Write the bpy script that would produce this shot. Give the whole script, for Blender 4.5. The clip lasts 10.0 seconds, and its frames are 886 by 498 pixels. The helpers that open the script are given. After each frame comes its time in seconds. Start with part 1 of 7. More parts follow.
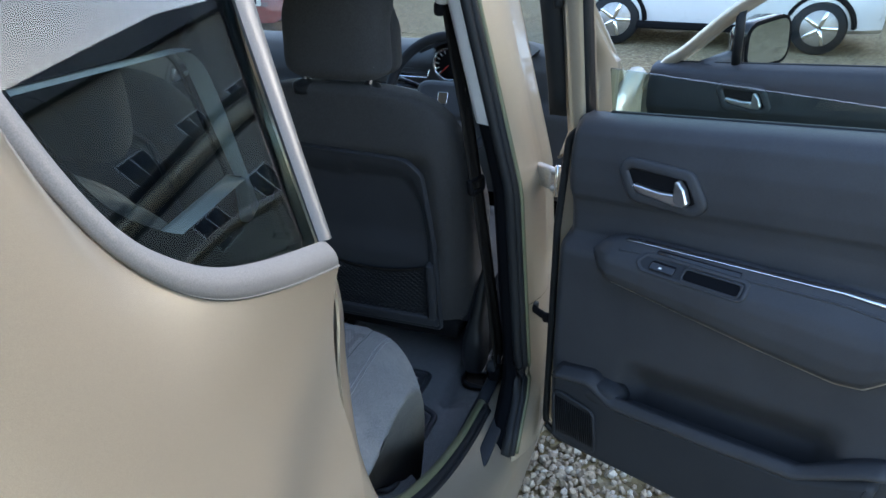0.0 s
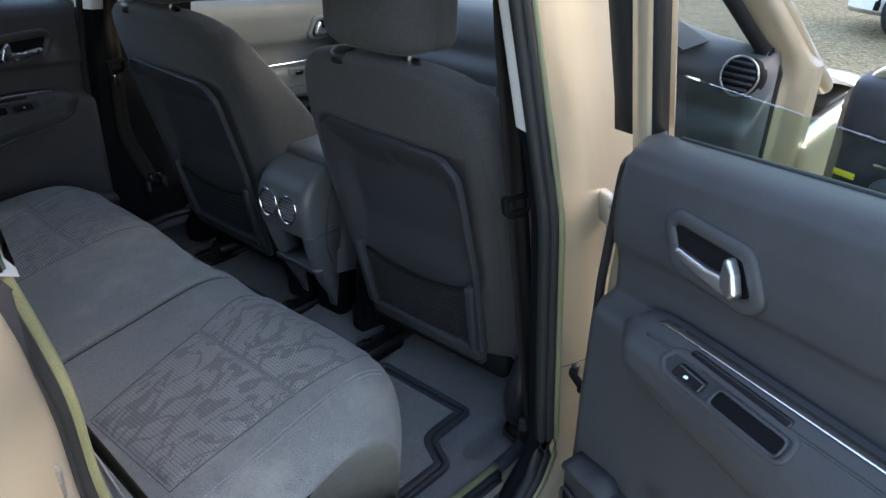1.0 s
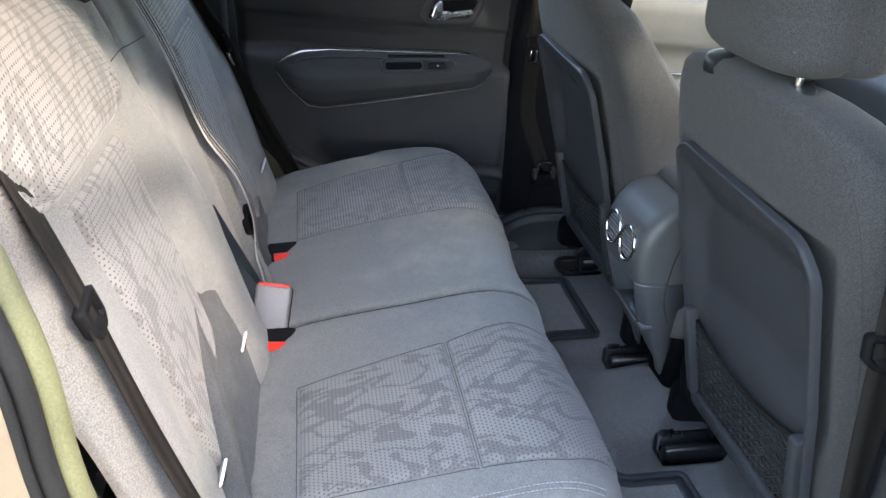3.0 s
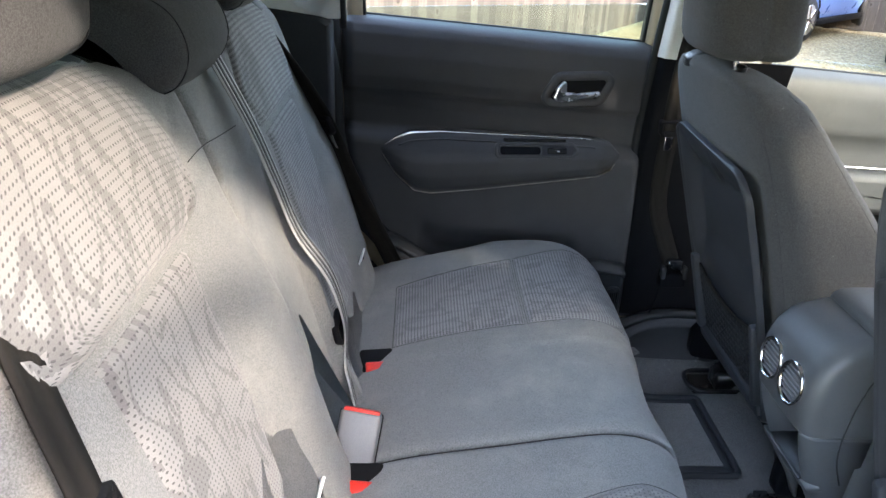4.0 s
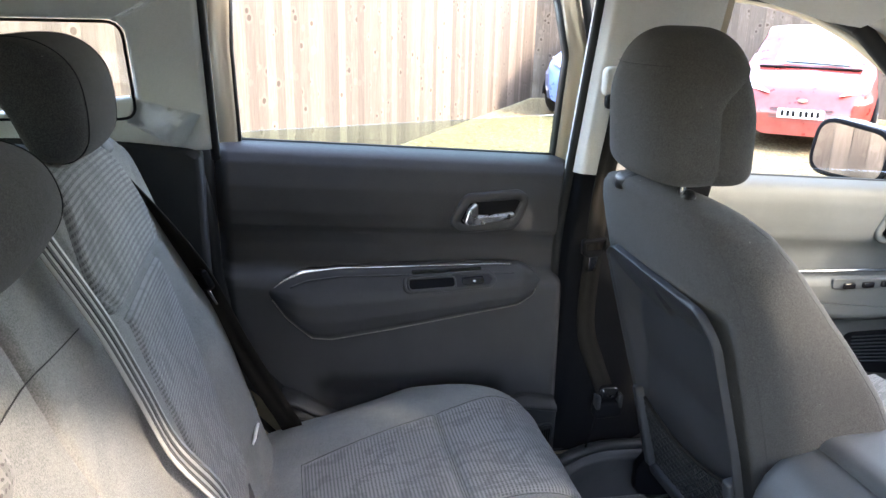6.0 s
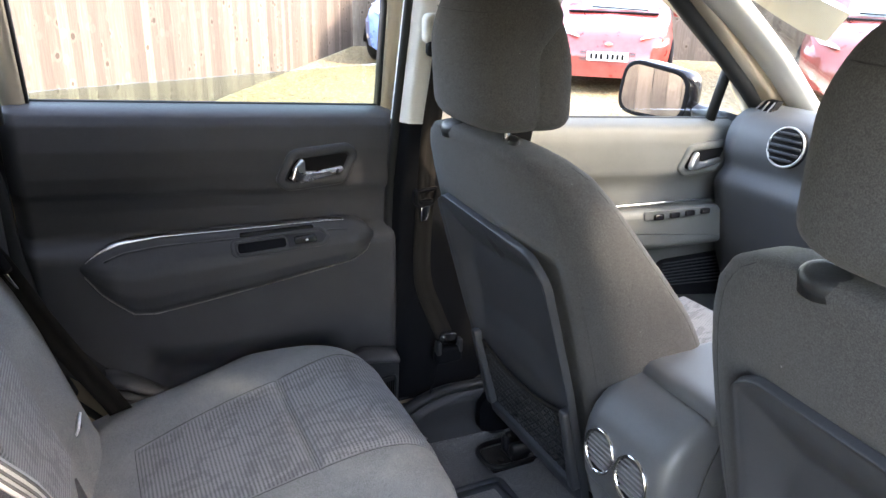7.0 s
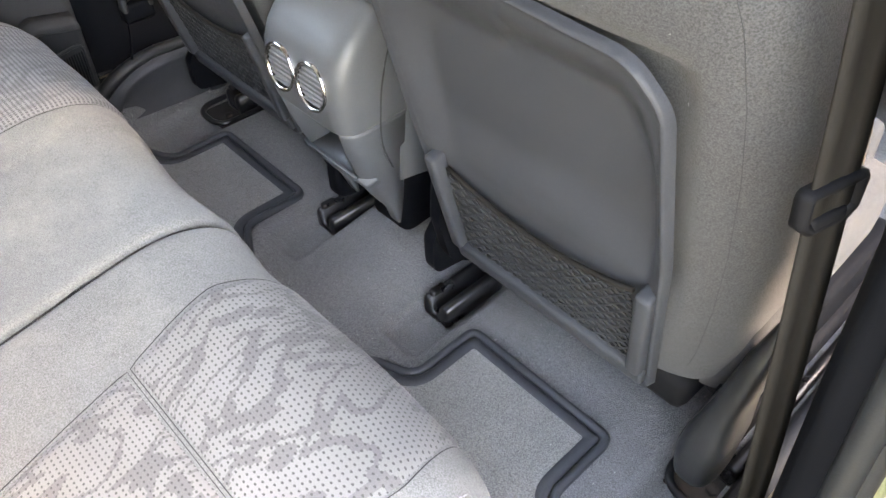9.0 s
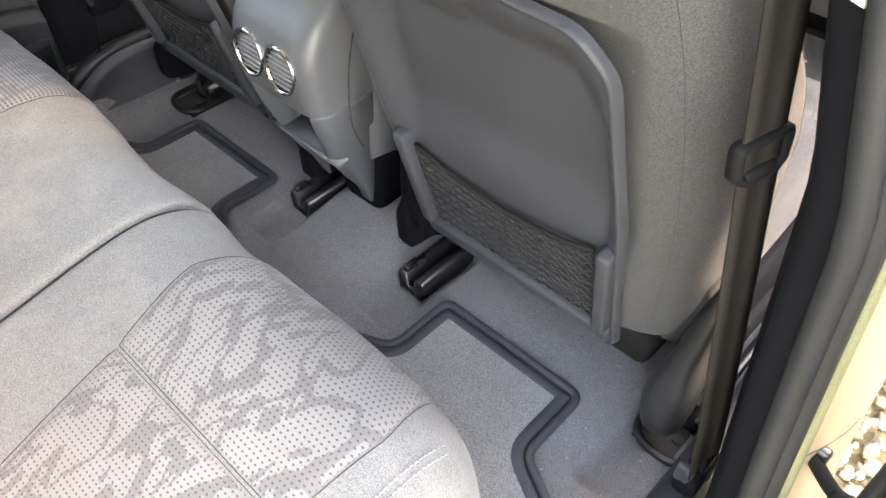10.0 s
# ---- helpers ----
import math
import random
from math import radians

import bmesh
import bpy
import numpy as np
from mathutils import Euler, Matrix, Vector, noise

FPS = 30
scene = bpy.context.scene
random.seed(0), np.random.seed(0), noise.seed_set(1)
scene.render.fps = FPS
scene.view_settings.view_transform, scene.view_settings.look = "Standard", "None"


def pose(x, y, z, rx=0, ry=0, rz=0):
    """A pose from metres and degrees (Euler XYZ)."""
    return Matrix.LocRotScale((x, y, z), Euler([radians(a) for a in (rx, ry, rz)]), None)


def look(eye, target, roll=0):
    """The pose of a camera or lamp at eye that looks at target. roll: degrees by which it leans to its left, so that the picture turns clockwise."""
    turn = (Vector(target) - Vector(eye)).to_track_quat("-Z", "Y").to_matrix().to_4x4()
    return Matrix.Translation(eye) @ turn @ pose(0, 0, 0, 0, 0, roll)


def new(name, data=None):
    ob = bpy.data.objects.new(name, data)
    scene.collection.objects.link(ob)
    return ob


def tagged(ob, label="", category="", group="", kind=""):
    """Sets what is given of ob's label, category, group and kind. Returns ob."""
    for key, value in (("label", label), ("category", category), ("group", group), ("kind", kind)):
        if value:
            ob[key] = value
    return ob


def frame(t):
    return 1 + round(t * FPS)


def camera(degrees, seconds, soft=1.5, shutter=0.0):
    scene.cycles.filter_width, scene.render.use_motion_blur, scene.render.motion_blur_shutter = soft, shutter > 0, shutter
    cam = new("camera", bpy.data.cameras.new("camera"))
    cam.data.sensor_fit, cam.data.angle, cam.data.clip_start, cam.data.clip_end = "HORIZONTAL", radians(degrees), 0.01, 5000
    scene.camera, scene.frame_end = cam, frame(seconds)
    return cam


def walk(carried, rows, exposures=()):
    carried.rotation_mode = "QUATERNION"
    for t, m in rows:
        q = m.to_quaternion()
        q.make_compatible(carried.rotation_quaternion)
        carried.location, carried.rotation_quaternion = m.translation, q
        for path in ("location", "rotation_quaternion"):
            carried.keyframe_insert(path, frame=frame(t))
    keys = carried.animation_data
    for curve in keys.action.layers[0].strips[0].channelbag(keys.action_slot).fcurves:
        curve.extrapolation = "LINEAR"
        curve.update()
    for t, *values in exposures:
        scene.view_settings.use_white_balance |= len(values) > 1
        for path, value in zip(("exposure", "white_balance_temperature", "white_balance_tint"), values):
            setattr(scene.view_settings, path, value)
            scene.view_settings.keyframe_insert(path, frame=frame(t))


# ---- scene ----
cam = camera(61.3, 10.0)
PATH = [
    (0, (1.134, -1.574, 1.556), (0.531, 0.141, 0.723), 0.1),
    (0.5, (1.218, -1.296, 1.537), (0.35, 0.284, 0.67), 1.2),
    (1, (1.343, -1.072, 1.514), (0.218, 0.307, 0.601), 2.1),
    (1.5, (1.348, -0.931, 1.479), (0.001, 0.205, 0.532), 3.2),
    (2, (1.303, -0.838, 1.459), (-0.217, 0.015, 0.478), 3.7),
    (2.5, (1.264, -0.695, 1.437), (-0.381, -0.119, 0.455), 3.8),
    (2.7, (1.253, -0.652, 1.43), (-0.431, -0.179, 0.459), 3.7),
    (3.8, (1.049, -0.65, 1.425), (-0.753, -0.526, 0.566), 2.8),
    (4, (0.994, -0.648, 1.42), (-0.829, -0.566, 0.6), 2.5),
    (4.5, (0.899, -0.651, 1.417), (-0.956, -0.607, 0.671), 1.8),
    (5, (0.828, -0.667, 1.429), (-1.052, -0.594, 0.749), 1.3),
    (5.2, (0.801, -0.68, 1.439), (-1.084, -0.57, 0.782), 1.2),
    (6.3, (0.702, -0.691, 1.453), (-1.122, -0.147, 0.839), 1.5),
    (6.5, (0.698, -0.689, 1.454), (-1.092, -0.061, 0.821), 1.5),
    (7, (0.693, -0.68, 1.45), (-0.987, 0.135, 0.733), 1.7),
    (7.5, (0.7, -0.649, 1.434), (-0.84, 0.293, 0.572), 1.4),
    (8, (0.723, -0.599, 1.415), (-0.649, 0.401, 0.357), 0.7),
    (8.5, (0.758, -0.547, 1.37), (-0.443, 0.459, 0.127), 0.3),
    (9, (0.778, -0.515, 1.329), (-0.25, 0.455, -0.086), -0.2),
    (9.5, (0.789, -0.514, 1.324), (-0.143, 0.434, -0.17), -0.4),
    (10, (0.813, -0.542, 1.348), (-0.149, 0.455, -0.094), -0.6),
]
EXPOSURES = [(0.0, 2.65, 6300, 10), (0.5, 2.55, 6400, 10), (1.0, 3.2, 7200, 13), (1.5, 3.75, 7600, 13), (2.0, 4.0, 7700, 14), (2.5, 4.36, 7650, 14), (4.0, 4.5, 7500, 13),
             (5.2, 4.82, 7600, 14), (6.5, 4.8, 8000, 17), (7.5, 4.88, 8500, 18), (8.0, 5.38, 9000, 18), (8.5, 5.75, 9800, 19), (9.0, 5.78, 10200, 19), (10.0, 5.75, 10800, 20)]
walk(cam, [(t, look(eye, target, roll)) for t, eye, target, roll in PATH], EXPOSURES)

# ---- light and sky ----
SUN_AZ, SUN_EL = 42.5, 28.2      # degrees from +x towards +y, and above the ground
world = bpy.data.worlds.new("sky")
scene.world = world
world.use_nodes = True
wn = world.node_tree
sky = wn.nodes.new("ShaderNodeTexSky")
sky.sky_type = "NISHITA"
sky.sun_disc = False
sky.sun_elevation = radians(SUN_EL)
sky.sun_rotation = radians(90 - SUN_AZ)
sky.dust_density = 1.3
wn.links.new(sky.outputs[0], wn.nodes["Background"].inputs[0])
wn.nodes["Background"].inputs[1].default_value = 0.15
sun = new("sun", bpy.data.lights.new("sun", "SUN"))
sun.data.energy = 0.37
sun.data.angle = radians(4.0)
sun.data.color = (1.0, 0.96, 0.91)
sd = Vector((math.cos(radians(SUN_AZ)) * math.cos(radians(SUN_EL)), math.sin(radians(SUN_AZ)) * math.cos(radians(SUN_EL)), math.sin(radians(SUN_EL))))
sun.matrix_world = look(sd * 30, (0, 0, 0))


# ---- materials ----
def base_mat(name):
    m = bpy.data.materials.new(name)
    m.use_nodes = True
    return m, m.node_tree, m.node_tree.nodes["Principled BSDF"]


def ramp(nt, fac, stops):
    r = nt.nodes.new("ShaderNodeValToRGB")
    while len(r.color_ramp.elements) < len(stops):
        r.color_ramp.elements.new(0.5)
    for e, (p, c) in zip(r.color_ramp.elements, stops):
        e.position, e.color = p, (*c, 1)
    nt.links.new(fac, r.inputs[0])
    return r.outputs[0]


def noise_node(nt, vec, scale, detail=4, rough=0.6, distort=0.0):
    n = nt.nodes.new("ShaderNodeTexNoise")
    n.inputs["Scale"].default_value = scale
    n.inputs["Detail"].default_value = detail
    n.inputs["Roughness"].default_value = rough
    n.inputs["Distortion"].default_value = distort
    if vec is not None:
        nt.links.new(vec, n.inputs["Vector"])
    return n.outputs["Fac"]


def maths(nt, op, a, b=None, c=None):
    n = nt.nodes.new("ShaderNodeMath")
    n.operation = op
    for i, v in enumerate((a, b, c)):
        if v is None:
            continue
        if isinstance(v, (int, float)):
            n.inputs[i].default_value = v
        else:
            nt.links.new(v, n.inputs[i])
    return n.outputs[0]


def mixc(nt, fac, a, b, mode="MIX"):
    n = nt.nodes.new("ShaderNodeMix")
    n.data_type, n.blend_type = "RGBA", mode
    for sock, v in ((n.inputs[0], fac), (n.inputs[6], a), (n.inputs[7], b)):
        if isinstance(v, (int, float)):
            sock.default_value = v
        elif isinstance(v, tuple):
            sock.default_value = (*v, 1)
        else:
            nt.links.new(v, sock)
    return n.outputs[2]


def coords(nt, kind="Object"):
    return nt.nodes.new("ShaderNodeTexCoord").outputs[kind]


def bump(nt, bsdf, height, strength, dist=0.001):
    b = nt.nodes.new("ShaderNodeBump")
    b.inputs["Strength"].default_value = strength
    b.inputs["Distance"].default_value = dist
    nt.links.new(height, b.inputs["Height"])
    nt.links.new(b.outputs[0], bsdf.inputs["Normal"])


def shade(c, k):
    return tuple(min(1.0, v * k) for v in c)


def surf(name, col, rough=0.6, metal=0.0, var=0.2, scale=9.0, grain=700.0, bstr=0.25, bdist=0.0006, coat=0.0, spec=0.5, sheen=0.0):
    """A plain surface with stains at one scale, grain at another and fine relief."""
    m, nt, b = base_mat(name)
    v = coords(nt)
    big = noise_node(nt, v, scale, 5)
    fine = noise_node(nt, v, grain, 2)
    c1 = ramp(nt, big, [(0.3, shade(col, 1 - var)), (0.7, shade(col, 1 + var))])
    c2 = mixc(nt, 0.35, c1, ramp(nt, fine, [(0.35, shade(col, 0.6)), (0.65, shade(col, 1.45))]))
    nt.links.new(c2, b.inputs["Base Color"])
    rr = maths(nt, "MULTIPLY_ADD", big, 0.24, rough - 0.12)
    nt.links.new(rr, b.inputs["Roughness"])
    b.inputs["Metallic"].default_value = metal
    b.inputs["Specular IOR Level"].default_value = spec
    b.inputs["Coat Weight"].default_value = coat
    b.inputs["Coat Roughness"].default_value = 0.06
    b.inputs["Sheen Weight"].default_value = sheen
    b.inputs["Sheen Roughness"].default_value = 0.5
    if bstr:
        bump(nt, b, fine, bstr, bdist)
    return m


def glass_mat(name, col):
    """Thin automotive glass: tints what passes through each face and mirrors more at a slant."""
    m, nt, b = base_mat(name)
    nt.nodes.remove(b)
    tr, gl, mx, fr = (nt.nodes.new("ShaderNode" + k) for k in ("BsdfTransparent", "BsdfGlossy", "MixShader", "LayerWeight"))
    tr.inputs["Color"].default_value = (*col, 1)
    gl.inputs["Roughness"].default_value = 0.0
    fr.inputs["Blend"].default_value = 0.5
    gloss = maths(nt, "MULTIPLY_ADD", maths(nt, "POWER", fr.outputs["Facing"], 5.0), 0.95, 0.04)
    nt.links.new(gloss, mx.inputs[0])
    nt.links.new(tr.outputs[0], mx.inputs[1])
    nt.links.new(gl.outputs[0], mx.inputs[2])
    nt.links.new(mx.outputs[0], nt.nodes["Material Output"].inputs["Surface"])
    return m


def fabric_pattern(name, light, dark, ribbed=False):
    """Woven seat cloth: rows of small dark holes over a pale ground with branching darker veins."""
    m, nt, b = base_mat(name)
    uv = coords(nt, "UV")
    sep = nt.nodes.new("ShaderNodeSeparateXYZ")
    nt.links.new(uv, sep.inputs[0])
    u, v = sep.outputs[0], sep.outputs[1]
    vv = maths(nt, "MULTIPLY", v, 1 / 0.0062)
    row = maths(nt, "FLOOR", vv)
    uu = maths(nt, "ADD", maths(nt, "MULTIPLY", u, 1 / 0.0062), maths(nt, "MULTIPLY", row, 0.0 if ribbed else 0.5))
    fu = maths(nt, "SUBTRACT", maths(nt, "FRACT", uu), 0.5)
    fv = maths(nt, "SUBTRACT", maths(nt, "FRACT", vv), 0.5)
    d2 = maths(nt, "ADD", maths(nt, "MULTIPLY", fu, fu), maths(nt, "MULTIPLY", maths(nt, "MULTIPLY", fv, fv), 1.7))
    hole = maths(nt, "LESS_THAN", d2, 0.058)
    if ribbed:
        fine = maths(nt, "SUBTRACT", maths(nt, "FRACT", maths(nt, "MULTIPLY", u, 1 / 0.0045)), 0.5)
        hole = maths(nt, "MULTIPLY", maths(nt, "LESS_THAN", maths(nt, "ABSOLUTE", fv), 0.25), maths(nt, "LESS_THAN", maths(nt, "ABSOLUTE", fine), 0.38))
    # branching shapes, long down the seat, with stepped edges where they follow the weave
    st = nt.nodes.new("ShaderNodeVectorMath")
    st.operation = "SNAP"
    st.inputs[1].default_value = (0.0031, 0.0031, 1.0)
    nt.links.new(uv, st.inputs[0])
    mp = nt.nodes.new("ShaderNodeMapping")
    mp.inputs["Scale"].default_value = (1.0, 0.40, 1.0)
    mp.inputs["Rotation"].default_value = (0, 0, 0.22)
    nt.links.new(st.outputs[0], mp.inputs[0])
    n1 = noise_node(nt, mp.outputs[0], 19.0, 1.2, 0.5, 1.5)
    n2 = noise_node(nt, mp.outputs[0], 30.0, 1.0, 0.5, 0.9)
    v1 = maths(nt, "LESS_THAN", maths(nt, "ABSOLUTE", maths(nt, "SUBTRACT", n1, 0.49)), 0.040)
    v2 = maths(nt, "GREATER_THAN", n2, 0.65)
    vein = maths(nt, "MAXIMUM", v1, v2)
    tone = noise_node(nt, uv, 6.0, 3)
    ground = ramp(nt, tone, [(0.3, shade(light, 0.8)), (0.7, shade(light, 1.1))])
    c = mixc(nt, maths(nt, "MULTIPLY", vein, 0.55 if ribbed else 0.62), ground, dark)
    c = mixc(nt, maths(nt, "MULTIPLY", hole, 0.80 if ribbed else 0.90), c, (0.018, 0.018, 0.02))
    weave = noise_node(nt, uv, 900.0, 2)
    c = mixc(nt, 0.25, c, ramp(nt, weave, [(0.3, shade(light, 0.5)), (0.7, shade(light, 1.3))]))
    nt.links.new(c, b.inputs["Base Color"])
    b.inputs["Roughness"].default_value = 0.9
    b.inputs["Specular IOR Level"].default_value = 0.2
    b.inputs["Sheen Weight"].default_value = 0.15
    bump(nt, b, maths(nt, "SUBTRACT", weave, hole), 0.35, 0.0008)
    return m


def cloth(name, col, sheen=0.2, dust=0.0):
    """Plain knitted seat cloth with a fine weave and soft marks."""
    m, nt, b = base_mat(name)
    v = coords(nt)
    big = noise_node(nt, v, 5.0, 4)
    mid = noise_node(nt, v, 60.0, 3)
    fine = noise_node(nt, v, 620.0, 3)
    c = ramp(nt, big, [(0.3, shade(col, 0.86)), (0.7, shade(col, 1.14))])
    c = mixc(nt, 0.3, c, ramp(nt, mid, [(0.3, shade(col, 0.8)), (0.7, shade(col, 1.2))]))
    c = mixc(nt, 0.5, c, ramp(nt, fine, [(0.36, shade(col, 0.35)), (0.64, shade(col, 1.65))]))
    if dust:
        worn = maths(nt, "MULTIPLY", noise_node(nt, v, 11.0, 6, 0.7), noise_node(nt, v, 3.0, 2))
        c = mixc(nt, maths(nt, "MULTIPLY", maths(nt, "SMOOTH_MIN", maths(nt, "MULTIPLY", maths(nt, "MAXIMUM", maths(nt, "SUBTRACT", worn, 0.26), 0.0), 5.0), 1.0, 0.2), dust), c, (0.36, 0.345, 0.30))
    lint = noise_node(nt, v, 230.0, 0)
    c = mixc(nt, maths(nt, "MULTIPLY", maths(nt, "GREATER_THAN", lint, 0.90), 0.4), c, (0.35, 0.35, 0.34))
    nt.links.new(c, b.inputs["Base Color"])
    b.inputs["Roughness"].default_value = 0.92
    b.inputs["Specular IOR Level"].default_value = 0.18
    b.inputs["Sheen Weight"].default_value = sheen
    b.inputs["Sheen Roughness"].default_value = 0.6
    bump(nt, b, maths(nt, "MULTIPLY_ADD", mid, 1.5, fine), 0.4, 0.0012)
    return m


def carpet(name, col):
    """Short pile: mottled, with trodden dust, pale lint and dark specks."""
    m, nt, b = base_mat(name)
    v = coords(nt)
    big, mid, fine = noise_node(nt, v, 6.0, 5), noise_node(nt, v, 55.0, 4), noise_node(nt, v, 620.0, 2)
    c = ramp(nt, big, [(0.28, shade(col, 0.58)), (0.5, col), (0.72, shade(col, 1.30))])
    c = mixc(nt, 0.4, c, ramp(nt, mid, [(0.3, shade(col, 0.72)), (0.7, shade(col, 1.3))]))
    c = mixc(nt, 0.6, c, ramp(nt, fine, [(0.34, shade(col, 0.22)), (0.66, shade(col, 1.95))]))
    dust = maths(nt, "GREATER_THAN", maths(nt, "MULTIPLY", noise_node(nt, v, 3.1, 4), noise_node(nt, v, 300.0, 1)), 0.37)
    c = mixc(nt, maths(nt, "MULTIPLY", dust, 0.35), c, (0.34, 0.31, 0.27))
    lint = maths(nt, "GREATER_THAN", noise_node(nt, v, 170.0, 0), 0.83)
    c = mixc(nt, maths(nt, "MULTIPLY", lint, 0.6), c, (0.50, 0.48, 0.45))
    nt.links.new(c, b.inputs["Base Color"])
    b.inputs["Roughness"].default_value = 0.97
    b.inputs["Specular IOR Level"].default_value = 0.1
    b.inputs["Sheen Weight"].default_value = 0.25
    bump(nt, b, maths(nt, "MULTIPLY_ADD", mid, 0.8, fine), 1.0, 0.004)
    return m


def wood_fence(name):
    m, nt, b = base_mat(name)
    v = coords(nt)
    mp = nt.nodes.new("ShaderNodeMapping")
    mp.inputs["Scale"].default_value = (1.0, 1.0, 0.07)
    nt.links.new(v, mp.inputs[0])
    inf = nt.nodes.new("ShaderNodeObjectInfo")
    off = nt.nodes.new("ShaderNodeVectorMath")
    off.operation = "ADD"
    cmb = nt.nodes.new("ShaderNodeCombineXYZ")
    nt.links.new(maths(nt, "MULTIPLY", inf.outputs["Random"], 50.0), cmb.inputs[0])
    nt.links.new(mp.outputs[0], off.inputs[0])
    nt.links.new(cmb.outputs[0], off.inputs[1])
    g = noise_node(nt, off.outputs[0], 55.0, 5, 0.65, 0.8)
    st = noise_node(nt, off.outputs[0], 7.0, 4)
    c = ramp(nt, g, [(0.3, (0.17, 0.125, 0.095)), (0.55, (0.28, 0.225, 0.185)), (0.75, (0.36, 0.315, 0.27))])
    c = mixc(nt, maths(nt, "MULTIPLY", st, 0.55), c, (0.34, 0.31, 0.27))
    vor = nt.nodes.new("ShaderNodeTexVoronoi")
    vor.inputs["Scale"].default_value = 6.5
    sh = nt.nodes.new("ShaderNodeVectorMath")
    sh.operation = "ADD"
    nt.links.new(v, sh.inputs[0])
    nt.links.new(cmb.outputs[0], sh.inputs[1])
    nt.links.new(sh.outputs[0], vor.inputs["Vector"])
    halo = maths(nt, "LESS_THAN", vor.outputs["Distance"], 0.30)
    c = mixc(nt, maths(nt, "MULTIPLY", halo, 0.30), c, (0.46, 0.40, 0.33))
    knot = maths(nt, "LESS_THAN", vor.outputs["Distance"], 0.15)
    c = mixc(nt, maths(nt, "MULTIPLY", knot, 0.85), c, (0.10, 0.065, 0.04))
    tint = maths(nt, "MULTIPLY_ADD", inf.outputs["Random"], 0.20, 0.19)
    c = mixc(nt, 1.0, c, tint, "MULTIPLY")
    nt.links.new(c, b.inputs["Base Color"])
    b.inputs["Roughness"].default_value = 0.85
    bump(nt, b, g, 0.5, 0.003)
    return m


def gravel_mat(name):
    m, nt, b = base_mat(name)
    v = coords(nt)
    vor = nt.nodes.new("ShaderNodeTexVoronoi")
    vor.inputs["Scale"].default_value = 38.0
    nt.links.new(v, vor.inputs["Vector"])
    sepc = nt.nodes.new("ShaderNodeSeparateColor")
    nt.links.new(vor.outputs["Color"], sepc.inputs[0])
    big = noise_node(nt, v, 0.6, 4)
    mid = noise_node(nt, v, 9.0, 4)
    c = ramp(nt, sepc.outputs[0], [(0.0, (0.07, 0.050, 0.024)), (0.35, (0.17, 0.125, 0.058)), (0.7, (0.26, 0.205, 0.10)), (1.0, (0.36, 0.30, 0.19))])
    c = mixc(nt, maths(nt, "MULTIPLY", maths(nt, "GREATER_THAN", mid, 0.56), 0.35), c, (0.20, 0.13, 0.07))
    c = mixc(nt, maths(nt, "MULTIPLY", big, 0.4), c, (0.20, 0.158, 0.08))
    nt.links.new(c, b.inputs["Base Color"])
    b.inputs["Roughness"].default_value = 0.9
    bump(nt, b, maths(nt, "SUBTRACT", 1.0, vor.outputs["Distance"]), 0.9, 0.012)
    return m


def stone_mat(name):
    m, nt, b = base_mat(name)
    g = nt.nodes.new("ShaderNodeNewGeometry")
    c = ramp(nt, g.outputs["Random Per Island"], [(0.0, (0.20, 0.15, 0.10)), (0.4, (0.40, 0.32, 0.22)), (0.75, (0.52, 0.45, 0.34)), (1.0, (0.62, 0.58, 0.50))])
    n = noise_node(nt, coords(nt), 160.0, 4)
    c = mixc(nt, 0.3, c, ramp(nt, n, [(0.3, (0.2, 0.15, 0.1)), (0.7, (0.6, 0.52, 0.42))]))
    nt.links.new(c, b.inputs["Base Color"])
    b.inputs["Roughness"].default_value = 0.85
    bump(nt, b, n, 0.4, 0.002)
    return m


def paint_mat(name, col, flake=0.25, metal=0.55, rough=0.34):
    """Clear-coated car paint with fine flake and a film of dust."""
    m, nt, b = base_mat(name)
    v = coords(nt)
    fl = noise_node(nt, v, 2600.0, 1)
    dust = noise_node(nt, v, 7.0, 5)
    c = mixc(nt, flake, col, ramp(nt, fl, [(0.4, shade(col, 0.55)), (0.65, shade(col, 1.5))]))
    c = mixc(nt, maths(nt, "MULTIPLY", dust, 0.16), c, (0.42, 0.38, 0.32))
    nt.links.new(c, b.inputs["Base Color"])
    b.inputs["Metallic"].default_value = metal
    nt.links.new(maths(nt, "MULTIPLY_ADD", dust, 0.2, rough - 0.1), b.inputs["Roughness"])
    b.inputs["Coat Weight"].default_value = 0.8
    b.inputs["Coat Roughness"].default_value = 0.05
    return m


M_PAINT = paint_mat("beige_metallic_paint", (0.44, 0.372, 0.272))
M_PLASTIC = surf("grained_black_plastic", (0.032, 0.034, 0.038), 0.55, var=0.15, grain=900, bstr=0.35)
M_PLASTIC2 = surf("smooth_dark_plastic", (0.062, 0.067, 0.075), 0.48, var=0.15, grain=1200, bstr=0.2)
M_SHELL = surf("seat_shell_plastic", (0.037, 0.039, 0.044), 0.44, var=0.12, grain=1000, bstr=0.3)
M_RUBBER = surf("black_rubber", (0.016, 0.017, 0.018), 0.5, var=0.2, grain=500)
M_SEAL = surf("olive_seal_edge", (0.115, 0.12, 0.065), 0.5, var=0.2, grain=500)
M_CLOTH = cloth("dark_grey_seat_cloth", (0.047, 0.047, 0.0482), 0.07)
M_CLOTH_REAR = cloth("grey_bench_cloth", (0.146, 0.148, 0.144), 0.12, 0.30)
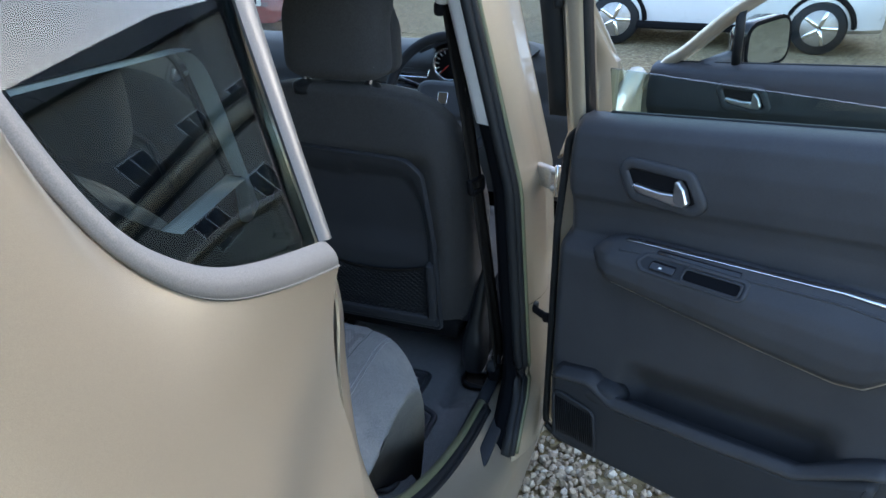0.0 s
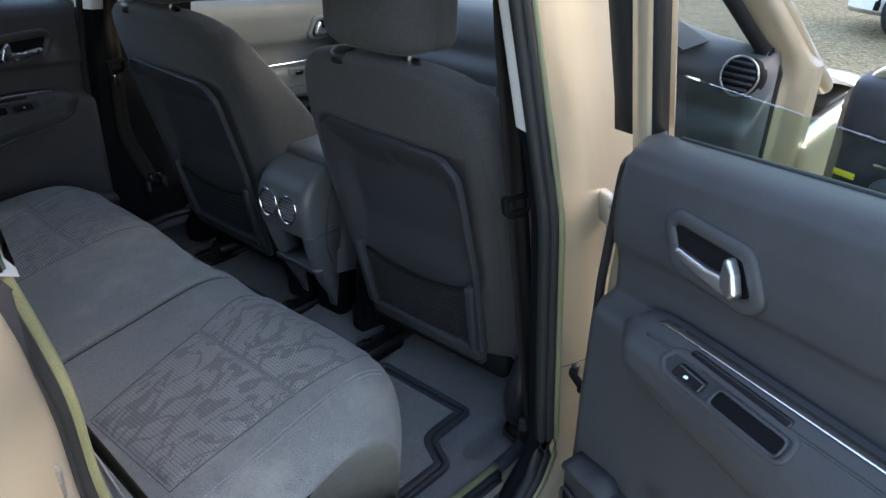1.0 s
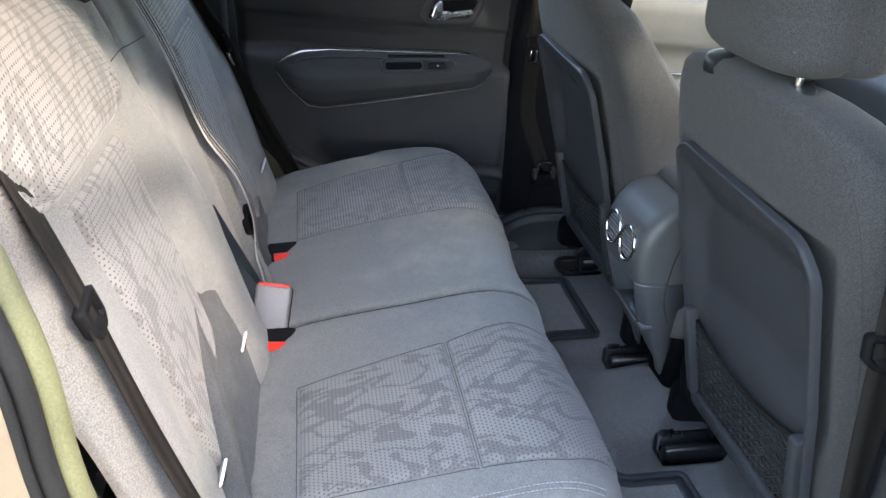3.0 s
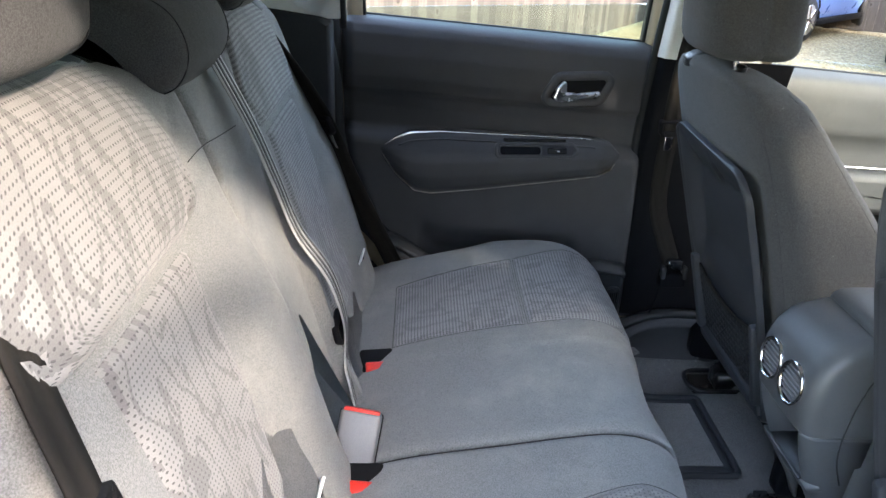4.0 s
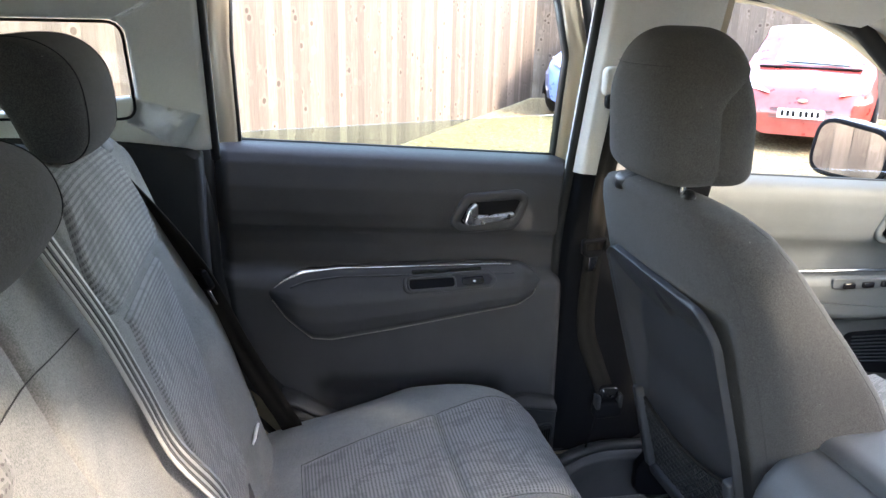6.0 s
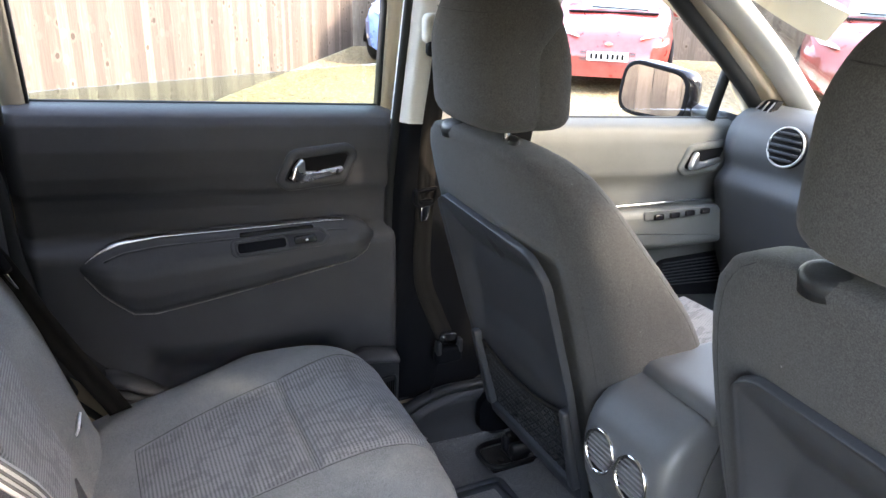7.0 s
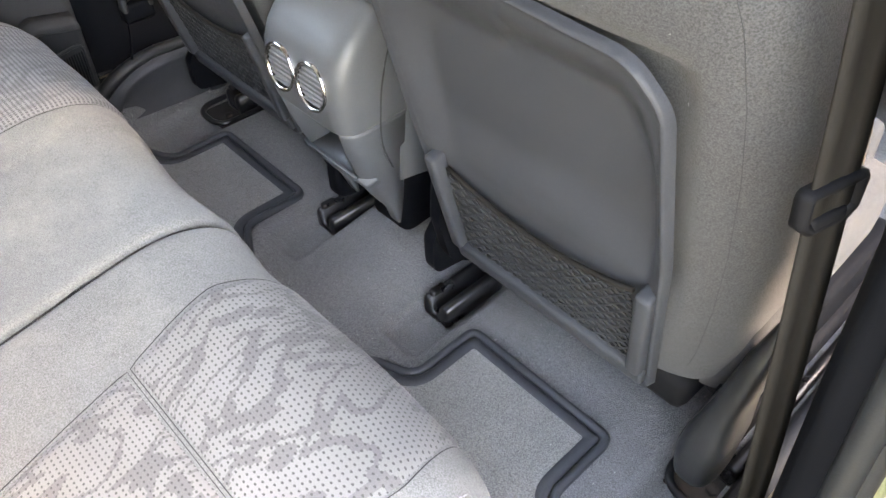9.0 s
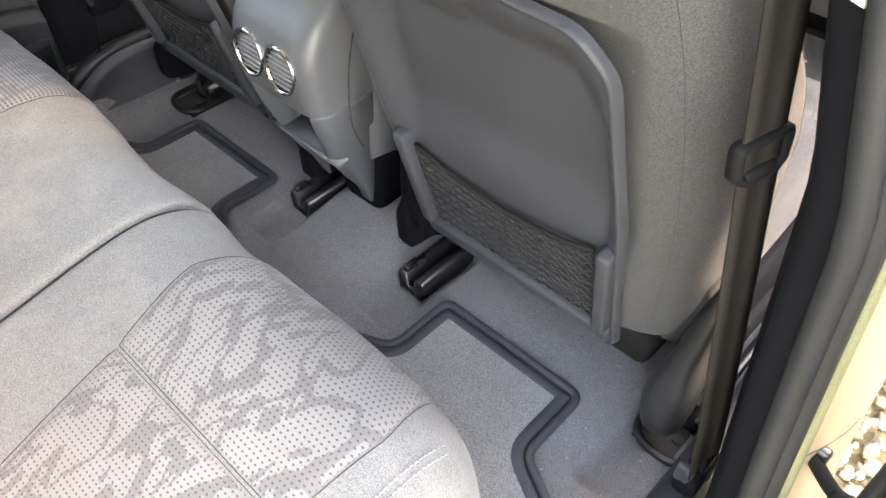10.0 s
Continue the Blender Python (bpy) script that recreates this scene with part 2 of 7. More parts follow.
M_PATTERN = fabric_pattern("dotted_seat_cloth", (0.188, 0.185, 0.181), (0.060, 0.060, 0.062))
M_PATTERN_RIB = fabric_pattern("ribbed_seat_cloth", (0.215, 0.214, 0.214), (0.085, 0.085, 0.09), True)
M_CARPET = carpet("grey_carpet", (0.160, 0.155, 0.155))
M_MAT = carpet("grey_carpet_mat", (0.215, 0.207, 0.198))
M_TRIM_LIGHT = surf("pale_grey_trim", (0.58, 0.57, 0.54), 0.7, var=0.06, grain=900, bstr=0.2)
M_LINING = surf("pale_headlining", (0.70, 0.69, 0.65), 0.95, var=0.05, grain=700, bstr=0.3)
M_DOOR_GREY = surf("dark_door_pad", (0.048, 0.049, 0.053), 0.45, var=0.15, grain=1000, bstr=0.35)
M_BELT = surf("black_belt_webbing", (0.014, 0.0125, 0.0112), 0.75, var=0.2, scale=20, grain=1400, bstr=0.6)
M_EDGE = surf("mat_edge_rubber", (0.036, 0.038, 0.043), 0.5, var=0.2, grain=700, bstr=0.2)
M_HINGE = surf("grained_hinge_cover", (0.017, 0.018, 0.020), 0.40, var=0.15, grain=700, bstr=0.5, spec=0.3)
M_RUST = surf("rusty_steel_plate", (0.022, 0.0165, 0.0125), 0.85, var=0.6, scale=60, grain=300, bstr=0.6)
M_BELT_GREY = surf("grey_belt_webbing", (0.30, 0.295, 0.285), 0.6, var=0.15, scale=20, grain=1400, bstr=0.5)
M_NET = surf("grey_net_cord", (0.026, 0.027, 0.029), 0.6, var=0.1, grain=1500, bstr=0.5)
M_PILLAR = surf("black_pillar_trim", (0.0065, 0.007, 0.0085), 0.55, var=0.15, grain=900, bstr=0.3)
M_SLAT = surf("grey_vent_slat", (0.15, 0.15, 0.155), 0.4, var=0.1, grain=900, bstr=0.1)
M_SURROUND = surf("grey_window_surround", (0.125, 0.120, 0.112), 0.6, var=0.12, grain=900, bstr=0.25)
M_STRIP = surf("satin_pillar_strip", (0.085, 0.082, 0.075), 0.45, var=0.1, grain=900, bstr=0.1)
M_CONSOLE = surf("grey_console_plastic", (0.070, 0.074, 0.080), 0.48, var=0.15, grain=1200, bstr=0.25)
M_SILVER = surf("grey_buckle_shell", (0.13, 0.13, 0.132), 0.4, var=0.15, grain=900, bstr=0.15)
M_BELT_LINE = surf("belt_dark_stripe", (0.06, 0.06, 0.06), 0.7, var=0.1, grain=1400, bstr=0.4)
M_STITCH = surf("pale_thread", (0.30, 0.30, 0.30), 0.8, var=0.1)
M_SEAM = surf("dark_seam", (0.022, 0.022, 0.024), 0.9, var=0.1)
M_RED = surf("red_buckle_button", (0.62, 0.03, 0.02), 0.4, var=0.1, grain=300, bstr=0.1)
M_CHROME = surf("chrome", (0.85, 0.85, 0.86), 0.12, metal=1.0, var=0.05, bstr=0.0)
M_SATIN = surf("satin_chrome", (0.80, 0.80, 0.81), 0.30, metal=1.0, var=0.05, bstr=0.0)
M_STEEL = surf("worn_steel", (0.42, 0.40, 0.37), 0.45, metal=0.9, var=0.3, grain=300)
M_MIRROR = surf("mirror_silver", (0.9, 0.9, 0.9), 0.03, metal=1.0, var=0.01, bstr=0.0)
M_GLOSS = surf("gloss_black", (0.012, 0.012, 0.014), 0.12, var=0.1, bstr=0.0)
M_BLACK = surf("matt_black", (0.007, 0.007, 0.008), 0.7, var=0.2)
M_GLASS = glass_mat("tinted_window_glass", (0.94, 0.97, 0.955))
M_GLASS_DARK = glass_mat("deep_tint_glass", (0.58, 0.64, 0.64))
M_GLASS_GREEN = glass_mat("green_door_glass", (0.80, 0.885, 0.84))
M_RAIL = surf("glossy_black_steel", (0.010, 0.010, 0.011), 0.30, var=0.2, grain=300, bstr=0.2)
M_LABEL = surf("white_label_cloth", (0.70, 0.70, 0.69), 0.8, var=0.05)
M_YELLOW = surf("yellow_sticker", (0.72, 0.60, 0.04), 0.5, var=0.05)
M_WOOD = wood_fence("weathered_fence_board")
M_GRAVEL = gravel_mat("golden_gravel")
M_STONE = stone_mat("gravel_stone")
M_CAR_RED = paint_mat("red_car_paint", (0.22, 0.006, 0.004), 0.05, 0.0, 0.3)
M_CAR_BLUE = paint_mat("blue_car_paint", (0.10, 0.22, 0.55), 0.2, 0.3, 0.3)
M_CAR_WHITE = paint_mat("white_car_paint", (0.78, 0.78, 0.78), 0.05, 0.0, 0.3)
M_LENS = surf("headlamp_lens", (0.75, 0.75, 0.75), 0.12, metal=0.3, var=0.2, scale=25, bstr=0.0)
# grey-blue base stands in for sky mirrored in the parked cars' screens
M_SCREEN_SKY = surf("screen_sky_sheen", (0.16, 0.19, 0.20), 0.1, var=0.5, scale=3, bstr=0.0, coat=1.0)
# door grey lightened to carry the sunlight on the far front lining
M_SUNLIT_PAD = surf("sunlit_door_pad", (0.088, 0.092, 0.090), 0.55, var=0.15, grain=1000, bstr=0.35, spec=0.25)
M_DASH = surf("grey_dash_top", (0.060, 0.062, 0.066), 0.6, var=0.12, grain=900, bstr=0.35)
M_PLATE = surf("plate_white", (0.75, 0.75, 0.72), 0.5, var=0.05)
M_BRICK = surf("buff_brick", (0.36, 0.325, 0.285), 0.9, var=0.3, scale=6, grain=60, bstr=0.2, bdist=0.002)
M_RENDER = surf("white_render", (0.75, 0.75, 0.74), 0.9, var=0.06, grain=60)
M_ROOF = surf("grey_roof_tile", (0.10, 0.095, 0.09), 0.9, var=0.2, grain=5, bstr=0.0)
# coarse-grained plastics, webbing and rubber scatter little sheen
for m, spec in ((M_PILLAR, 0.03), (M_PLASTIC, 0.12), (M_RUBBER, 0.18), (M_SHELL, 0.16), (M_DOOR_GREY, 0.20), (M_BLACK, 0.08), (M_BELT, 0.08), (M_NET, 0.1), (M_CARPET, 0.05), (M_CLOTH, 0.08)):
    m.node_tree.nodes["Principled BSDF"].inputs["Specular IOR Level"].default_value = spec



# ---- mesh helpers ----
def part(name, bm, mat, parent=None, label="", smooth=True):
    """Links a bmesh as one mesh object, under parent where one is given."""
    me = bpy.data.meshes.new(name)
    if smooth:
        for f in bm.faces:
            f.smooth = True
    bm.to_mesh(me)
    bm.free()
    me.materials.append(mat)
    ob = new(name, me)
    if parent is not None:
        ob.parent = parent
    if label:
        ob["label"] = label
    return ob


def flat_smooth(ob, deg=35):
    """Keeps hard edges hard."""
    ob.data.set_sharp_from_angle(angle=radians(deg))
    return ob


def thing(name, label, category, loc=(0, 0, 0), group="", kind=""):
    ob = new(name)
    ob.location = loc
    ob.empty_display_size = 0.05
    return tagged(ob, label, category, group, kind)


def under(obs, parent):
    """Hangs parts built in world coordinates under a thing without moving them."""
    bpy.context.view_layer.update()
    for o in obs:
        o.parent = parent
        o.matrix_parent_inverse = parent.matrix_world.inverted()


def catmull(pts, n, closed=False):
    """n points spread along a smooth line through pts."""
    P = [np.array(p, float) for p in pts]
    m = len(P)
    segs = m if closed else m - 1
    out = []
    for k in range(n):
        t = k / (n if closed else n - 1) * segs
        i = min(int(t), segs - 1)
        w = t - i
        if closed:
            a, b, c, d = P[(i - 1) % m], P[i], P[(i + 1) % m], P[(i + 2) % m]
        else:
            a, b, c, d = P[max(i - 1, 0)], P[i], P[i + 1], P[min(i + 2, m - 1)]
        out.append(0.5 * (2 * b + (c - a) * w + (2 * a - 5 * b + 4 * c - d) * w * w + (3 * b - a - 3 * c + d) * w ** 3))
    return out


def even(pts, n):
    """The same line, cut into equal lengths."""
    fine = np.array(catmull(pts, 40 * len(pts)))
    d = np.concatenate([[0], np.cumsum(np.linalg.norm(np.diff(fine, axis=0), axis=1))])
    return np.array([[np.interp(x, d, fine[:, k]) for k in range(fine.shape[1])] for x in np.linspace(0, d[-1], n)]), d[-1]


def round_poly(pts, r, seg=5):
    """A polygon (2D) with its corners rounded; r: one radius or one a corner."""
    out, n = [], len(pts)
    for i in range(n):
        p, a, b = (np.array(pts[j % n], float) for j in (i, i - 1, i + 1))
        ri = r[i] if isinstance(r, (list, tuple)) else r
        u, v = a - p, b - p
        lu, lv = np.linalg.norm(u), np.linalg.norm(v)
        u, v = u / lu, v / lv
        ang = math.acos(max(-1, min(1, float(u @ v))))
        cut = min(ri / max(math.tan(ang / 2), 1e-4), 0.49 * lu, 0.49 * lv)
        s, e = p + u * cut, p + v * cut
        for k in range(seg + 1):
            w = k / seg
            out.append((1 - w) ** 2 * s + 2 * w * (1 - w) * p + w * w * e)
    return [tuple(map(float, q)) for q in out]


def inset_poly(pts, d):
    """Moves each corner of a rounded polygon inwards by d (or by a function of the point)."""
    P = np.array(pts)
    c = P.mean(axis=0)
    n = len(P)
    area = sum(P[i][0] * P[(i + 1) % n][1] - P[(i + 1) % n][0] * P[i][1] for i in range(n))
    out = []
    for i in range(n):
        t = P[(i + 1) % n] - P[i - 1]
        t = t / max(np.linalg.norm(t), 1e-9)
        nn = np.array([-t[1], t[0]]) * (1 if area > 0 else -1)
        k = d(P[i]) if callable(d) else d
        out.append(tuple(P[i] + nn * k))
    return out


def loft(rings, closed=True, caps=True, uvs=None):
    """Skins a row of rings of equal length."""
    bm = bmesh.new()
    vs = [[bm.verts.new(p) for p in r] for r in rings]
    n = len(rings[0])
    for a, b in zip(vs, vs[1:]):
        for i in range(n if closed else n - 1):
            j = (i + 1) % n
            bm.faces.new((a[i], a[j], b[j], b[i]))
    if caps and closed:
        bm.faces.new(vs[0][::-1])
        bm.faces.new(vs[-1])
    bmesh.ops.recalc_face_normals(bm, faces=bm.faces)
    return bm


def grid(fn, nu, nv, uv=None):
    """A sheet: fn(i / nu, j / nv) gives each place; uv: the same for its pattern, in metres."""
    bm = bmesh.new()
    layer = bm.loops.layers.uv.new("UVMap") if uv else None
    vs = [[bm.verts.new(fn(i / nu, j / nv)) for j in range(nv + 1)] for i in range(nu + 1)]
    for i in range(nu):
        for j in range(nv):
            f = bm.faces.new((vs[i][j], vs[i + 1][j], vs[i + 1][j + 1], vs[i][j + 1]))
            if uv:
                for l, (a, b) in zip(f.loops, ((i, j), (i + 1, j), (i + 1, j + 1), (i, j + 1))):
                    l[layer].uv = uv(a / nu, b / nv)
    return bm


def solid(bm, t):
    """Gives a sheet its thickness: a second skin behind the first, closed along the edges."""
    bm.normal_update()
    faces, rim = bm.faces[:], [e for e in bm.edges if e.is_boundary]
    back = {v: bm.verts.new(v.co + v.normal * t) for v in bm.verts[:]}
    for f in faces:
        bm.faces.new([back[v] for v in reversed(f.verts)])
    for e in rim:
        a, b = e.verts
        f = bm.faces.new((b, a, back[a], back[b]))
        for g in f.edges:
            if g.verts[0] in back and g.verts[1] in back or not (g.verts[0] in back or g.verts[1] in back):
                g.smooth = False
    bmesh.ops.recalc_face_normals(bm, faces=bm.faces)
    return bm


def box(c, s, r=0.004, seg=2, rot=None):
    """A box at c of size s with rounded edges."""
    bm = bmesh.new()
    bmesh.ops.create_cube(bm, size=1)
    bmesh.ops.scale(bm, vec=s, verts=bm.verts)
    if r:
        bmesh.ops.bevel(bm, geom=bm.edges[:], offset=min(r, 0.45 * min(s)), segments=seg, profile=0.5, affect="EDGES")
    if rot is not None:
        bmesh.ops.rotate(bm, cent=(0, 0, 0), matrix=rot, verts=bm.verts)
    bmesh.ops.translate(bm, vec=c, verts=bm.verts)
    return bm


def tube(pts, r, seg=10, closed=False, squash=None):
    """A pipe along pts; r: a radius or one a point; squash: (a, b) half axes, the first across, the second along up."""
    P = [Vector(p) for p in pts]
    n = len(P)
    rings = []
    for i in range(n):
        a, b = P[i - 1] if (i or closed) else P[0], P[(i + 1) % n] if (i < n - 1 or closed) else P[-1]
        t = (b - a).normalized()
        up = Vector((0, 0, 1)) if abs(t.z) < 0.95 else Vector((0, 1, 0))
        x = t.cross(up).normalized()
        y = x.cross(t)
        ri = r[i] if isinstance(r, (list, tuple)) else r
        sx, sy = squash if squash else (ri, ri)
        rings.append([P[i] + x * math.cos(2 * math.pi * k / seg) * sx + y * math.sin(2 * math.pi * k / seg) * sy for k in range(seg)])
    if closed:
        rings.append(rings[0])
        bm = loft(rings, caps=False)
        bmesh.ops.remove_doubles(bm, verts=bm.verts, dist=1e-5)
        return bm
    return loft(rings)


def ribbon(pts, width, thick, across):
    """A flat webbing along pts, width along the direction across."""
    P = [Vector(p) for p in pts]
    rings = []
    for i in range(len(P)):
        t = (P[min(i + 1, len(P) - 1)] - P[max(i - 1, 0)]).normalized()
        a = Vector(across[i] if isinstance(across, list) else across)
        a = (a - t * a.dot(t)).normalized()
        n = t.cross(a)
        w, h = width / 2, thick / 2
        rings.append([P[i] + a * x + n * y for x, y in ((-w, -h), (-w * 0.34, -h), (-w * 0.3, -h * 0.4), (w * 0.3, -h * 0.4), (w * 0.34, -h), (w, -h), (w, h), (w * 0.34, h), (w * 0.3, h * 0.4), (-w * 0.3, h * 0.4), (-w * 0.34, h), (-w, h))])
    return loft(rings)


def prism(outline, place, depth, bevel=0.0, seg=2, domed=0.0):
    """A flat shape with thickness: outline (2D), place(a, b, h) to the world, h from 0 to depth, with a rounded upper rim."""
    rings = [[place(a, b, 0.0) for a, b in outline]]
    if bevel:
        for k in range(seg + 1):
            w = k / seg * math.pi / 2
            ins = inset_poly(outline, bevel * (1 - math.cos(w)))
            rings.append([place(a, b, depth - bevel + bevel * math.sin(w)) for a, b in ins])
    else:
        rings.append([place(a, b, depth) for a, b in outline])
    bm = loft(rings)
    for e in bm.edges:
        if len(e.link_faces) == 2 and (len(e.link_faces[0].verts) > 4) != (len(e.link_faces[1].verts) > 4):
            e.smooth = False
    return bm


def frame_ring(outline, place, wide, depth, bevel=0.002):
    """A raised rim round an outline, open in its middle."""
    rings = []
    for d, h in ((0, 0), (0, depth - bevel), (bevel, depth), (wide - bevel, depth), (wide, depth - bevel), (wide, 0)):
        rings.append([place(a, b, h) for a, b in inset_poly(outline, d)])
    rings.append(rings[0])
    bm = loft(rings, caps=False)
    bmesh.ops.remove_doubles(bm, verts=bm.verts, dist=1e-6)
    bmesh.ops.recalc_face_normals(bm, faces=bm.faces)
    return bm


def cyl(a, b, r, seg=16, r2=None, bevel=0.0):
    """A rod from a to b."""
    a, b = Vector(a), Vector(b)
    t = (b - a).normalized()
    x = t.orthogonal().normalized()
    y = t.cross(x)
    r2 = r if r2 is None else r2
    stations = [(0.0, max(r - bevel, 1e-4)), (bevel, r), ((b - a).length - bevel, r2), ((b - a).length, max(r2 - bevel, 1e-4))] if bevel else [(0, r), ((b - a).length, r2)]
    return loft([[a + t * d + (x * math.cos(2 * math.pi * k / seg) + y * math.sin(2 * math.pi * k / seg)) * q for k in range(seg)] for d, q in stations])


def join(*bms):
    """Several bmeshes into one."""
    out = bmesh.new()
    for b in bms:
        me = bpy.data.meshes.new("tmp")
        b.to_mesh(me)
        b.free()
        out.from_mesh(me)
        bpy.data.meshes.remove(me)
    return out


def smooth01(x):
    x = max(0.0, min(1.0, x))
    return x * x * (3 - 2 * x)


# ---- the yard ----
def build_ground():
    xs = np.concatenate([-np.geomspace(400, 1.5, 22), np.linspace(-1.2, 1.8, 12), np.geomspace(2.2, 400, 22)])
    ys = np.concatenate([-np.geomspace(400, 2.0, 22), np.linspace(-1.6, 2.4, 14), np.geomspace(2.9, 400, 22)])
    bm = bmesh.new()
    vs = [[bm.verts.new((x, y, 0.02 * noise.noise((x * 0.4, y * 0.4, 0)) if 2.5 < math.hypot(x, y) < 30 else 0.0)) for y in ys] for x in xs]
    for i in range(len(xs) - 1):
        for j in range(len(ys) - 1):
            bm.faces.new((vs[i][j], vs[i + 1][j], vs[i + 1][j + 1], vs[i][j + 1]))
    tagged(part("ground", bm, M_GRAVEL), "pale golden gravel yard", "ground", kind="structure")


def build_stones():
    rnd = random.Random(3)
    verts, faces = [], []
    ico = [(0, 0, 1), (0.9, 0, 0.35), (0.28, 0.85, 0.4), (-0.72, 0.53, 0.3), (-0.72, -0.53, 0.35), (0.28, -0.85, 0.4),
           (0.72, 0.53, -0.4), (-0.28, 0.85, -0.4), (-0.9, 0, -0.4), (-0.28, -0.85, -0.4), (0.72, -0.53, -0.4), (0, 0, -0.9)]
    tri = [(0, 1, 2), (0, 2, 3), (0, 3, 4), (0, 4, 5), (0, 5, 1), (1, 6, 2), (2, 6, 7), (2, 7, 3), (3, 7, 8), (3, 8, 4), (4, 8, 9),
           (4, 9, 5), (5, 9, 10), (5, 10, 1), (1, 10, 6), (6, 11, 7), (7, 11, 8), (8, 11, 9), (9, 11, 10), (10, 11, 6)]
    for _ in range(9000):
        x, y = rnd.uniform(0.72, 2.3), rnd.uniform(-0.5, 1.7)
        r = rnd.uniform(0.007, 0.018)
        q = Euler((rnd.uniform(0, 6), rnd.uniform(0, 6), rnd.uniform(0, 6))).to_matrix()
        s = Vector((r * rnd.uniform(0.8, 1.3), r * rnd.uniform(0.7, 1.1), r * rnd.uniform(0.5, 0.8)))
        z = rnd.uniform(0.0, 0.014)
        k = len(verts)
        for v in ico:
            p = q @ Vector((v[0] * s.x * rnd.uniform(0.8, 1.15), v[1] * s.y * rnd.uniform(0.8, 1.15), v[2] * s.z))
            verts.append((x + p.x, y + p.y, z + p.z))
        faces.extend((a + k, b + k, c + k) for a, b, c in tri)
    me = bpy.data.meshes.new("gravel_stones")
    me.from_pydata(verts, [], faces)
    me.materials.append(M_STONE)
    tagged(new("gravel_stones", me), "loose pale gravel stones lying on the yard", "gravel", kind="stuff")


def fence(a, b, label, seed):
    """A close-boarded fence from a to b: overlapping upright boards on rails and posts."""
    rnd = random.Random(seed)
    a, b = Vector((*a, 0)), Vector((*b, 0))
    t = (b - a).normalized()
    nrm = Vector((-t.y, t.x, 0))
    if nrm.dot(-a) < 0:
        nrm = -nrm
    length = (b - a).length
    root = thing("fence", label, "fence", a, group="yard fence")
    rot = Matrix((t, nrm, Vector((0, 0, 1)))).transposed()
    meshes = []
    for k in range(6):
        h = 1.82 + rnd.uniform(-0.012, 0.012)
        bm = box((0, 0, h / 2 + 0.02), (0.147, 0.014, h), 0.003, 1, Matrix.Rotation(radians(4), 3, "Z"))
        bmesh.ops.rotate(bm, cent=(0, 0, 0), matrix=rot, verts=bm.verts)
        me = bpy.data.meshes.new("board")
        bm.to_mesh(me)
        bm.free()
        me.materials.append(M_WOOD)
        meshes.append(me)
    n = int(length / 0.127)
    for i in range(n):
        ob = new("board", meshes[rnd.randrange(6)])
        ob.parent = root
        p = t * (0.06 + i * 0.127) + nrm * rnd.uniform(-0.003, 0.003)
        ob.matrix_local = Matrix.Translation(p) @ Matrix.Rotation(rnd.uniform(-0.006, 0.006), 4, nrm)
    for z in (0.35, 0.95, 1.55):
        bm = box((length / 2, -0.035, z), (length, 0.05, 0.08), 0.004, 1)
        bmesh.ops.rotate(bm, cent=(0, 0, 0), matrix=rot, verts=bm.verts)
        part("rail", bm, M_WOOD, root)
    for i in range(int(length / 2.4) + 1):
        bm = box((min(i * 2.4, length), -0.1, 0.92), (0.1, 0.1, 1.84), 0.006, 1)
        bmesh.ops.rotate(bm, cent=(0, 0, 0), matrix=rot, verts=bm.verts)
        part("post", bm, M_WOOD, root)


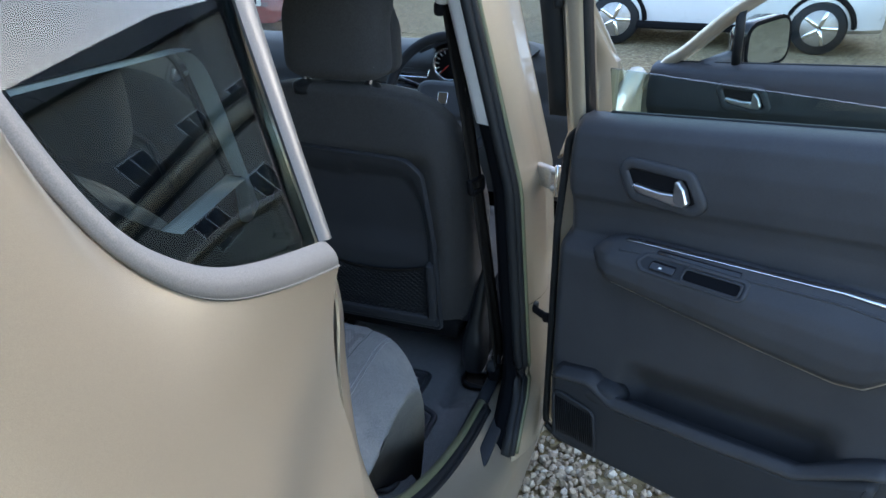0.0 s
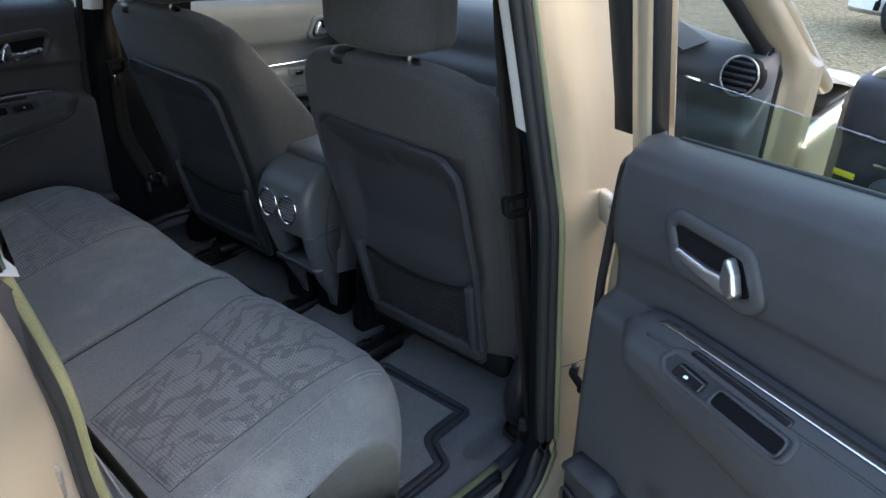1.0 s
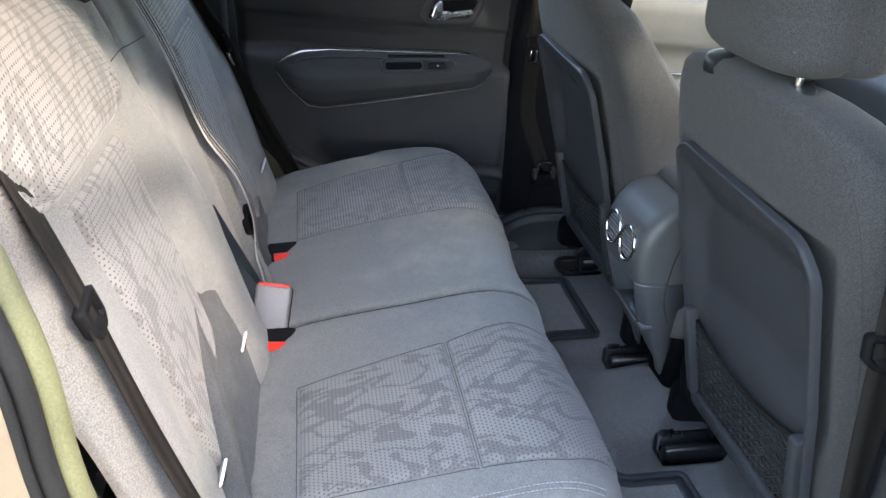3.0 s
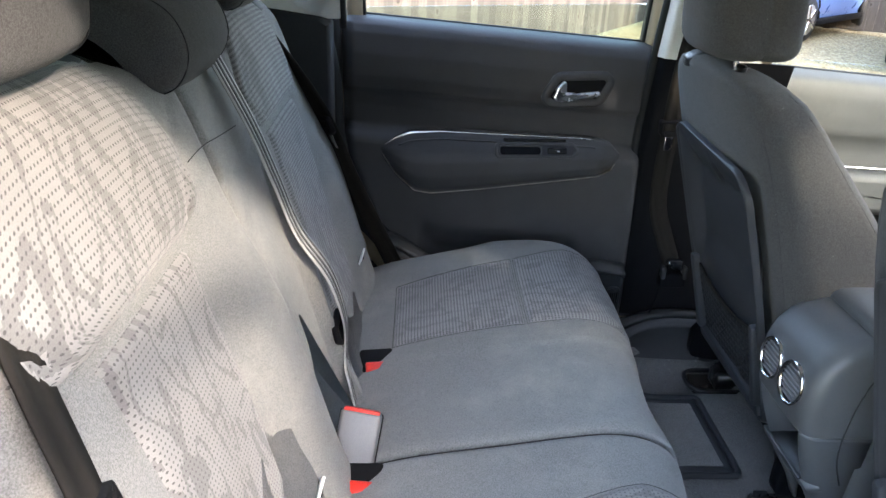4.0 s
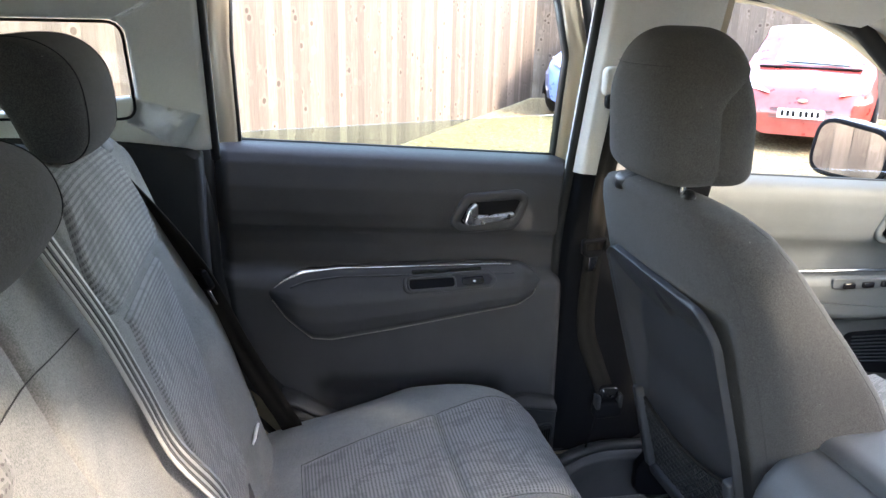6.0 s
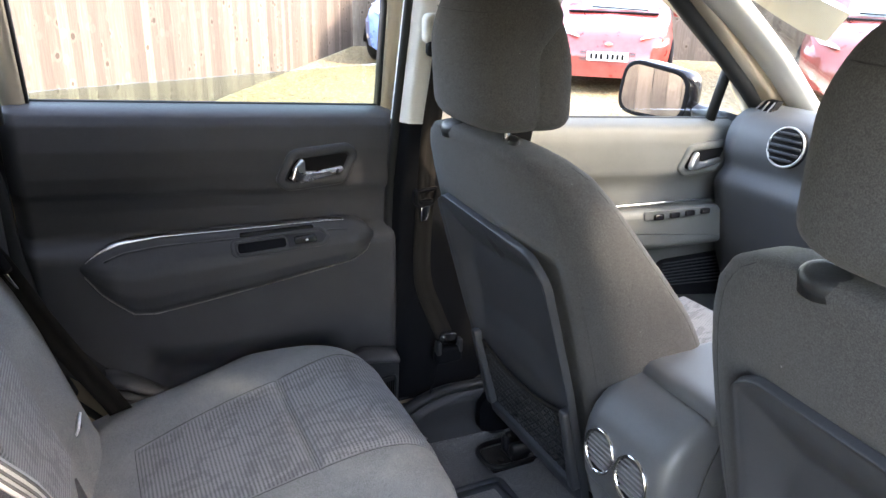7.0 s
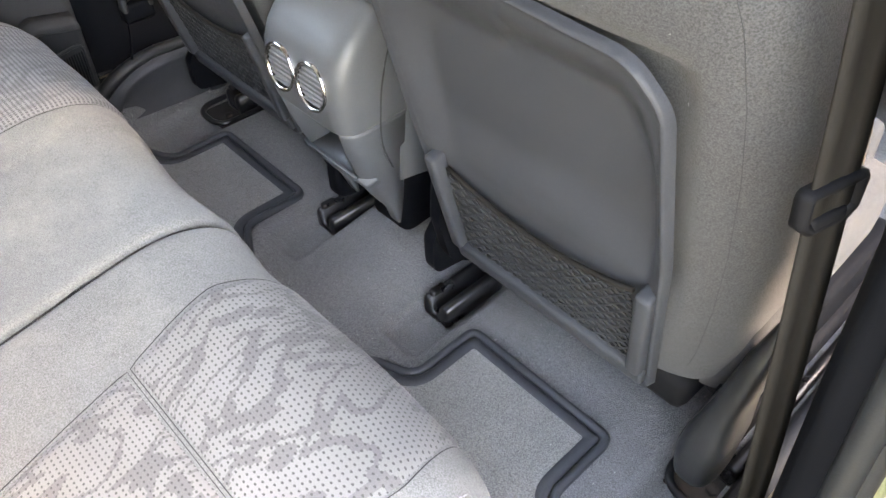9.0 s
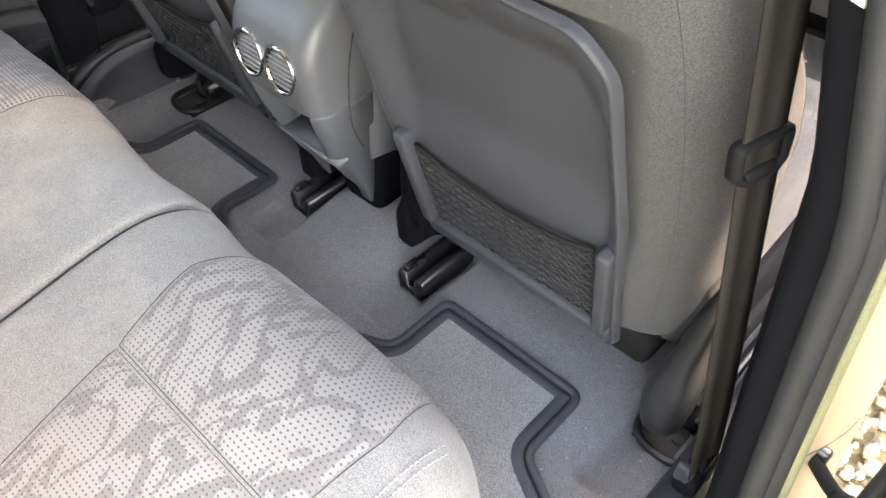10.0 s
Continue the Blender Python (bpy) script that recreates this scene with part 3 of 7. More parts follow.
# ---- parked cars round about ----
def parked_car(name, label, paint, loc, yaw, scale=(1, 1, 1), group="parked cars"):
    """A small five-door hatchback whose nose points along its own +y."""
    root = thing(name, label, "car", loc, group)
    root.rotation_euler = (0, 0, radians(yaw))
    root.scale = scale
    L, Wd = 1.85, 0.83

    def roofline(y):
        return float(np.interp(y, [-1.85, -1.8, -1.55, -1.2, -0.2, 0.2, 0.95, 1.3, 1.65, 1.82, 1.85], [0.75, 0.98, 1.34, 1.47, 1.50, 1.44, 0.98, 0.90, 0.76, 0.62, 0.5]))

    def belt(y):
        return min(float(np.interp(y, [-1.85, -1.4, 0.9, 1.85], [0.98, 1.0, 0.93, 0.6])), roofline(y))

    def half(y):
        return Wd * float(np.interp(abs(y), [0, 1.2, 1.55, 1.75, 1.85], [1.0, 0.985, 0.93, 0.8, 0.66]))

    def section(y, off=0.0):
        w, top, be = half(y), roofline(y), belt(y)
        pts = [(0.0, 0.22), (0.75 * w, 0.22), (0.93 * w, 0.28), (0.99 * w, 0.45), (1.0 * w, 0.62), (0.985 * w, 0.5 * (0.62 + be)), (0.95 * w, be)]
        g = max(top - be, 0.0)
        pts += [(0.95 * w - 0.10 * g, be + 0.25 * g), (0.95 * w - 0.30 * g, be + 0.75 * g), (0.80 * w - 0.12 * g, be + 0.95 * g), (0.45 * w, be + g + 0.0), (0.0, be + g + 0.012)]
        return [(x + (off if x > 0.3 else 0), y, z + (off if z > 0.9 else 0)) for x, z in pts]

    def whole(y, off=0.0):
        r = section(y, off)
        return r + [(-x, yy, z) for x, yy, z in r[-2:0:-1]]

    ys = list(np.linspace(-1.85, 1.85, 44))
    flat_smooth(part("body", loft([whole(y) for y in ys]), paint, root), 40)
    # glass laid a few millimetres proud of the body
    for sx in (1, -1):
        for y0, y1, nm in ((-1.5, -0.98, "rear_side_window"), (-0.92, -0.05, "rear_door_window"), (0.02, 0.66, "front_door_window")):
            def fn(u, v, y0=y0, y1=y1, sx=sx):
                y = y0 + (y1 - y0) * u
                be, g = belt(y), max(roofline(y) - belt(y), 0)
                w = half(y)
                q = 0.10 + 0.72 * v
                x = float(np.interp(q, [0, 0.25, 0.75, 0.95], [0.95 * w, 0.95 * w - 0.10 * g, 0.95 * w - 0.30 * g, 0.80 * w - 0.12 * g]))
                return (sx * (x + 0.006), y, be + q * g)
            part(nm, grid(fn, 8, 5), M_GLOSS, root)
    def screen(u, v):
        y = 0.24 + 0.68 * v
        w = 0.57 + 0.13 * v
        x = (u * 2 - 1) * w
        return (x, y + 0.012 - 0.05 * (u * 2 - 1) ** 2, roofline(y) + 0.016 - 0.07 * (u * 2 - 1) ** 4)
    part("windscreen", grid(screen, 10, 8), M_SCREEN_SKY, root)
    part("wiper", tube([(-0.45, 0.955, roofline(0.93) + 0.03), (0.0, 0.945, roofline(0.93) + 0.045), (0.30, 0.93, roofline(0.93) + 0.05)], 0.009, 6), M_BLACK, root)
    part("scuttle", box((0, 0.99, 0.985), (1.2, 0.1, 0.02), 0.008), M_BLACK, root)
    for sx in (1, -1):
        lamp = [(0.36, 0.70), (0.60, 0.74), (0.72, 0.86), (0.66, 0.84), (0.46, 0.76)]
        def pl(a, b, h, sx=sx):
            y = float(np.interp(a, [0.3, 0.55, 0.72], [1.76, 1.66, 1.42]))
            return (sx * a, y + h + 0.35 * (0.72 - b) * 0.4, b)
        part("headlight", prism(round_poly(lamp, 0.03, 3), pl, 0.06, 0.01), M_LENS, root, "clear headlamp")
        part("fog_light", cyl((sx * 0.58, 1.62, 0.42), (sx * 0.58, 1.80, 0.42), 0.045, 14, bevel=0.008), M_LENS, root)
        mir = part("door_mirror", box((sx * 0.90, 0.62, 1.0), (0.2, 0.1, 0.13), 0.04, 3), paint, root)
        part("mirror_glass", box((sx * 0.905, 0.566, 1.0), (0.15, 0.006, 0.1), 0.002), M_MIRROR, mir)
        part("side_skirt", box((sx * 0.80, 0, 0.25), (0.06, 2.0, 0.09), 0.02), M_BLACK, root)
        part("rear_light", box((sx * 0.66, -1.74, 0.95), (0.16, 0.1, 0.24), 0.03, 3), M_RED, root)
    gr = round_poly([(-0.42, 0.40), (0.42, 0.40), (0.36, 0.54), (-0.36, 0.54)], 0.04, 4)
    part("grille", prism(gr, lambda a, b, h: (a, 1.80 + h - 0.12 * a * a, b), 0.05, 0.008), M_BLACK, root)
    for z in (0.43, 0.455, 0.51, 0.53):
        part("grille_bar", box((0, 1.857, z), (0.7, 0.012, 0.008), 0.002), M_PLASTIC2, root)
    pl8 = part("number_plate", box((0, 1.872, 0.485), (0.52, 0.012, 0.111), 0.006), M_PLATE, root, "white plate with dark bars")
    for i in range(7):
        part("bar", box((-0.19 + i * 0.062 + (0.02 if i > 3 else 0), 1.8795, 0.485), (0.034, 0.003, 0.07), 0.001), M_BLACK, pl8)
    part("badge", prism(round_poly([(-0.055, 0.63), (0, 0.61), (0.055, 0.63), (0.055, 0.642), (0, 0.662), (-0.055, 0.642)], 0.02, 3), lambda a, b, h: (a, 1.80 + h, b), 0.03, 0.004), M_CHROME, root)
    for sx in (1, -1):
        for y in (1.15, -1.15):
            wh = part("wheel", cyl((sx * 0.66, y, 0.30), (sx * 0.835, y, 0.30), 0.30, 28, bevel=0.03), M_RUBBER, root)
            rim = part("rim", cyl((sx * 0.80, y, 0.30), (sx * 0.842, y, 0.30), 0.205, 24, bevel=0.012), M_STEEL, wh)
            for k in range(5):
                an = 2 * math.pi * k / 5
                part("spoke", box((sx * 0.846, y + 0.1 * math.cos(an), 0.30 + 0.1 * math.sin(an)), (0.014, 0.2, 0.045), 0.005, 1, Matrix.Rotation(an, 3, "X")), M_CHROME, wh)
            arch = [(y + 0.36 * math.cos(an), 0.30 + 0.36 * math.sin(an)) for an in np.linspace(0, math.pi, 16)]
            part("wheel_arch", tube([(sx * 0.80, a, b) for a, b in arch], 0.03, 8), M_BLACK, root)
    return root


def house(loc, yaw, size, label, mat):
    root = thing("house", label, "house", loc, group="houses behind the yard")
    root.rotation_euler = (0, 0, radians(yaw))
    w, d, h = size
    part("wall", box((0, 0, h / 2), (w, d, h), 0.02, 1), mat, root)
    roof = [[(-w / 2 - 0.3, -d / 2 - 0.3, h), (w / 2 + 0.3, -d / 2 - 0.3, h), (w / 2 + 0.3, d / 2 + 0.3, h), (-w / 2 - 0.3, d / 2 + 0.3, h)],
            [(-w / 2 - 0.3, -0.05, h + d * 0.42), (w / 2 + 0.3, -0.05, h + d * 0.42), (w / 2 + 0.3, 0.05, h + d * 0.42), (-w / 2 - 0.3, 0.05, h + d * 0.42)]]
    part("roof", loft(roof), M_ROOF, root, smooth=False)
    nwin = max(2, int(w / 2.6))
    for fl in range(int(h // 2.6)):
        for i in range(nwin):
            x = -w / 2 + (i + 0.5) * w / nwin
            for sy in (-1, 1):
                win = part("window", box((x, sy * (d / 2 + 0.01), 1.5 + fl * 2.6), (1.2, 0.06, 1.15), 0.01, 1), M_RENDER, root)
                for sx in (-0.29, 0.29):
                    part("pane", box((x + sx, sy * (d / 2 + 0.03), 1.5 + fl * 2.6), (0.52, 0.04, 1.0), 0.004, 1), M_GLOSS, win)


# ---- car body round the cabin ----
def lean(z):
    """How far the sides lean inwards above the waist."""
    return -0.27 * max(0.0, z - 1.0) + 0.09 * max(0.0, 1.0 - z)


def sheet_z(profile, zs, dy=None, sx=1):
    """An upright strip: the (x, y) profile repeated up the car's side, leaning with it."""
    return grid(lambda u, v: (sx * (np.interp(u, np.linspace(0, 1, len(profile)), [p[0] for p in profile]) + lean(zs[0] + (zs[1] - zs[0]) * v)),
                              np.interp(u, np.linspace(0, 1, len(profile)), [p[1] for p in profile]) + (dy(zs[0] + (zs[1] - zs[0]) * v) if dy else 0.0),
                              zs[0] + (zs[1] - zs[0]) * v), 4 * (len(profile) - 1), 24)


body = thing("car_body", "beige metallic family car body with dark cabin trim", "car body")


def foot(z):
    """The pillar's foot sweeps back into the sill."""
    return -0.16 * smooth01((0.56 - z) / 0.16) ** 1.5


def build_b_pillar(sx):
    trim = [(0.715, 0.12), (0.720, -0.02), (0.722, -0.060), (0.735, -0.090), (0.762, -0.102)]
    if sx < 0:
        trim = trim + [(0.80, -0.104)]
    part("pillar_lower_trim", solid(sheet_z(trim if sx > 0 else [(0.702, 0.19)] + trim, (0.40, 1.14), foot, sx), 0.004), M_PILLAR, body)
    part("pillar_upper_trim", solid(sheet_z([(x - 0.004, y - 0.003) for x, y in trim], (1.142, 1.50), None, sx), 0.004), M_TRIM_LIGHT, body, "pale grey upper pillar trim")
    paint = [(0.776, -0.090), (0.786, -0.072), (0.797, -0.045), (0.805, -0.018), (0.809, 0.008), (0.810, 0.035), (0.807, 0.07), (0.802, 0.16), (0.79, 0.18)]
    part("pillar", solid(sheet_z(paint, (0.40, 1.50), foot, sx), 0.004), M_PAINT, body)
    for x, y, r, m in ((0.768, -0.104, 0.012, M_RUBBER), (0.780, -0.096, 0.009, M_RUBBER), (0.789, -0.086, 0.006, M_SEAL)):
        pts = [(sx * (x + lean(z)), y + foot(z), z) for z in np.linspace(0.42, 1.50, 30)]
        part("door_seal", tube(pts, r, 8), m if sx > 0 else M_RUBBER, body)
    if sx < 0:
        # moulded cover at the foot: a rounded ridge arching over a flat hollow face, a second band towards the seal
        crest = catmull([(-0.694, -0.118, 0.384), (-0.692, -0.094, 0.420), (-0.690, -0.056, 0.452), (-0.688, 0.000, 0.472), (-0.687, 0.070, 0.474), (-0.687, 0.20, 0.462), (-0.688, 0.34, 0.44)], 50)
        face = catmull([(-0.676, -0.106, 0.372), (-0.674, -0.085, 0.372), (-0.671, -0.048, 0.372), (-0.668, 0.000, 0.372), (-0.665, 0.070, 0.372), (-0.664, 0.20, 0.372), (-0.664, 0.34, 0.372)], 50)
        sec = [(0.0, 0.030, 0.012), (0.0, 0.014, 0.016), (0.010, 0.004, 0.012), (0.016, -0.004, 0.004), (0.016, -0.014, -0.008)]

        def moulding(u, v):
            k = round(u * 49)
            c, f = np.array(crest[k]), np.array(face[k])
            if v < 0.5:
                q = v * 2 * (len(sec) - 1)
                dx, dy, dz = [np.interp(q, range(len(sec)), [p[m] for p in sec]) for m in range(3)]
                w = smooth01((k - 4) / 14)
                return (c[0] - 0.022 + 0.022 * v * 2 + dx * 0.6, c[1] - dy * (1 - w), c[2] + dz - 0.004 * (1 - v))
            q = (v - 0.5) * 2
            a = np.array((c[0] + 0.0096, c[1] + 0.014 * (1 - smooth01((k - 4) / 14)), c[2] - 0.008))
            return tuple(a * (1 - q) + f * q + np.array((-0.010 * math.sin(math.pi * q), 0, 0)))
        part("sill_moulding", solid(grid(moulding, 49, 24), -0.003), M_DOOR_GREY, body, "black moulded sill cover")
        part("sill_band", tube([(x - 0.016, y - 0.018 * (1 - smooth01((k - 8) / 22)), z + 0.010) for k, (x, y, z) in enumerate(crest)], 0.015, 12, squash=(0.017, 0.015)), M_HINGE, body, "rounded band of the sill cover")
        part("tension_cable", tube(catmull([(-0.700, -0.010, 0.572), (-0.699, -0.016, 0.535), (-0.700, -0.026, 0.495), (-0.696, -0.030, 0.470)], 14), 0.0022, 8), M_BLACK, body, "thin black cable of the belt anchor")
        part("cable_foot", box((-0.695, -0.030, 0.474), (0.012, 0.012, 0.016), 0.004, 2), M_BLACK, body)


build_b_pillar(1)
build_b_pillar(-1)

# door check strap and hinge on the near pillar
strap = part("check_strap", join(tube(catmull([(0.822, -0.052, 0.700), (0.848, -0.066, 0.694), (0.872, -0.074, 0.690), (0.905, -0.076, 0.690), (0.95, -0.070, 0.690)], 20), 0.008, 10, squash=(0.006, 0.010)), box((0.866, -0.072, 0.691), (0.030, 0.014, 0.024), 0.006, 3)), M_BLACK, body, "black door check strap")
part("strap_plate", join(box((0.816, -0.036, 0.700), (0.016, 0.040, 0.044), 0.005, 2), box((0.826, -0.048, 0.700), (0.020, 0.012, 0.030), 0.004, 2)), M_RAIL, body, "black steel strap bracket")
part("strap_bolt", cyl((0.812, -0.052, 0.700), (0.818, -0.060, 0.700), 0.010, 6, bevel=0.001), M_STEEL, body)
part("panel_joint", tube([(x + 0.001 + lean(0.715), y - 0.0015, 0.715) for x, y in ((0.778, -0.090), (0.788, -0.072), (0.799, -0.045), (0.807, -0.018), (0.811, 0.008), (0.812, 0.035))], 0.0012, 6), M_SEAM, body)
hg = part("hinge", join(box((0.822, 0.000, 1.010), (0.060, 0.022, 0.050), 0.008, 3, Matrix.Rotation(radians(-38), 3, "Z")), box((0.852, -0.026, 1.030), (0.022, 0.022, 0.012), 0.004, 2), box((0.852, -0.026, 0.992), (0.022, 0.022, 0.012), 0.004, 2)), M_STEEL, body, "worn painted steel hinge")
part("hinge_pin", cyl((0.856, -0.032, 0.975), (0.856, -0.032, 1.047), 0.0065, 12, bevel=0.002), M_CHROME, hg)

# rear edge of the near door opening: seal, jamb, striker
C_EDGE = [(0.628, -0.866, 1.485), (0.676, -0.898, 1.36), (0.702, -0.896, 1.24), (0.709, -0.874, 1.13), (0.712, -0.861, 1.05), (0.716, -0.853, 0.92), (0.722, -0.815, 0.78), (0.724, -0.69, 0.63), (0.724, -0.50, 0.53), (0.724, -0.30, 0.47), (0.724, -0.12, 0.45)]
for dx, dy, r, m in ((0.0, 0.0, 0.0115, M_SEAL), (0.013, -0.012, 0.010, M_RUBBER), (0.025, -0.022, 0.006, M_RUBBER)):
    part("door_seal", tube([(x + dx, y + dy, z) for x, y, z in catmull(C_EDGE, 60)], r, 8), m, body)
C_OUT = [(0.655, -0.874, 1.485), (0.714, -0.912, 1.36), (0.776, -0.948, 1.24), (0.795, -0.948, 1.17), (0.802, -0.965, 1.07), (0.812, -0.95, 0.92), (0.83, -0.87, 0.76), (0.84, -0.72, 0.60), (0.845, -0.52, 0.47), (0.845, -0.30, 0.40), (0.845, -0.12, 0.38)]
ca, cb = catmull([(x + 0.02, y - 0.018, z) for x, y, z in C_EDGE], 70), catmull(C_OUT, 70)
part("door_jamb", solid(grid(lambda u, v: tuple(np.array(ca[round(u * 69)]) * (1 - v) + np.array(cb[round(u * 69)]) * v + np.array((0.0, 0.0, 0.0)) + np.array((0.012, 0.014, 0)) * math.sin(math.pi * v)), 69, 8), 0.003), M_PAINT, body)
part("door_jamb", solid(grid(lambda u, v: tuple((np.array(ca[round(u * 69)]) * (1 - v) + np.array(cb[round(u * 69)]) * v) * np.array((-1, 1, 1))), 69, 8), 0.003), M_PLASTIC, body)
part("door_seal", tube([(-x - 0.028, y + 0.026, z) for x, y, z in catmull(C_EDGE, 60)], 0.016, 8), M_RUBBER, body)
st = part("striker", tube([(0.756, -0.928, 1.040), (0.770, -0.906, 1.040), (0.774, -0.902, 1.030), (0.774, -0.902, 1.0), (0.770, -0.906, 0.990), (0.756, -0.928, 0.990)], 0.0045, 10), M_STEEL, body, "steel door striker loop")
part("door_seal", tube([(-0.778 + 0.03 * max(0.0, z - 1.05), -0.842 + 0.35 * max(0.0, 0.78 - z), z) for z in np.linspace(0.62, 1.215, 20)], 0.021, 10), M_RUBBER, body)
part("striker_plate", box((0.760, -0.926, 1.015), (0.008, 0.05, 0.080), 0.003, 2, Matrix.Rotation(radians(35), 3, "Z")), M_STEEL, st)


def rear_x(y, z):
    """The near flank behind the door: a shoulder, a flare over the wheel."""
    w = smooth01((-0.94 - y) / 0.55)
    return 0.79 + 0.075 * w + 0.03 * smooth01((1.2 - z) / 0.25)


Q_LOW = even([(-0.970, 1.248), (-1.07, 1.272), (-1.135, 1.293), (-1.178, 1.319), (-1.208, 1.350), (-1.226, 1.395), (-1.238, 1.46), (-1.250, 1.53)], 60)[0]
Q_RIM = even([(-0.960, 1.219), (-1.057, 1.243), (-1.133, 1.268), (-1.183, 1.298), (-1.218, 1.340), (-1.238, 1.385), (-1.254, 1.45), (-1.270, 1.535)], 60)[0]
Q_FRONT = even([(-0.875, 1.53), (-0.898, 1.467), (-0.914, 1.42), (-0.940, 1.34), (-0.968, 1.250)], 24)[0]
Q_OUT = [tuple(p) for p in Q_LOW] + [tuple(p) for p in Q_FRONT]


def q_plane(y, z):
    return 0.79 - 0.50 * (z - 1.24) - 0.12 * (y + 0.962)


def quarter_panel(sx):
    """The rear wing: springs from the window surround, rolls over a soft shoulder and falls to the wheel."""
    rim = even([tuple(p) for p in Q_RIM[::6]], 61)[0]

    def fn(u, v):
        ty, tz = rim[round(u * 60)]
        by, bz = -0.945 - 1.05 * u ** 1.2, 0.30 + 0.75 * smooth01((u - 0.6) / 0.4)
        w = v ** 1.6
        y, z = ty + (by - ty) * w, tz + (bz - tz) * w
        edge = np.interp(z, [0.30, 0.60, 0.76, 0.92, 1.07, 1.17, 1.3], [-0.40, -0.72, -0.87, -0.95, -0.966, -0.945, -0.94])
        y += (edge + 0.945) * (1 - u) ** 2
        d = math.hypot(y - ty, z - tz)
        x0 = q_plane(ty, tz) + 0.004
        return (sx * (x0 + (rear_x(y, z) - x0) * (1 - math.exp(-d / 0.045))), y, z)
    part("quarter_panel", solid(grid(fn, 60, 60), -0.004), M_PAINT, body, "beige metallic rear wing")


quarter_panel(1)
quarter_panel(-1)


for sx in (1, -1):
    def qp(a, b, h, sx=sx):
        turn = 0.028 * max(-0.22, min(0.05, a + 1.0))    # the pane is set a little askew in its surround
        return (sx * (q_plane(a, b) + h - 0.006 - turn), a, b)
    gl = part("quarter_glass", prism(Q_OUT, qp, 0.005), M_GLASS_DARK if sx > 0 else M_GLASS, body, "tinted rear quarter window")

    def band(u, v, sx=sx):
        y, z = Q_LOW[round(u * 59)] * (1 - v) + Q_RIM[round(u * 59)] * v
        return (sx * (q_plane(y, z) + 0.004 + 0.005 * math.sin(math.pi * min(1.0, v * 1.15)) - 0.003 * v), y, z)
    part("glass_surround", solid(grid(band, 59, 8), 0.006), M_SURROUND, body, "wide grey rubber surround")

    def strip(u, v, sx=sx):
        y, z = Q_FRONT[round(u * 23)]
        return (sx * (q_plane(y, z) + 0.004 + 0.005 * math.sin(math.pi * v)), y - 0.004 + (0.032 - 0.018 * u) * v, z)
    part("pillar_strip", solid(grid(strip, 23, 8), 0.006), M_STRIP, body, "satin grey strip on the window pillar")
    if sx > 0:
        rings = [[(q_plane(y, z) - 0.014, y, z) for y, z in inset_poly(Q_OUT, d)] for d in (0.001, lambda p: 0.026 + 0.030 * smooth01((p[0] + 1.06) / 0.08) if p[1] < 1.50 else 0.03)]
        part("window_frit", loft(rings, caps=False), M_BLACK, body)
# rear part of the roof side over the quarter glass and inner face of the near quarter
for sx in (1, -1):
    part("roof_side", solid(grid(lambda u, v: (sx * (0.63 - 0.05 * v - 0.05 * max(0, -1.0 - (-0.1 - 1.9 * u))), 1.0 - 2.95 * u, 1.50 + 0.07 * v - 0.22 * smooth01(((1.0 - 2.95 * u) - 0.35) / 0.75)), 30, 4), 0.03), M_PAINT, body)

# floor, sills
def floor_z(x, y):
    w = smooth01((abs(x) - 0.62) / 0.10)
    w0 = 0.0
    # trodden-in hollows before the seat rails, the outer ones wide
    for rx, hw, y0 in ((0.192, 0.042, -0.068), (-0.110, 0.042, -0.076), (-0.590, 0.088, -0.135), (0.655, 0.066, -0.064)):
        w0 = max(w0, smooth01((hw - abs(x - rx)) / 0.014) * smooth01((y - y0) / 0.022) * smooth01((0.16 - y) / 0.02))
    return 0.378 - 0.034 * w0 + 0.035 * math.exp(-(x / 0.16) ** 2) * smooth01((y + 0.1) / 0.3) + 0.030 * w - 0.012 * math.exp(-((abs(x) - 0.60) / 0.05) ** 2 - ((y + 0.05) / 0.06) ** 2)
part("floor_carpet", solid(grid(lambda u, v: (-0.735 + 1.47 * u, -0.62 + 1.9 * v, floor_z(-0.735 + 1.47 * u, -0.62 + 1.9 * v)), 190, 210), -0.02), M_CARPET, body, "dark grey floor carpet")
for sx in (1, -1):
    part("sill_trim", loft([[(sx * x, y, z) for x, z in ((0.690, 0.375), (0.700, 0.435), (0.712, 0.455), (0.733, 0.457), (0.742, 0.41))] for y in np.linspace(-0.62, 1.15, 12)]), M_PLASTIC, body)
    part("sill", loft([[(sx * x, y, z) for x, z in ((0.725, 0.44), (0.76, 0.445), (0.80, 0.43), (0.835, 0.38), (0.85, 0.30), (0.83, 0.20), (0.74, 0.19))] for y in np.linspace(-0.55, 1.2, 14)]), M_PAINT, body)
    part("sill_step", box((sx * 0.782, 0.3, 0.447), (0.03, 1.4, 0.012), 0.004), M_PLASTIC, body)
part("underbody", box((0, -0.2, 0.27), (1.5, 4.0, 0.10), 0.03), M_BLACK, body)

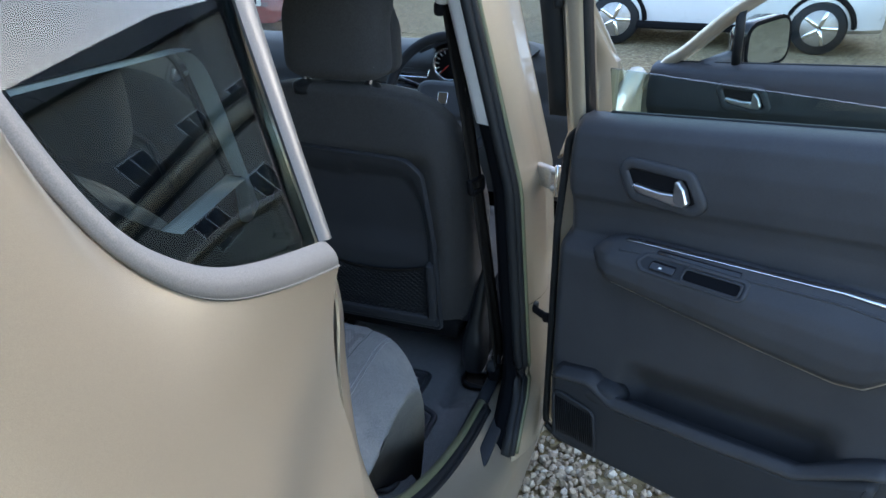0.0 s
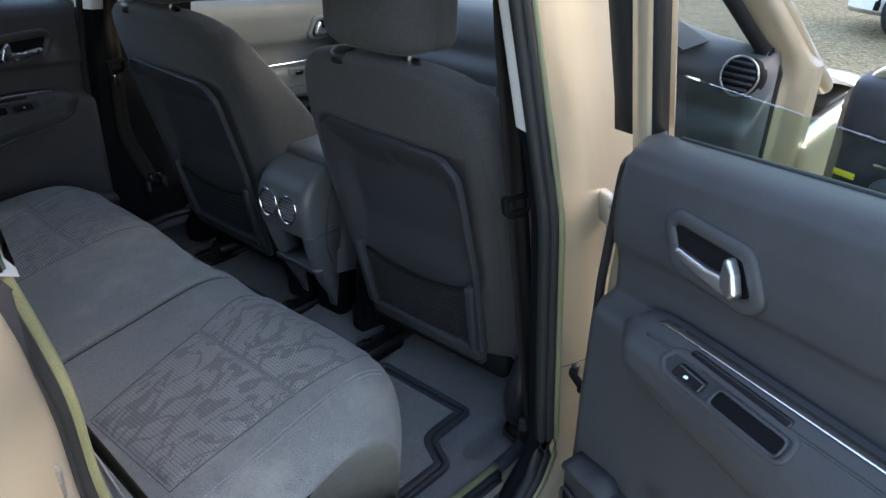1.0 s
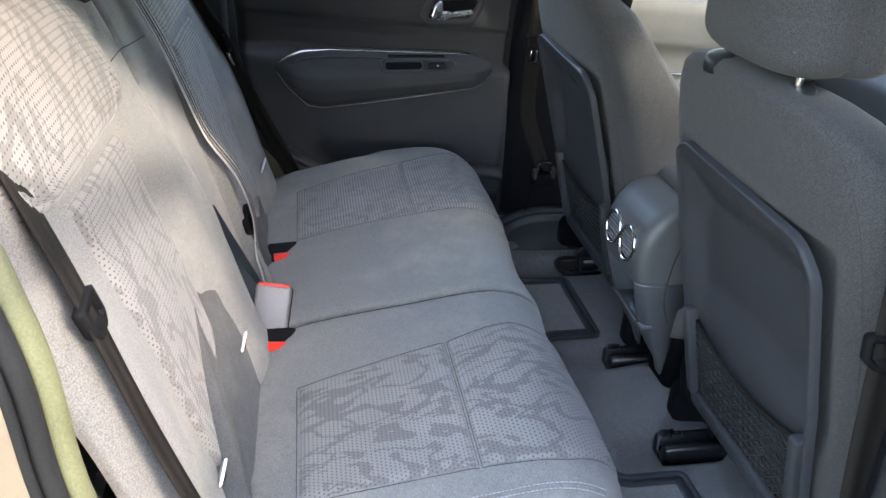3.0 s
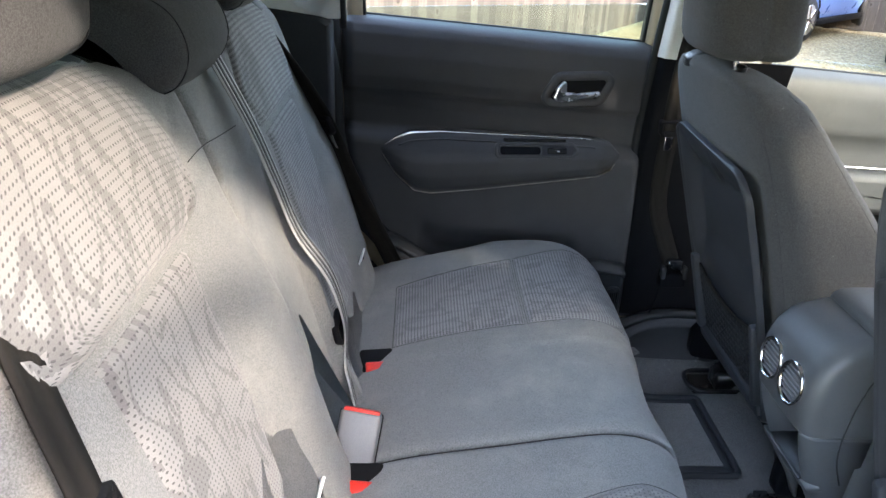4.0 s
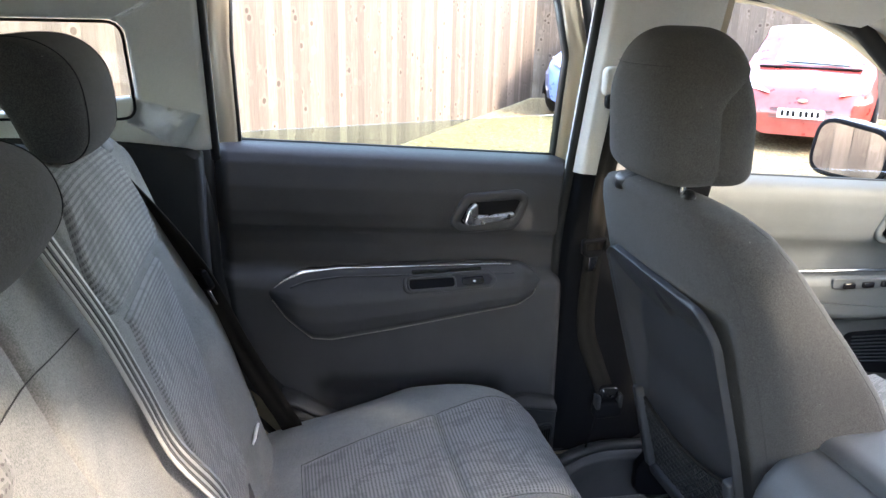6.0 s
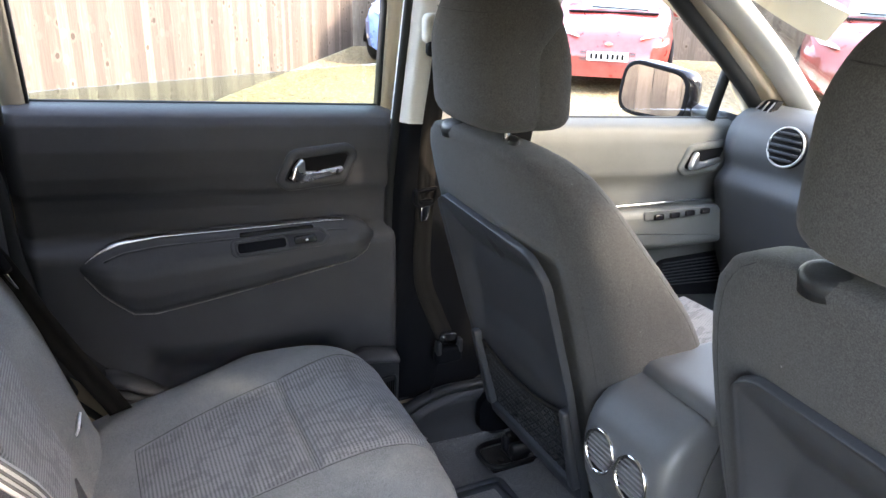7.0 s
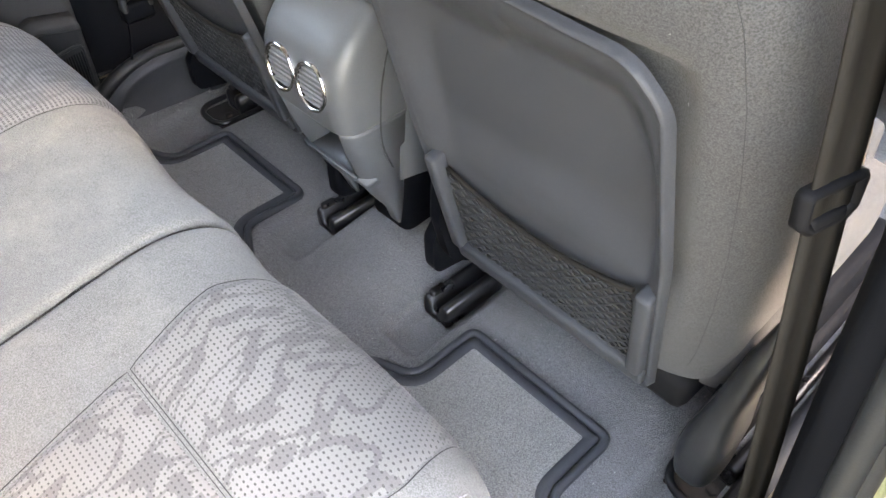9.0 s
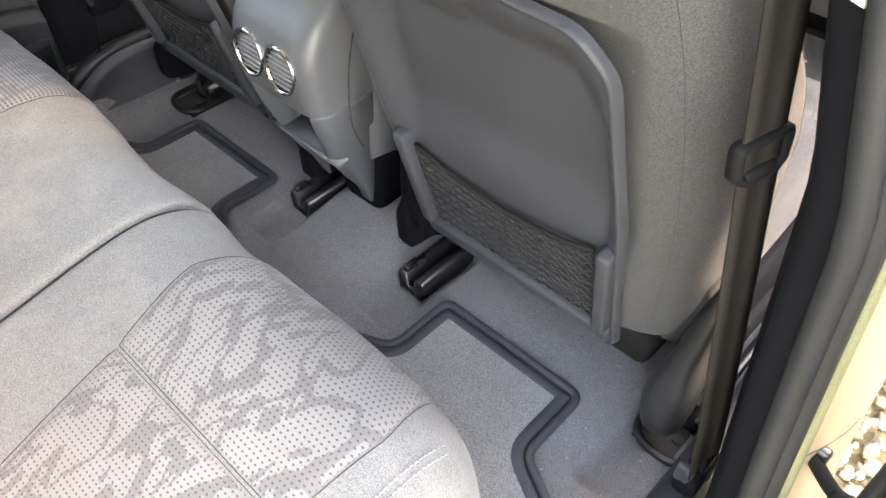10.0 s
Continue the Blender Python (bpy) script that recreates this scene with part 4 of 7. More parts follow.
# roof and its lining
def roof_pt(u, v, dz):
    y = 0.42 - 2.35 * v
    x = (u * 2 - 1) * (0.60 - 0.05 * max(0, v - 0.6))
    return (x, y, 1.575 + dz - 0.075 * abs(u * 2 - 1) ** 3 - 0.06 * max(0.0, v - 0.55) - 0.05 * smooth01((0.12 - v) / 0.12))
def roof_ring(name, dz, t, mat, label=""):
    """One skin of the roof."""
    bm = bmesh.new()
    N, K = 20, 30
    vs = [[bm.verts.new(roof_pt(i / N, j / K, dz)) for j in range(K + 1)] for i in range(N + 1)]
    for i in range(N):
        for j in range(K):
            bm.faces.new((vs[i][j], vs[i + 1][j], vs[i + 1][j + 1], vs[i][j + 1]))
    return part(name, solid(bm, t), mat, body, label)


roof_ring("roof_panel", 0.05, 0.01, M_PAINT)
roof_ring("headlining", 0.0, 0.01, M_LINING, "pale fabric headlining")
# windscreen pillars, screen, bonnet and tail
for sx in (1, -1):
    a = [(sx * 0.575, 0.30, 1.52), (sx * 0.62, 0.55, 1.44), (sx * 0.68, 0.85, 1.27), (sx * 0.73, 1.12, 1.08), (sx * 0.74, 1.3, 0.98)]
    part("windscreen_pillar_trim", tube(catmull(a, 24), 0.04, 12, squash=(0.055, 0.028)), M_TRIM_LIGHT, body, "pale grey pillar trim")
    part("windscreen_pillar", tube([(x + sx * 0.07, y, z) for x, y, z in catmull(a, 24)], 0.03, 12, squash=(0.03, 0.028)), M_PAINT, body)
    part("pillar_seal", tube([(x + sx * 0.055, y - 0.018, z - 0.03) for x, y, z in catmull(a, 24)], 0.011, 8), M_RUBBER, body)
part("windscreen", solid(grid(lambda u, v: ((u * 2 - 1) * (0.55 + 0.15 * v), 0.42 + 0.90 * v + 0.06 * (1 - (u * 2 - 1) ** 2), 1.515 - 0.50 * v), 12, 10), 0.005), M_GLASS, body, "clear laminated windscreen")
part("bonnet", solid(grid(lambda u, v: ((u * 2 - 1) * 0.76, 1.32 + 0.95 * v, 1.0 - 0.20 * v ** 1.6 - 0.05 * (u * 2 - 1) ** 4), 14, 10), 0.01), M_PAINT, body)
part("front_end", box((0, 2.1, 0.55), (1.6, 0.36, 0.6), 0.1, 4), M_PAINT, body)
for sx in (1, -1):
    part("front_wing", box((sx * 0.81, 1.65, 0.60), (0.10, 1.1, 0.52), 0.045, 3), M_PAINT, body)
for sx in (1, -1):
    part("hinge_post", loft([[(sx * x, y, z) for x, y in ((0.74, 0.99), (0.775, 0.985), (0.80, 1.01), (0.835, 1.05), (0.84, 1.14), (0.74, 1.16))] for z in (0.40, 0.7, 1.0, 1.07)] + [[(sx * (x - 0.27 * (z - 1.07)), 1.08 + (y - 1.08) * 0.8 - 1.42 * (z - 1.07), z) for x, y in ((0.74, 0.99), (0.775, 0.985), (0.80, 1.01), (0.825, 1.05), (0.83, 1.12), (0.74, 1.14))] for z in (1.11, 1.18, 1.27, 1.36, 1.45, 1.50)]), M_PAINT, body)
    part("kick_trim", box((sx * 0.725, 1.02, 0.70), (0.03, 0.20, 0.60), 0.01, 2), M_PLASTIC, body)
    part("door_seal", tube([(sx * 0.762, 0.978, z) for z in np.linspace(0.45, 1.06, 8)] + [(sx * 0.752, 0.955, 1.10), (sx * 0.728, 0.86, 1.17), (sx * 0.705, 0.735, 1.26), (sx * 0.68, 0.60, 1.35), (sx * 0.655, 0.46, 1.45)], 0.021, 10), M_RUBBER, body)
part("bulkhead", box((0, 1.30, 0.70), (1.5, 0.04, 0.62), 0.01), M_BLACK, body)
part("tailgate_trim", box((0, -1.90, 0.75), (1.36, 0.06, 0.75), 0.02), M_PLASTIC, body)
part("tailgate_frame", frame_ring(round_poly([(-0.70, 1.02), (0.70, 1.02), (0.60, 1.56), (-0.60, 1.56)], 0.06, 5), lambda a, b, h: (a, -1.92 + 0.42 * (b - 1.1) - h, b), 0.10, 0.03), M_TRIM_LIGHT, body)
# unseen pane; its dark tint is added to cut light on the seat backs
part("rear_window", solid(grid(lambda u, v: ((u * 2 - 1) * (0.52 + 0.08 * v), -1.735 - 0.18 * v, 1.51 - 0.42 * v), 6, 6), 0.005), M_GLASS_DARK, body, "rear window, tint deepened to dim the cabin")
part("luggage_cover", solid(grid(lambda u, v: (-0.60 + 1.20 * u, -1.13 - 0.62 * v, 1.215 + 0.012 * math.sin(9 * u) * math.sin(3 * v) - 0.02 * v), 20, 12), 0.004), M_PLASTIC2, body, "dark luggage cover")
part("cover_roller", cyl((-0.62, -1.115, 1.20), (0.62, -1.115, 1.20), 0.03, 16, bevel=0.004), M_PLASTIC, body)
part("boot_floor", box((0, -1.42, 0.62), (1.3, 0.95, 0.03), 0.01), M_CARPET, body)

# far quarter trim inside: dark lower panel, pale pillar with a window through it
for sx in (-1, 1):
    fr = -0.835 if sx < 0 else -0.885
    lowt = round_poly([(fr, 0.55), (fr, 1.195), (fr - 0.025, 1.205), (-1.02, 1.228), (-1.75, 1.25), (-1.75, 0.55)], 0.015, 3)
    part("quarter_lower_trim", prism(lowt, lambda a, b, h, sx=sx: (sx * (0.745 - h + 0.10 * max(0, b - 1.0) * -1 + (0.0 if b < 1.19 else 0.01)), a, b), 0.04, 0.012, 3), M_PLASTIC, body, "dark quarter trim")
    # pale trim with a rounded window opening, its edges rolled outwards
    side = lambda y, z, out=0.0, sx=sx: (sx * (0.705 - 0.38 * (z - 1.2) + out), y, z)
    front = -0.822 if sx < 0 else -0.885
    hole = even(round_poly([(-0.932, 1.256), (-0.932, 1.429), (-1.298, 1.429), (-1.298, 1.256)], 0.03, 6) + [(-0.932, 1.30)], 96)[0][:-1]
    mid = Vector((-1.115, 1.345))

    def outer(grow):
        """The trim's outline, one point for each of the opening's, its corners kept square."""
        y0, y1, z0, z1 = -1.75, front + grow, 1.20, 1.50
        out = []
        for p in hole:
            d = Vector(p) - mid
            k = min((y1 - mid.x) / d.x if d.x > 1e-6 else (y0 - mid.x) / d.x if d.x < -1e-6 else 1e9, (z1 - mid.y) / d.y if d.y > 1e-6 else (z0 - mid.y) / d.y if d.y < -1e-6 else 1e9)
            out.append(tuple(mid + d * k))
        for c in ((y1, z0), (y1, z1), (y0, z1), (y0, z0)):
            out[min(range(len(out)), key=lambda m: (Vector(out[m]) - Vector(c)).length)] = c
        return out
    rim0, rim1 = outer(0.006), outer(0.0)
    rings = [[side(*p, 0.030 if p[0] > front - 0.01 else 0.0) for p in rim0], [side(*p, 0.008 if p[0] > front - 0.01 else 0.0) for p in rim0], [side(*p, 0.001) for p in rim1]]
    rings += [[side(*(Vector(a).lerp(Vector(p), q))) for a, p in zip(rim1, hole)] for q in (0.06, 0.25, 0.5, 0.75, 0.94)]
    rings += [[side(*p, 0.003) for p in hole], [side(*(mid + (Vector(p) - mid) * 0.985), 0.012) for p in hole], [side(*(mid + (Vector(p) - mid) * 0.98), 0.030) for p in hole]]
    part("quarter_upper_trim", loft(rings, caps=False), M_TRIM_LIGHT, body, "pale pillar trim round the quarter window")
    if sx > 0:
        part("trim_backing", loft([[tuple(np.array(q) + np.array((0.012, 0, 0))) for q in rings[m]] for m in (2, 5, 8)], caps=False), M_BLACK, body)
    else:
        part("door_seal", tube([side(front + 0.009, z, 0.014) for z in np.linspace(1.18, 1.50, 16)], 0.0085, 10), M_RUBBER, body)
    part("window_frit", frame_ring(round_poly([(-0.934, 1.258), (-1.297, 1.258), (-1.297, 1.427), (-0.934, 1.427)], 0.03, 5), lambda a, b, h, sx=sx: (sx * (0.703 - 0.38 * (b - 1.2) - h), a, b), 0.005, 0.003, 0.001), M_BLACK, body)


# ---- doors ----
def door_space(origin, ang, sx, rise=0.0, lift=0.0, k=1.0):
    """Door coordinates (s from the hinge to the rear, n into the cabin, z up) to the world. ang: how far the door stands open."""
    a = radians(ang)
    S = Vector((sx * math.sin(a), -math.cos(a), rise)).normalized()
    N = Vector((-sx * math.cos(a), -math.sin(a), 0))
    return lambda s, n, z: Vector((origin[0], origin[1], 0)) + S * (s * k) + N * n + Vector((0, 0, z + lift))


def handle_unit(W, root, s0, z0, n0, k=1.0, around=None):
    """Inner release handle: bezel, flat black plate for the shaded cup, chrome lever, about its middle (s0, z0)."""
    o = round_poly([(0.082 * k, -0.022), (0.052 * k, 0.034), (-0.066 * k, 0.040), (-0.083 * k, 0.022), (-0.056 * k, -0.034), (0.062 * k, -0.040)], 0.024, 6)
    pl = lambda a, b, h: W(s0 + a, n0 + h, z0 + b)
    un = part("release_handle", frame_ring(inset_poly(o, -0.006), pl, 0.021, 0.009, 0.0045), around or M_DOOR_GREY, root, "rounded handle surround")
    inner = inset_poly(o, 0.013)
    # black plate in place of a hollow, its colour carries the shade
    part("cup", prism(inner, lambda a, b, h: W(s0 + a, n0 + h, z0 + b), 0.005), M_BLACK, un)
    arm = round_poly([(0.050 * k, -0.004), (0.000, -0.007), (-0.050 * k, -0.001), (-0.054 * k, -0.008), (-0.036 * k, -0.018), (0.030 * k, -0.027), (0.056 * k, -0.026)], [0.006, 0.02, 0.004, 0.004, 0.010, 0.012, 0.008], 4)
    lv = part("lever", prism(arm, lambda a, b, h: W(s0 + a, n0 + 0.006 + h + 0.004 * smooth01((a + 0.02) / 0.06), z0 + b), 0.010, 0.0045, 4), M_SATIN, un, "chrome lever")
    blade = round_poly([(0.060 * k, -0.016), (0.050 * k, 0.008), (0.036 * k, 0.021), (0.029 * k, 0.019), (0.028 * k, -0.004), (0.032 * k, -0.020), (0.052 * k, -0.026)], 0.005, 4)
    part("blade", prism(blade, lambda a, b, h: W(s0 + a, n0 + 0.007 + h + 0.006 * smooth01((a - 0.03) / 0.03), z0 + b), 0.014, 0.005, 4), M_SATIN, lv)


def rear_door(label, W, group, fe=0.0):
    root = thing("rear_door", label, "car door", W(0.3, 0, 0.4), group)
    made = []

    def add(*a, **k):
        made.append(part(*a, **k))
        return made[-1]

    top = lambda s: 1.158 + 0.062 * s

    def arm_top(a):
        return float(np.interp(a, [0.066, 0.085, 0.11, 0.16, 0.50, 0.57, 0.61, 0.642], [0.904, 0.925, 0.936, 0.940, 0.946, 0.940, 0.926, 0.906]))

    def arm_low(a):
        return float(np.interp(a, [0.066, 0.085, 0.12, 0.25, 0.40, 0.52, 0.56, 0.61, 0.642], [0.894, 0.866, 0.852, 0.833, 0.812, 0.798, 0.804, 0.850, 0.896]))

    def arm_n(a, b):
        """How far the armrest stands out: a slanting upper face, a round nose, its ends rolled in."""
        t, lo = arm_top(a), arm_low(a)
        v = max(0.0, min(1.0, (t - b) / max(t - lo, 0.004)))
        n = float(np.interp(v, [0, 0.05, 0.12, 0.30, 0.45, 0.70, 0.90, 1.0], [0.042, 0.052, 0.059, 0.079, 0.087, 0.089, 0.083, 0.069]))
        e = min(a - 0.066, 0.642 - a)
        return 0.050 + (n - 0.050) * smooth01(e / 0.06) ** 0.6 if n > 0.050 else n

    def lining(u, v):
        a = -0.6 * fe + (0.735 + 0.6 * fe) * u
        low = 0.405 + 0.30 * smooth01((u - 0.62) / 0.38)
        t = top(a)
        z = t - v * (t - low)
        d = t - z
        n = float(np.interp(d, [0, 0.006, 0.016, 0.035, 0.08, 0.13, 0.160, 0.172, 0.20, 0.246, 0.262, 0.272, 0.284, 0.45, 0.6, 0.74, 0.755], [-0.03, 0.002, 0.018, 0.029, 0.036, 0.035, 0.030, 0.021, 0.014, 0.011, 0.028, 0.045, 0.050, 0.050, 0.046, 0.036, 0.0]))
        # the mouth of the pocket falls away behind its front
        lip = float(np.interp(a, [0.10, 0.155, 0.50, 0.62], [0.60, 0.575, 0.598, 0.65]))
        n -= 0.052 * smooth01((a - 0.135) / 0.05) * smooth01((0.56 - a) / 0.06) * smooth01((lip + 0.115 - z) / 0.10) * smooth01((z - lip + 0.05) / 0.02)
        e = min(u, 1 - u) * 0.735
        n -= 0.026 * (1 - smooth01(e / 0.022))
        return W(a, n, z)
    add("door_lining", solid(grid(lining, 74, 150), 0.006 if W(0, 0, 0).x > 0 else -0.006), M_DOOR_GREY, root, "dark grained door lining")
    # shell behind the lining, painted
    shell = round_poly([(-0.03 - 0.6 * fe, 0.36), (-0.035 - 0.6 * fe, 0.9), (-0.02 - 0.6 * fe, 1.13), (0.75, 1.175), (0.83, 1.0), (0.80, 0.72), (0.62, 0.50), (0.48, 0.36)], 0.05, 5)
    add("door_skin", prism(shell, lambda a, b, h: W(a, -0.022 - h * (1.0 - 0.25 * max(0, b - 0.95) / 0.2), b), 0.13, 0.03, 3), M_PAINT, root, "beige metallic door skin")
    add("edge_seal", tube([W(a, 0.0, b) for a, b in inset_poly(shell, 0.008)], 0.008, 8, closed=True), M_RUBBER, root)
    def arm_skin(u, v):
        """The armrest's skin, its outermost rows turned back into the lining."""
        i, j = round(u * 62), round(v * 30)
        a = 0.066 + 0.576 * (0.5 - 0.5 * math.cos(math.pi * min(max((i - 1) / 60, 0), 1)))
        k = min(max((j - 1) / 28, 0), 1)
        b = arm_top(a) + (arm_low(a) - arm_top(a)) * k
        return W(a, 0.020 if i in (0, 62) or j in (0, 30) else arm_n(a, b), b)
    flat_smooth(add("armrest", grid(arm_skin, 62, 30), M_DOOR_GREY, root, "padded dark armrest"), 60)

    def along(a0, a1, fn, dn, n=40):
        return [W(a, arm_n(a, fn(a)) + dn, fn(a)) for a in np.linspace(a0, a1, n)]
    # chrome strip, broad at its rear end and thinning towards the hinge
    rings = []
    for a in np.linspace(0.632, 0.13, 44):
        hgt = float(np.interp(a, [0.13, 0.45, 0.53, 0.585, 0.632], [0.0010, 0.0014, 0.0034, 0.0066, 0.0020]))
        b0 = arm_top(a) - 0.001
        n0 = arm_n(a, b0) + 0.001
        rings.append([W(a, n0 - 0.012, b0 + hgt), W(a, n0 + 0.001, b0 + hgt), W(a, n0 + 0.004, b0 + 0.4 * hgt), W(a, n0 + 0.004, b0 - 0.4 * hgt), W(a, n0 - 0.012, b0 - hgt)])
    add("trim_strip", loft(rings), M_CHROME, root, "thin chrome strip")
    add("armrest_ridge", tube(along(0.60, 0.13, lambda a: arm_top(a) - 0.016, 0.0, 40), 0.0022, 6), M_DOOR_GREY, root)
    bead = [(a, arm_low(a)) for a in np.linspace(0.636, 0.075, 60)]
    add("lower_strip", tube([W(a, arm_n(a, b) - 0.004, b - 0.0015) for a, b in bead], 0.0024, 6), M_STEEL, root, "thin worn metal bead")
    gap = tube([W(a, arm_n(a, b) - 0.016, b - 0.005) for a, b in bead], 0.004, 6)
    add("joint", gap, M_BLACK, root)
    slot = round_poly([(0.366, 0.884), (0.366, 0.916), (0.186, 0.920), (0.176, 0.906), (0.188, 0.892)], [0.012, 0.012, 0.012, 0.006, 0.012], 5)
    on_arm = lambda h0: (lambda a, b, h: W(a, arm_n(a, 0.913 + (b - 0.902) * 0.8) + h0 + h, 0.913 + (b - 0.902) * 0.8))
    add("pull_surround", frame_ring(inset_poly(slot, -0.006), on_arm(-0.002), 0.008, 0.006, 0.002), M_DOOR_GREY, root)
    add("switch_panel", prism(inset_poly(slot, 0.001), on_arm(-0.004), 0.0055, 0.001), M_PLASTIC, root)
    # no hollow is cut: a flush black plate stands for its shade
    add("pull_cup", prism(round_poly([(0.359, 0.889), (0.359, 0.911), (0.262, 0.913), (0.262, 0.893)], 0.009, 5), on_arm(-0.001), 0.0032), M_PILLAR, root, "black pull recess")
    add("window_switch", prism(round_poly([(0.246, 0.897), (0.246, 0.911), (0.200, 0.913), (0.200, 0.899)], 0.004, 3), on_arm(0.0), 0.008, 0.002), M_GLOSS, root)
    add("switch_mark", prism(round_poly([(0.224, 0.9035), (0.224, 0.9065), (0.218, 0.9065), (0.218, 0.9035)], 0.001, 2), on_arm(0.0083), 0.001), M_LABEL, root)
    add("switch_bezel", prism(round_poly([(0.350, 0.922), (0.350, 0.931), (0.20, 0.931), (0.20, 0.9245)], 0.003, 3), on_arm(0.0), 0.0035, 0.001), M_GLOSS, root, "glossy black strip")
    add("cup_lip", frame_ring(round_poly([(0.362, 0.886), (0.362, 0.914), (0.259, 0.916), (0.259, 0.890)], 0.010, 5), on_arm(-0.001), 0.0035, 0.0065, 0.0015), M_DOOR_GREY, root)
    # pocket and speaker in the lower door
    pk = round_poly([(0.012, 0.60), (0.10, 0.615), (0.155, 0.578), (0.50, 0.600), (0.62, 0.655), (0.60, 0.56), (0.47, 0.42), (0.012, 0.41)], [0.02, 0.03, 0.03, 0.03, 0.02, 0.03, 0.03, 0.02], 4)
    add("door_pocket", prism(pk, lambda a, b, h: W(a, 0.034 + h * (1 - 0.25 * smooth01((0.52 - b) / 0.12)), b), 0.048, 0.014, 4), M_PLASTIC, root, "moulded door pocket")
    # sloping ledge along the top of the pocket
    rings = []
    for a in np.linspace(0.016, 0.625, 40):
        z = float(np.interp(a, [0.012, 0.10, 0.155, 0.35, 0.50, 0.60, 0.63], [0.596, 0.612, 0.580, 0.590, 0.604, 0.664, 0.674]))
        n0 = float(np.interp(a, [0.012, 0.10, 0.16, 0.50, 0.58], [0.046, 0.046, 0.068, 0.068, 0.046]))
        rings.append([W(a, n0, z + 0.016), W(a, 0.5 * (n0 + 0.084), z + 0.011), W(a, 0.083, z + 0.004), W(a, 0.0865, z - 0.003), W(a, 0.083, z - 0.010), W(a, n0, z - 0.012)])
    add("pocket_ledge", loft(rings), M_DOOR_GREY, root, "sloping ledge on the door pocket")
    add("pocket_knuckle", loft([[W(0.122 + r * 0.044 * math.cos(q), n, 0.584 + r * 0.030 * math.sin(q)) for q in np.linspace(0, 2 * math.pi, 20, endpoint=False)] for r, n in ((1.06, 0.03), (1.05, 0.050), (1.0, 0.064), (0.86, 0.075), (0.60, 0.081), (0.25, 0.083))]), M_PLASTIC, root)
    gr = round_poly([(0.022, 0.425), (0.128, 0.425), (0.128, 0.548), (0.022, 0.566)], [0.012, 0.02, 0.03, 0.02], 4)
    sg = add("speaker_grille", frame_ring(gr, lambda a, b, h: W(a, 0.066 + h + 0.018 * smooth01((b - 0.42) / 0.10), b), 0.006, 0.006, 0.002), M_PLASTIC, root, "ribbed speaker grille")
    for i in range(18):
        a = 0.031 + i * 0.0053
        add("grille_rib", tube([W(a, 0.069, 0.430), W(a, 0.082, 0.49), W(a, 0.0855, 0.545 - 0.012 * i / 18)], 0.0014, 4), M_BLACK, root)
    # window frame and glass
    tip = lambda z: -0.035 + 0.24 * max(0, z - 1.15)
    fp = round_poly([(-0.028 - fe, 1.06), (-0.030 - fe, 1.38), (0.02 - fe, 1.525), (0.10, 1.545), (0.64, 1.545), (0.735, 1.50), (0.742, 1.38), (0.735, 1.06)], [0.01, 0.12, 0.03, 0.03, 0.05, 0.04, 0.1, 0.01], 5)
    add("window_frame", frame_ring(fp, lambda a, b, h: W(a, tip(b) - 0.012 - h, b), 0.050, 0.045, 0.012), M_PAINT, root, "beige metallic window frame")
    add("frame_trim", frame_ring(inset_poly(fp, 0.010), lambda a, b, h: W(a, tip(b) - 0.014 + h, b), 0.040, 0.016, 0.006), M_PAINT, root)
    add("frame_tape", loft([[W(a, tip(z) - n, z) for a, n in ((-0.075 - fe, 0.030), (-0.075 - fe, 0.004), (-0.069 - fe, -0.002), (-0.034 - fe, 0.002), (-0.034 - fe, 0.030))] for z in np.linspace(1.135, 1.50, 8)]), M_RUBBER, root, "black strip on the frame's edge")
    add("glass_run", frame_ring(inset_poly(fp, 0.046), lambda a, b, h: W(a, tip(b) - 0.030 + h, b), 0.010, 0.026, 0.003), M_RUBBER, root)
    add("frame_seal", tube([W(a, tip(b) + 0.006, b) for a, b in inset_poly(fp, 0.004) if b > 1.12], 0.009, 8), M_RUBBER, root)
    add("sill_seal", tube([W(s, -0.032, top(s) - 0.004) for s in np.linspace(0.03, 0.70, 12)], 0.007, 8), M_RUBBER, root)

    def pane(u, v):
        s = 0.020 + 0.675 * u
        z0, z1 = top(s) - 0.03, top(s) + 0.088 - 0.11 * s
        z = z0 + (z1 - z0) * v
        return W(s, tip(z) - 0.018, z)
    g = add("window_pane", solid(grid(pane, 14, 4), 0.004), M_GLASS_GREEN, root, "green-tinted window pane wound down")
    before = set(bpy.data.objects)
    handle_unit(W, root, 0.182, 1.053, 0.0335)
    made += [o for o in bpy.data.objects if o not in before and o.parent == root]
    loc = root.location.copy()
    for o in made:
        o.matrix_parent_inverse = Matrix.Translation(-loc)
    return root


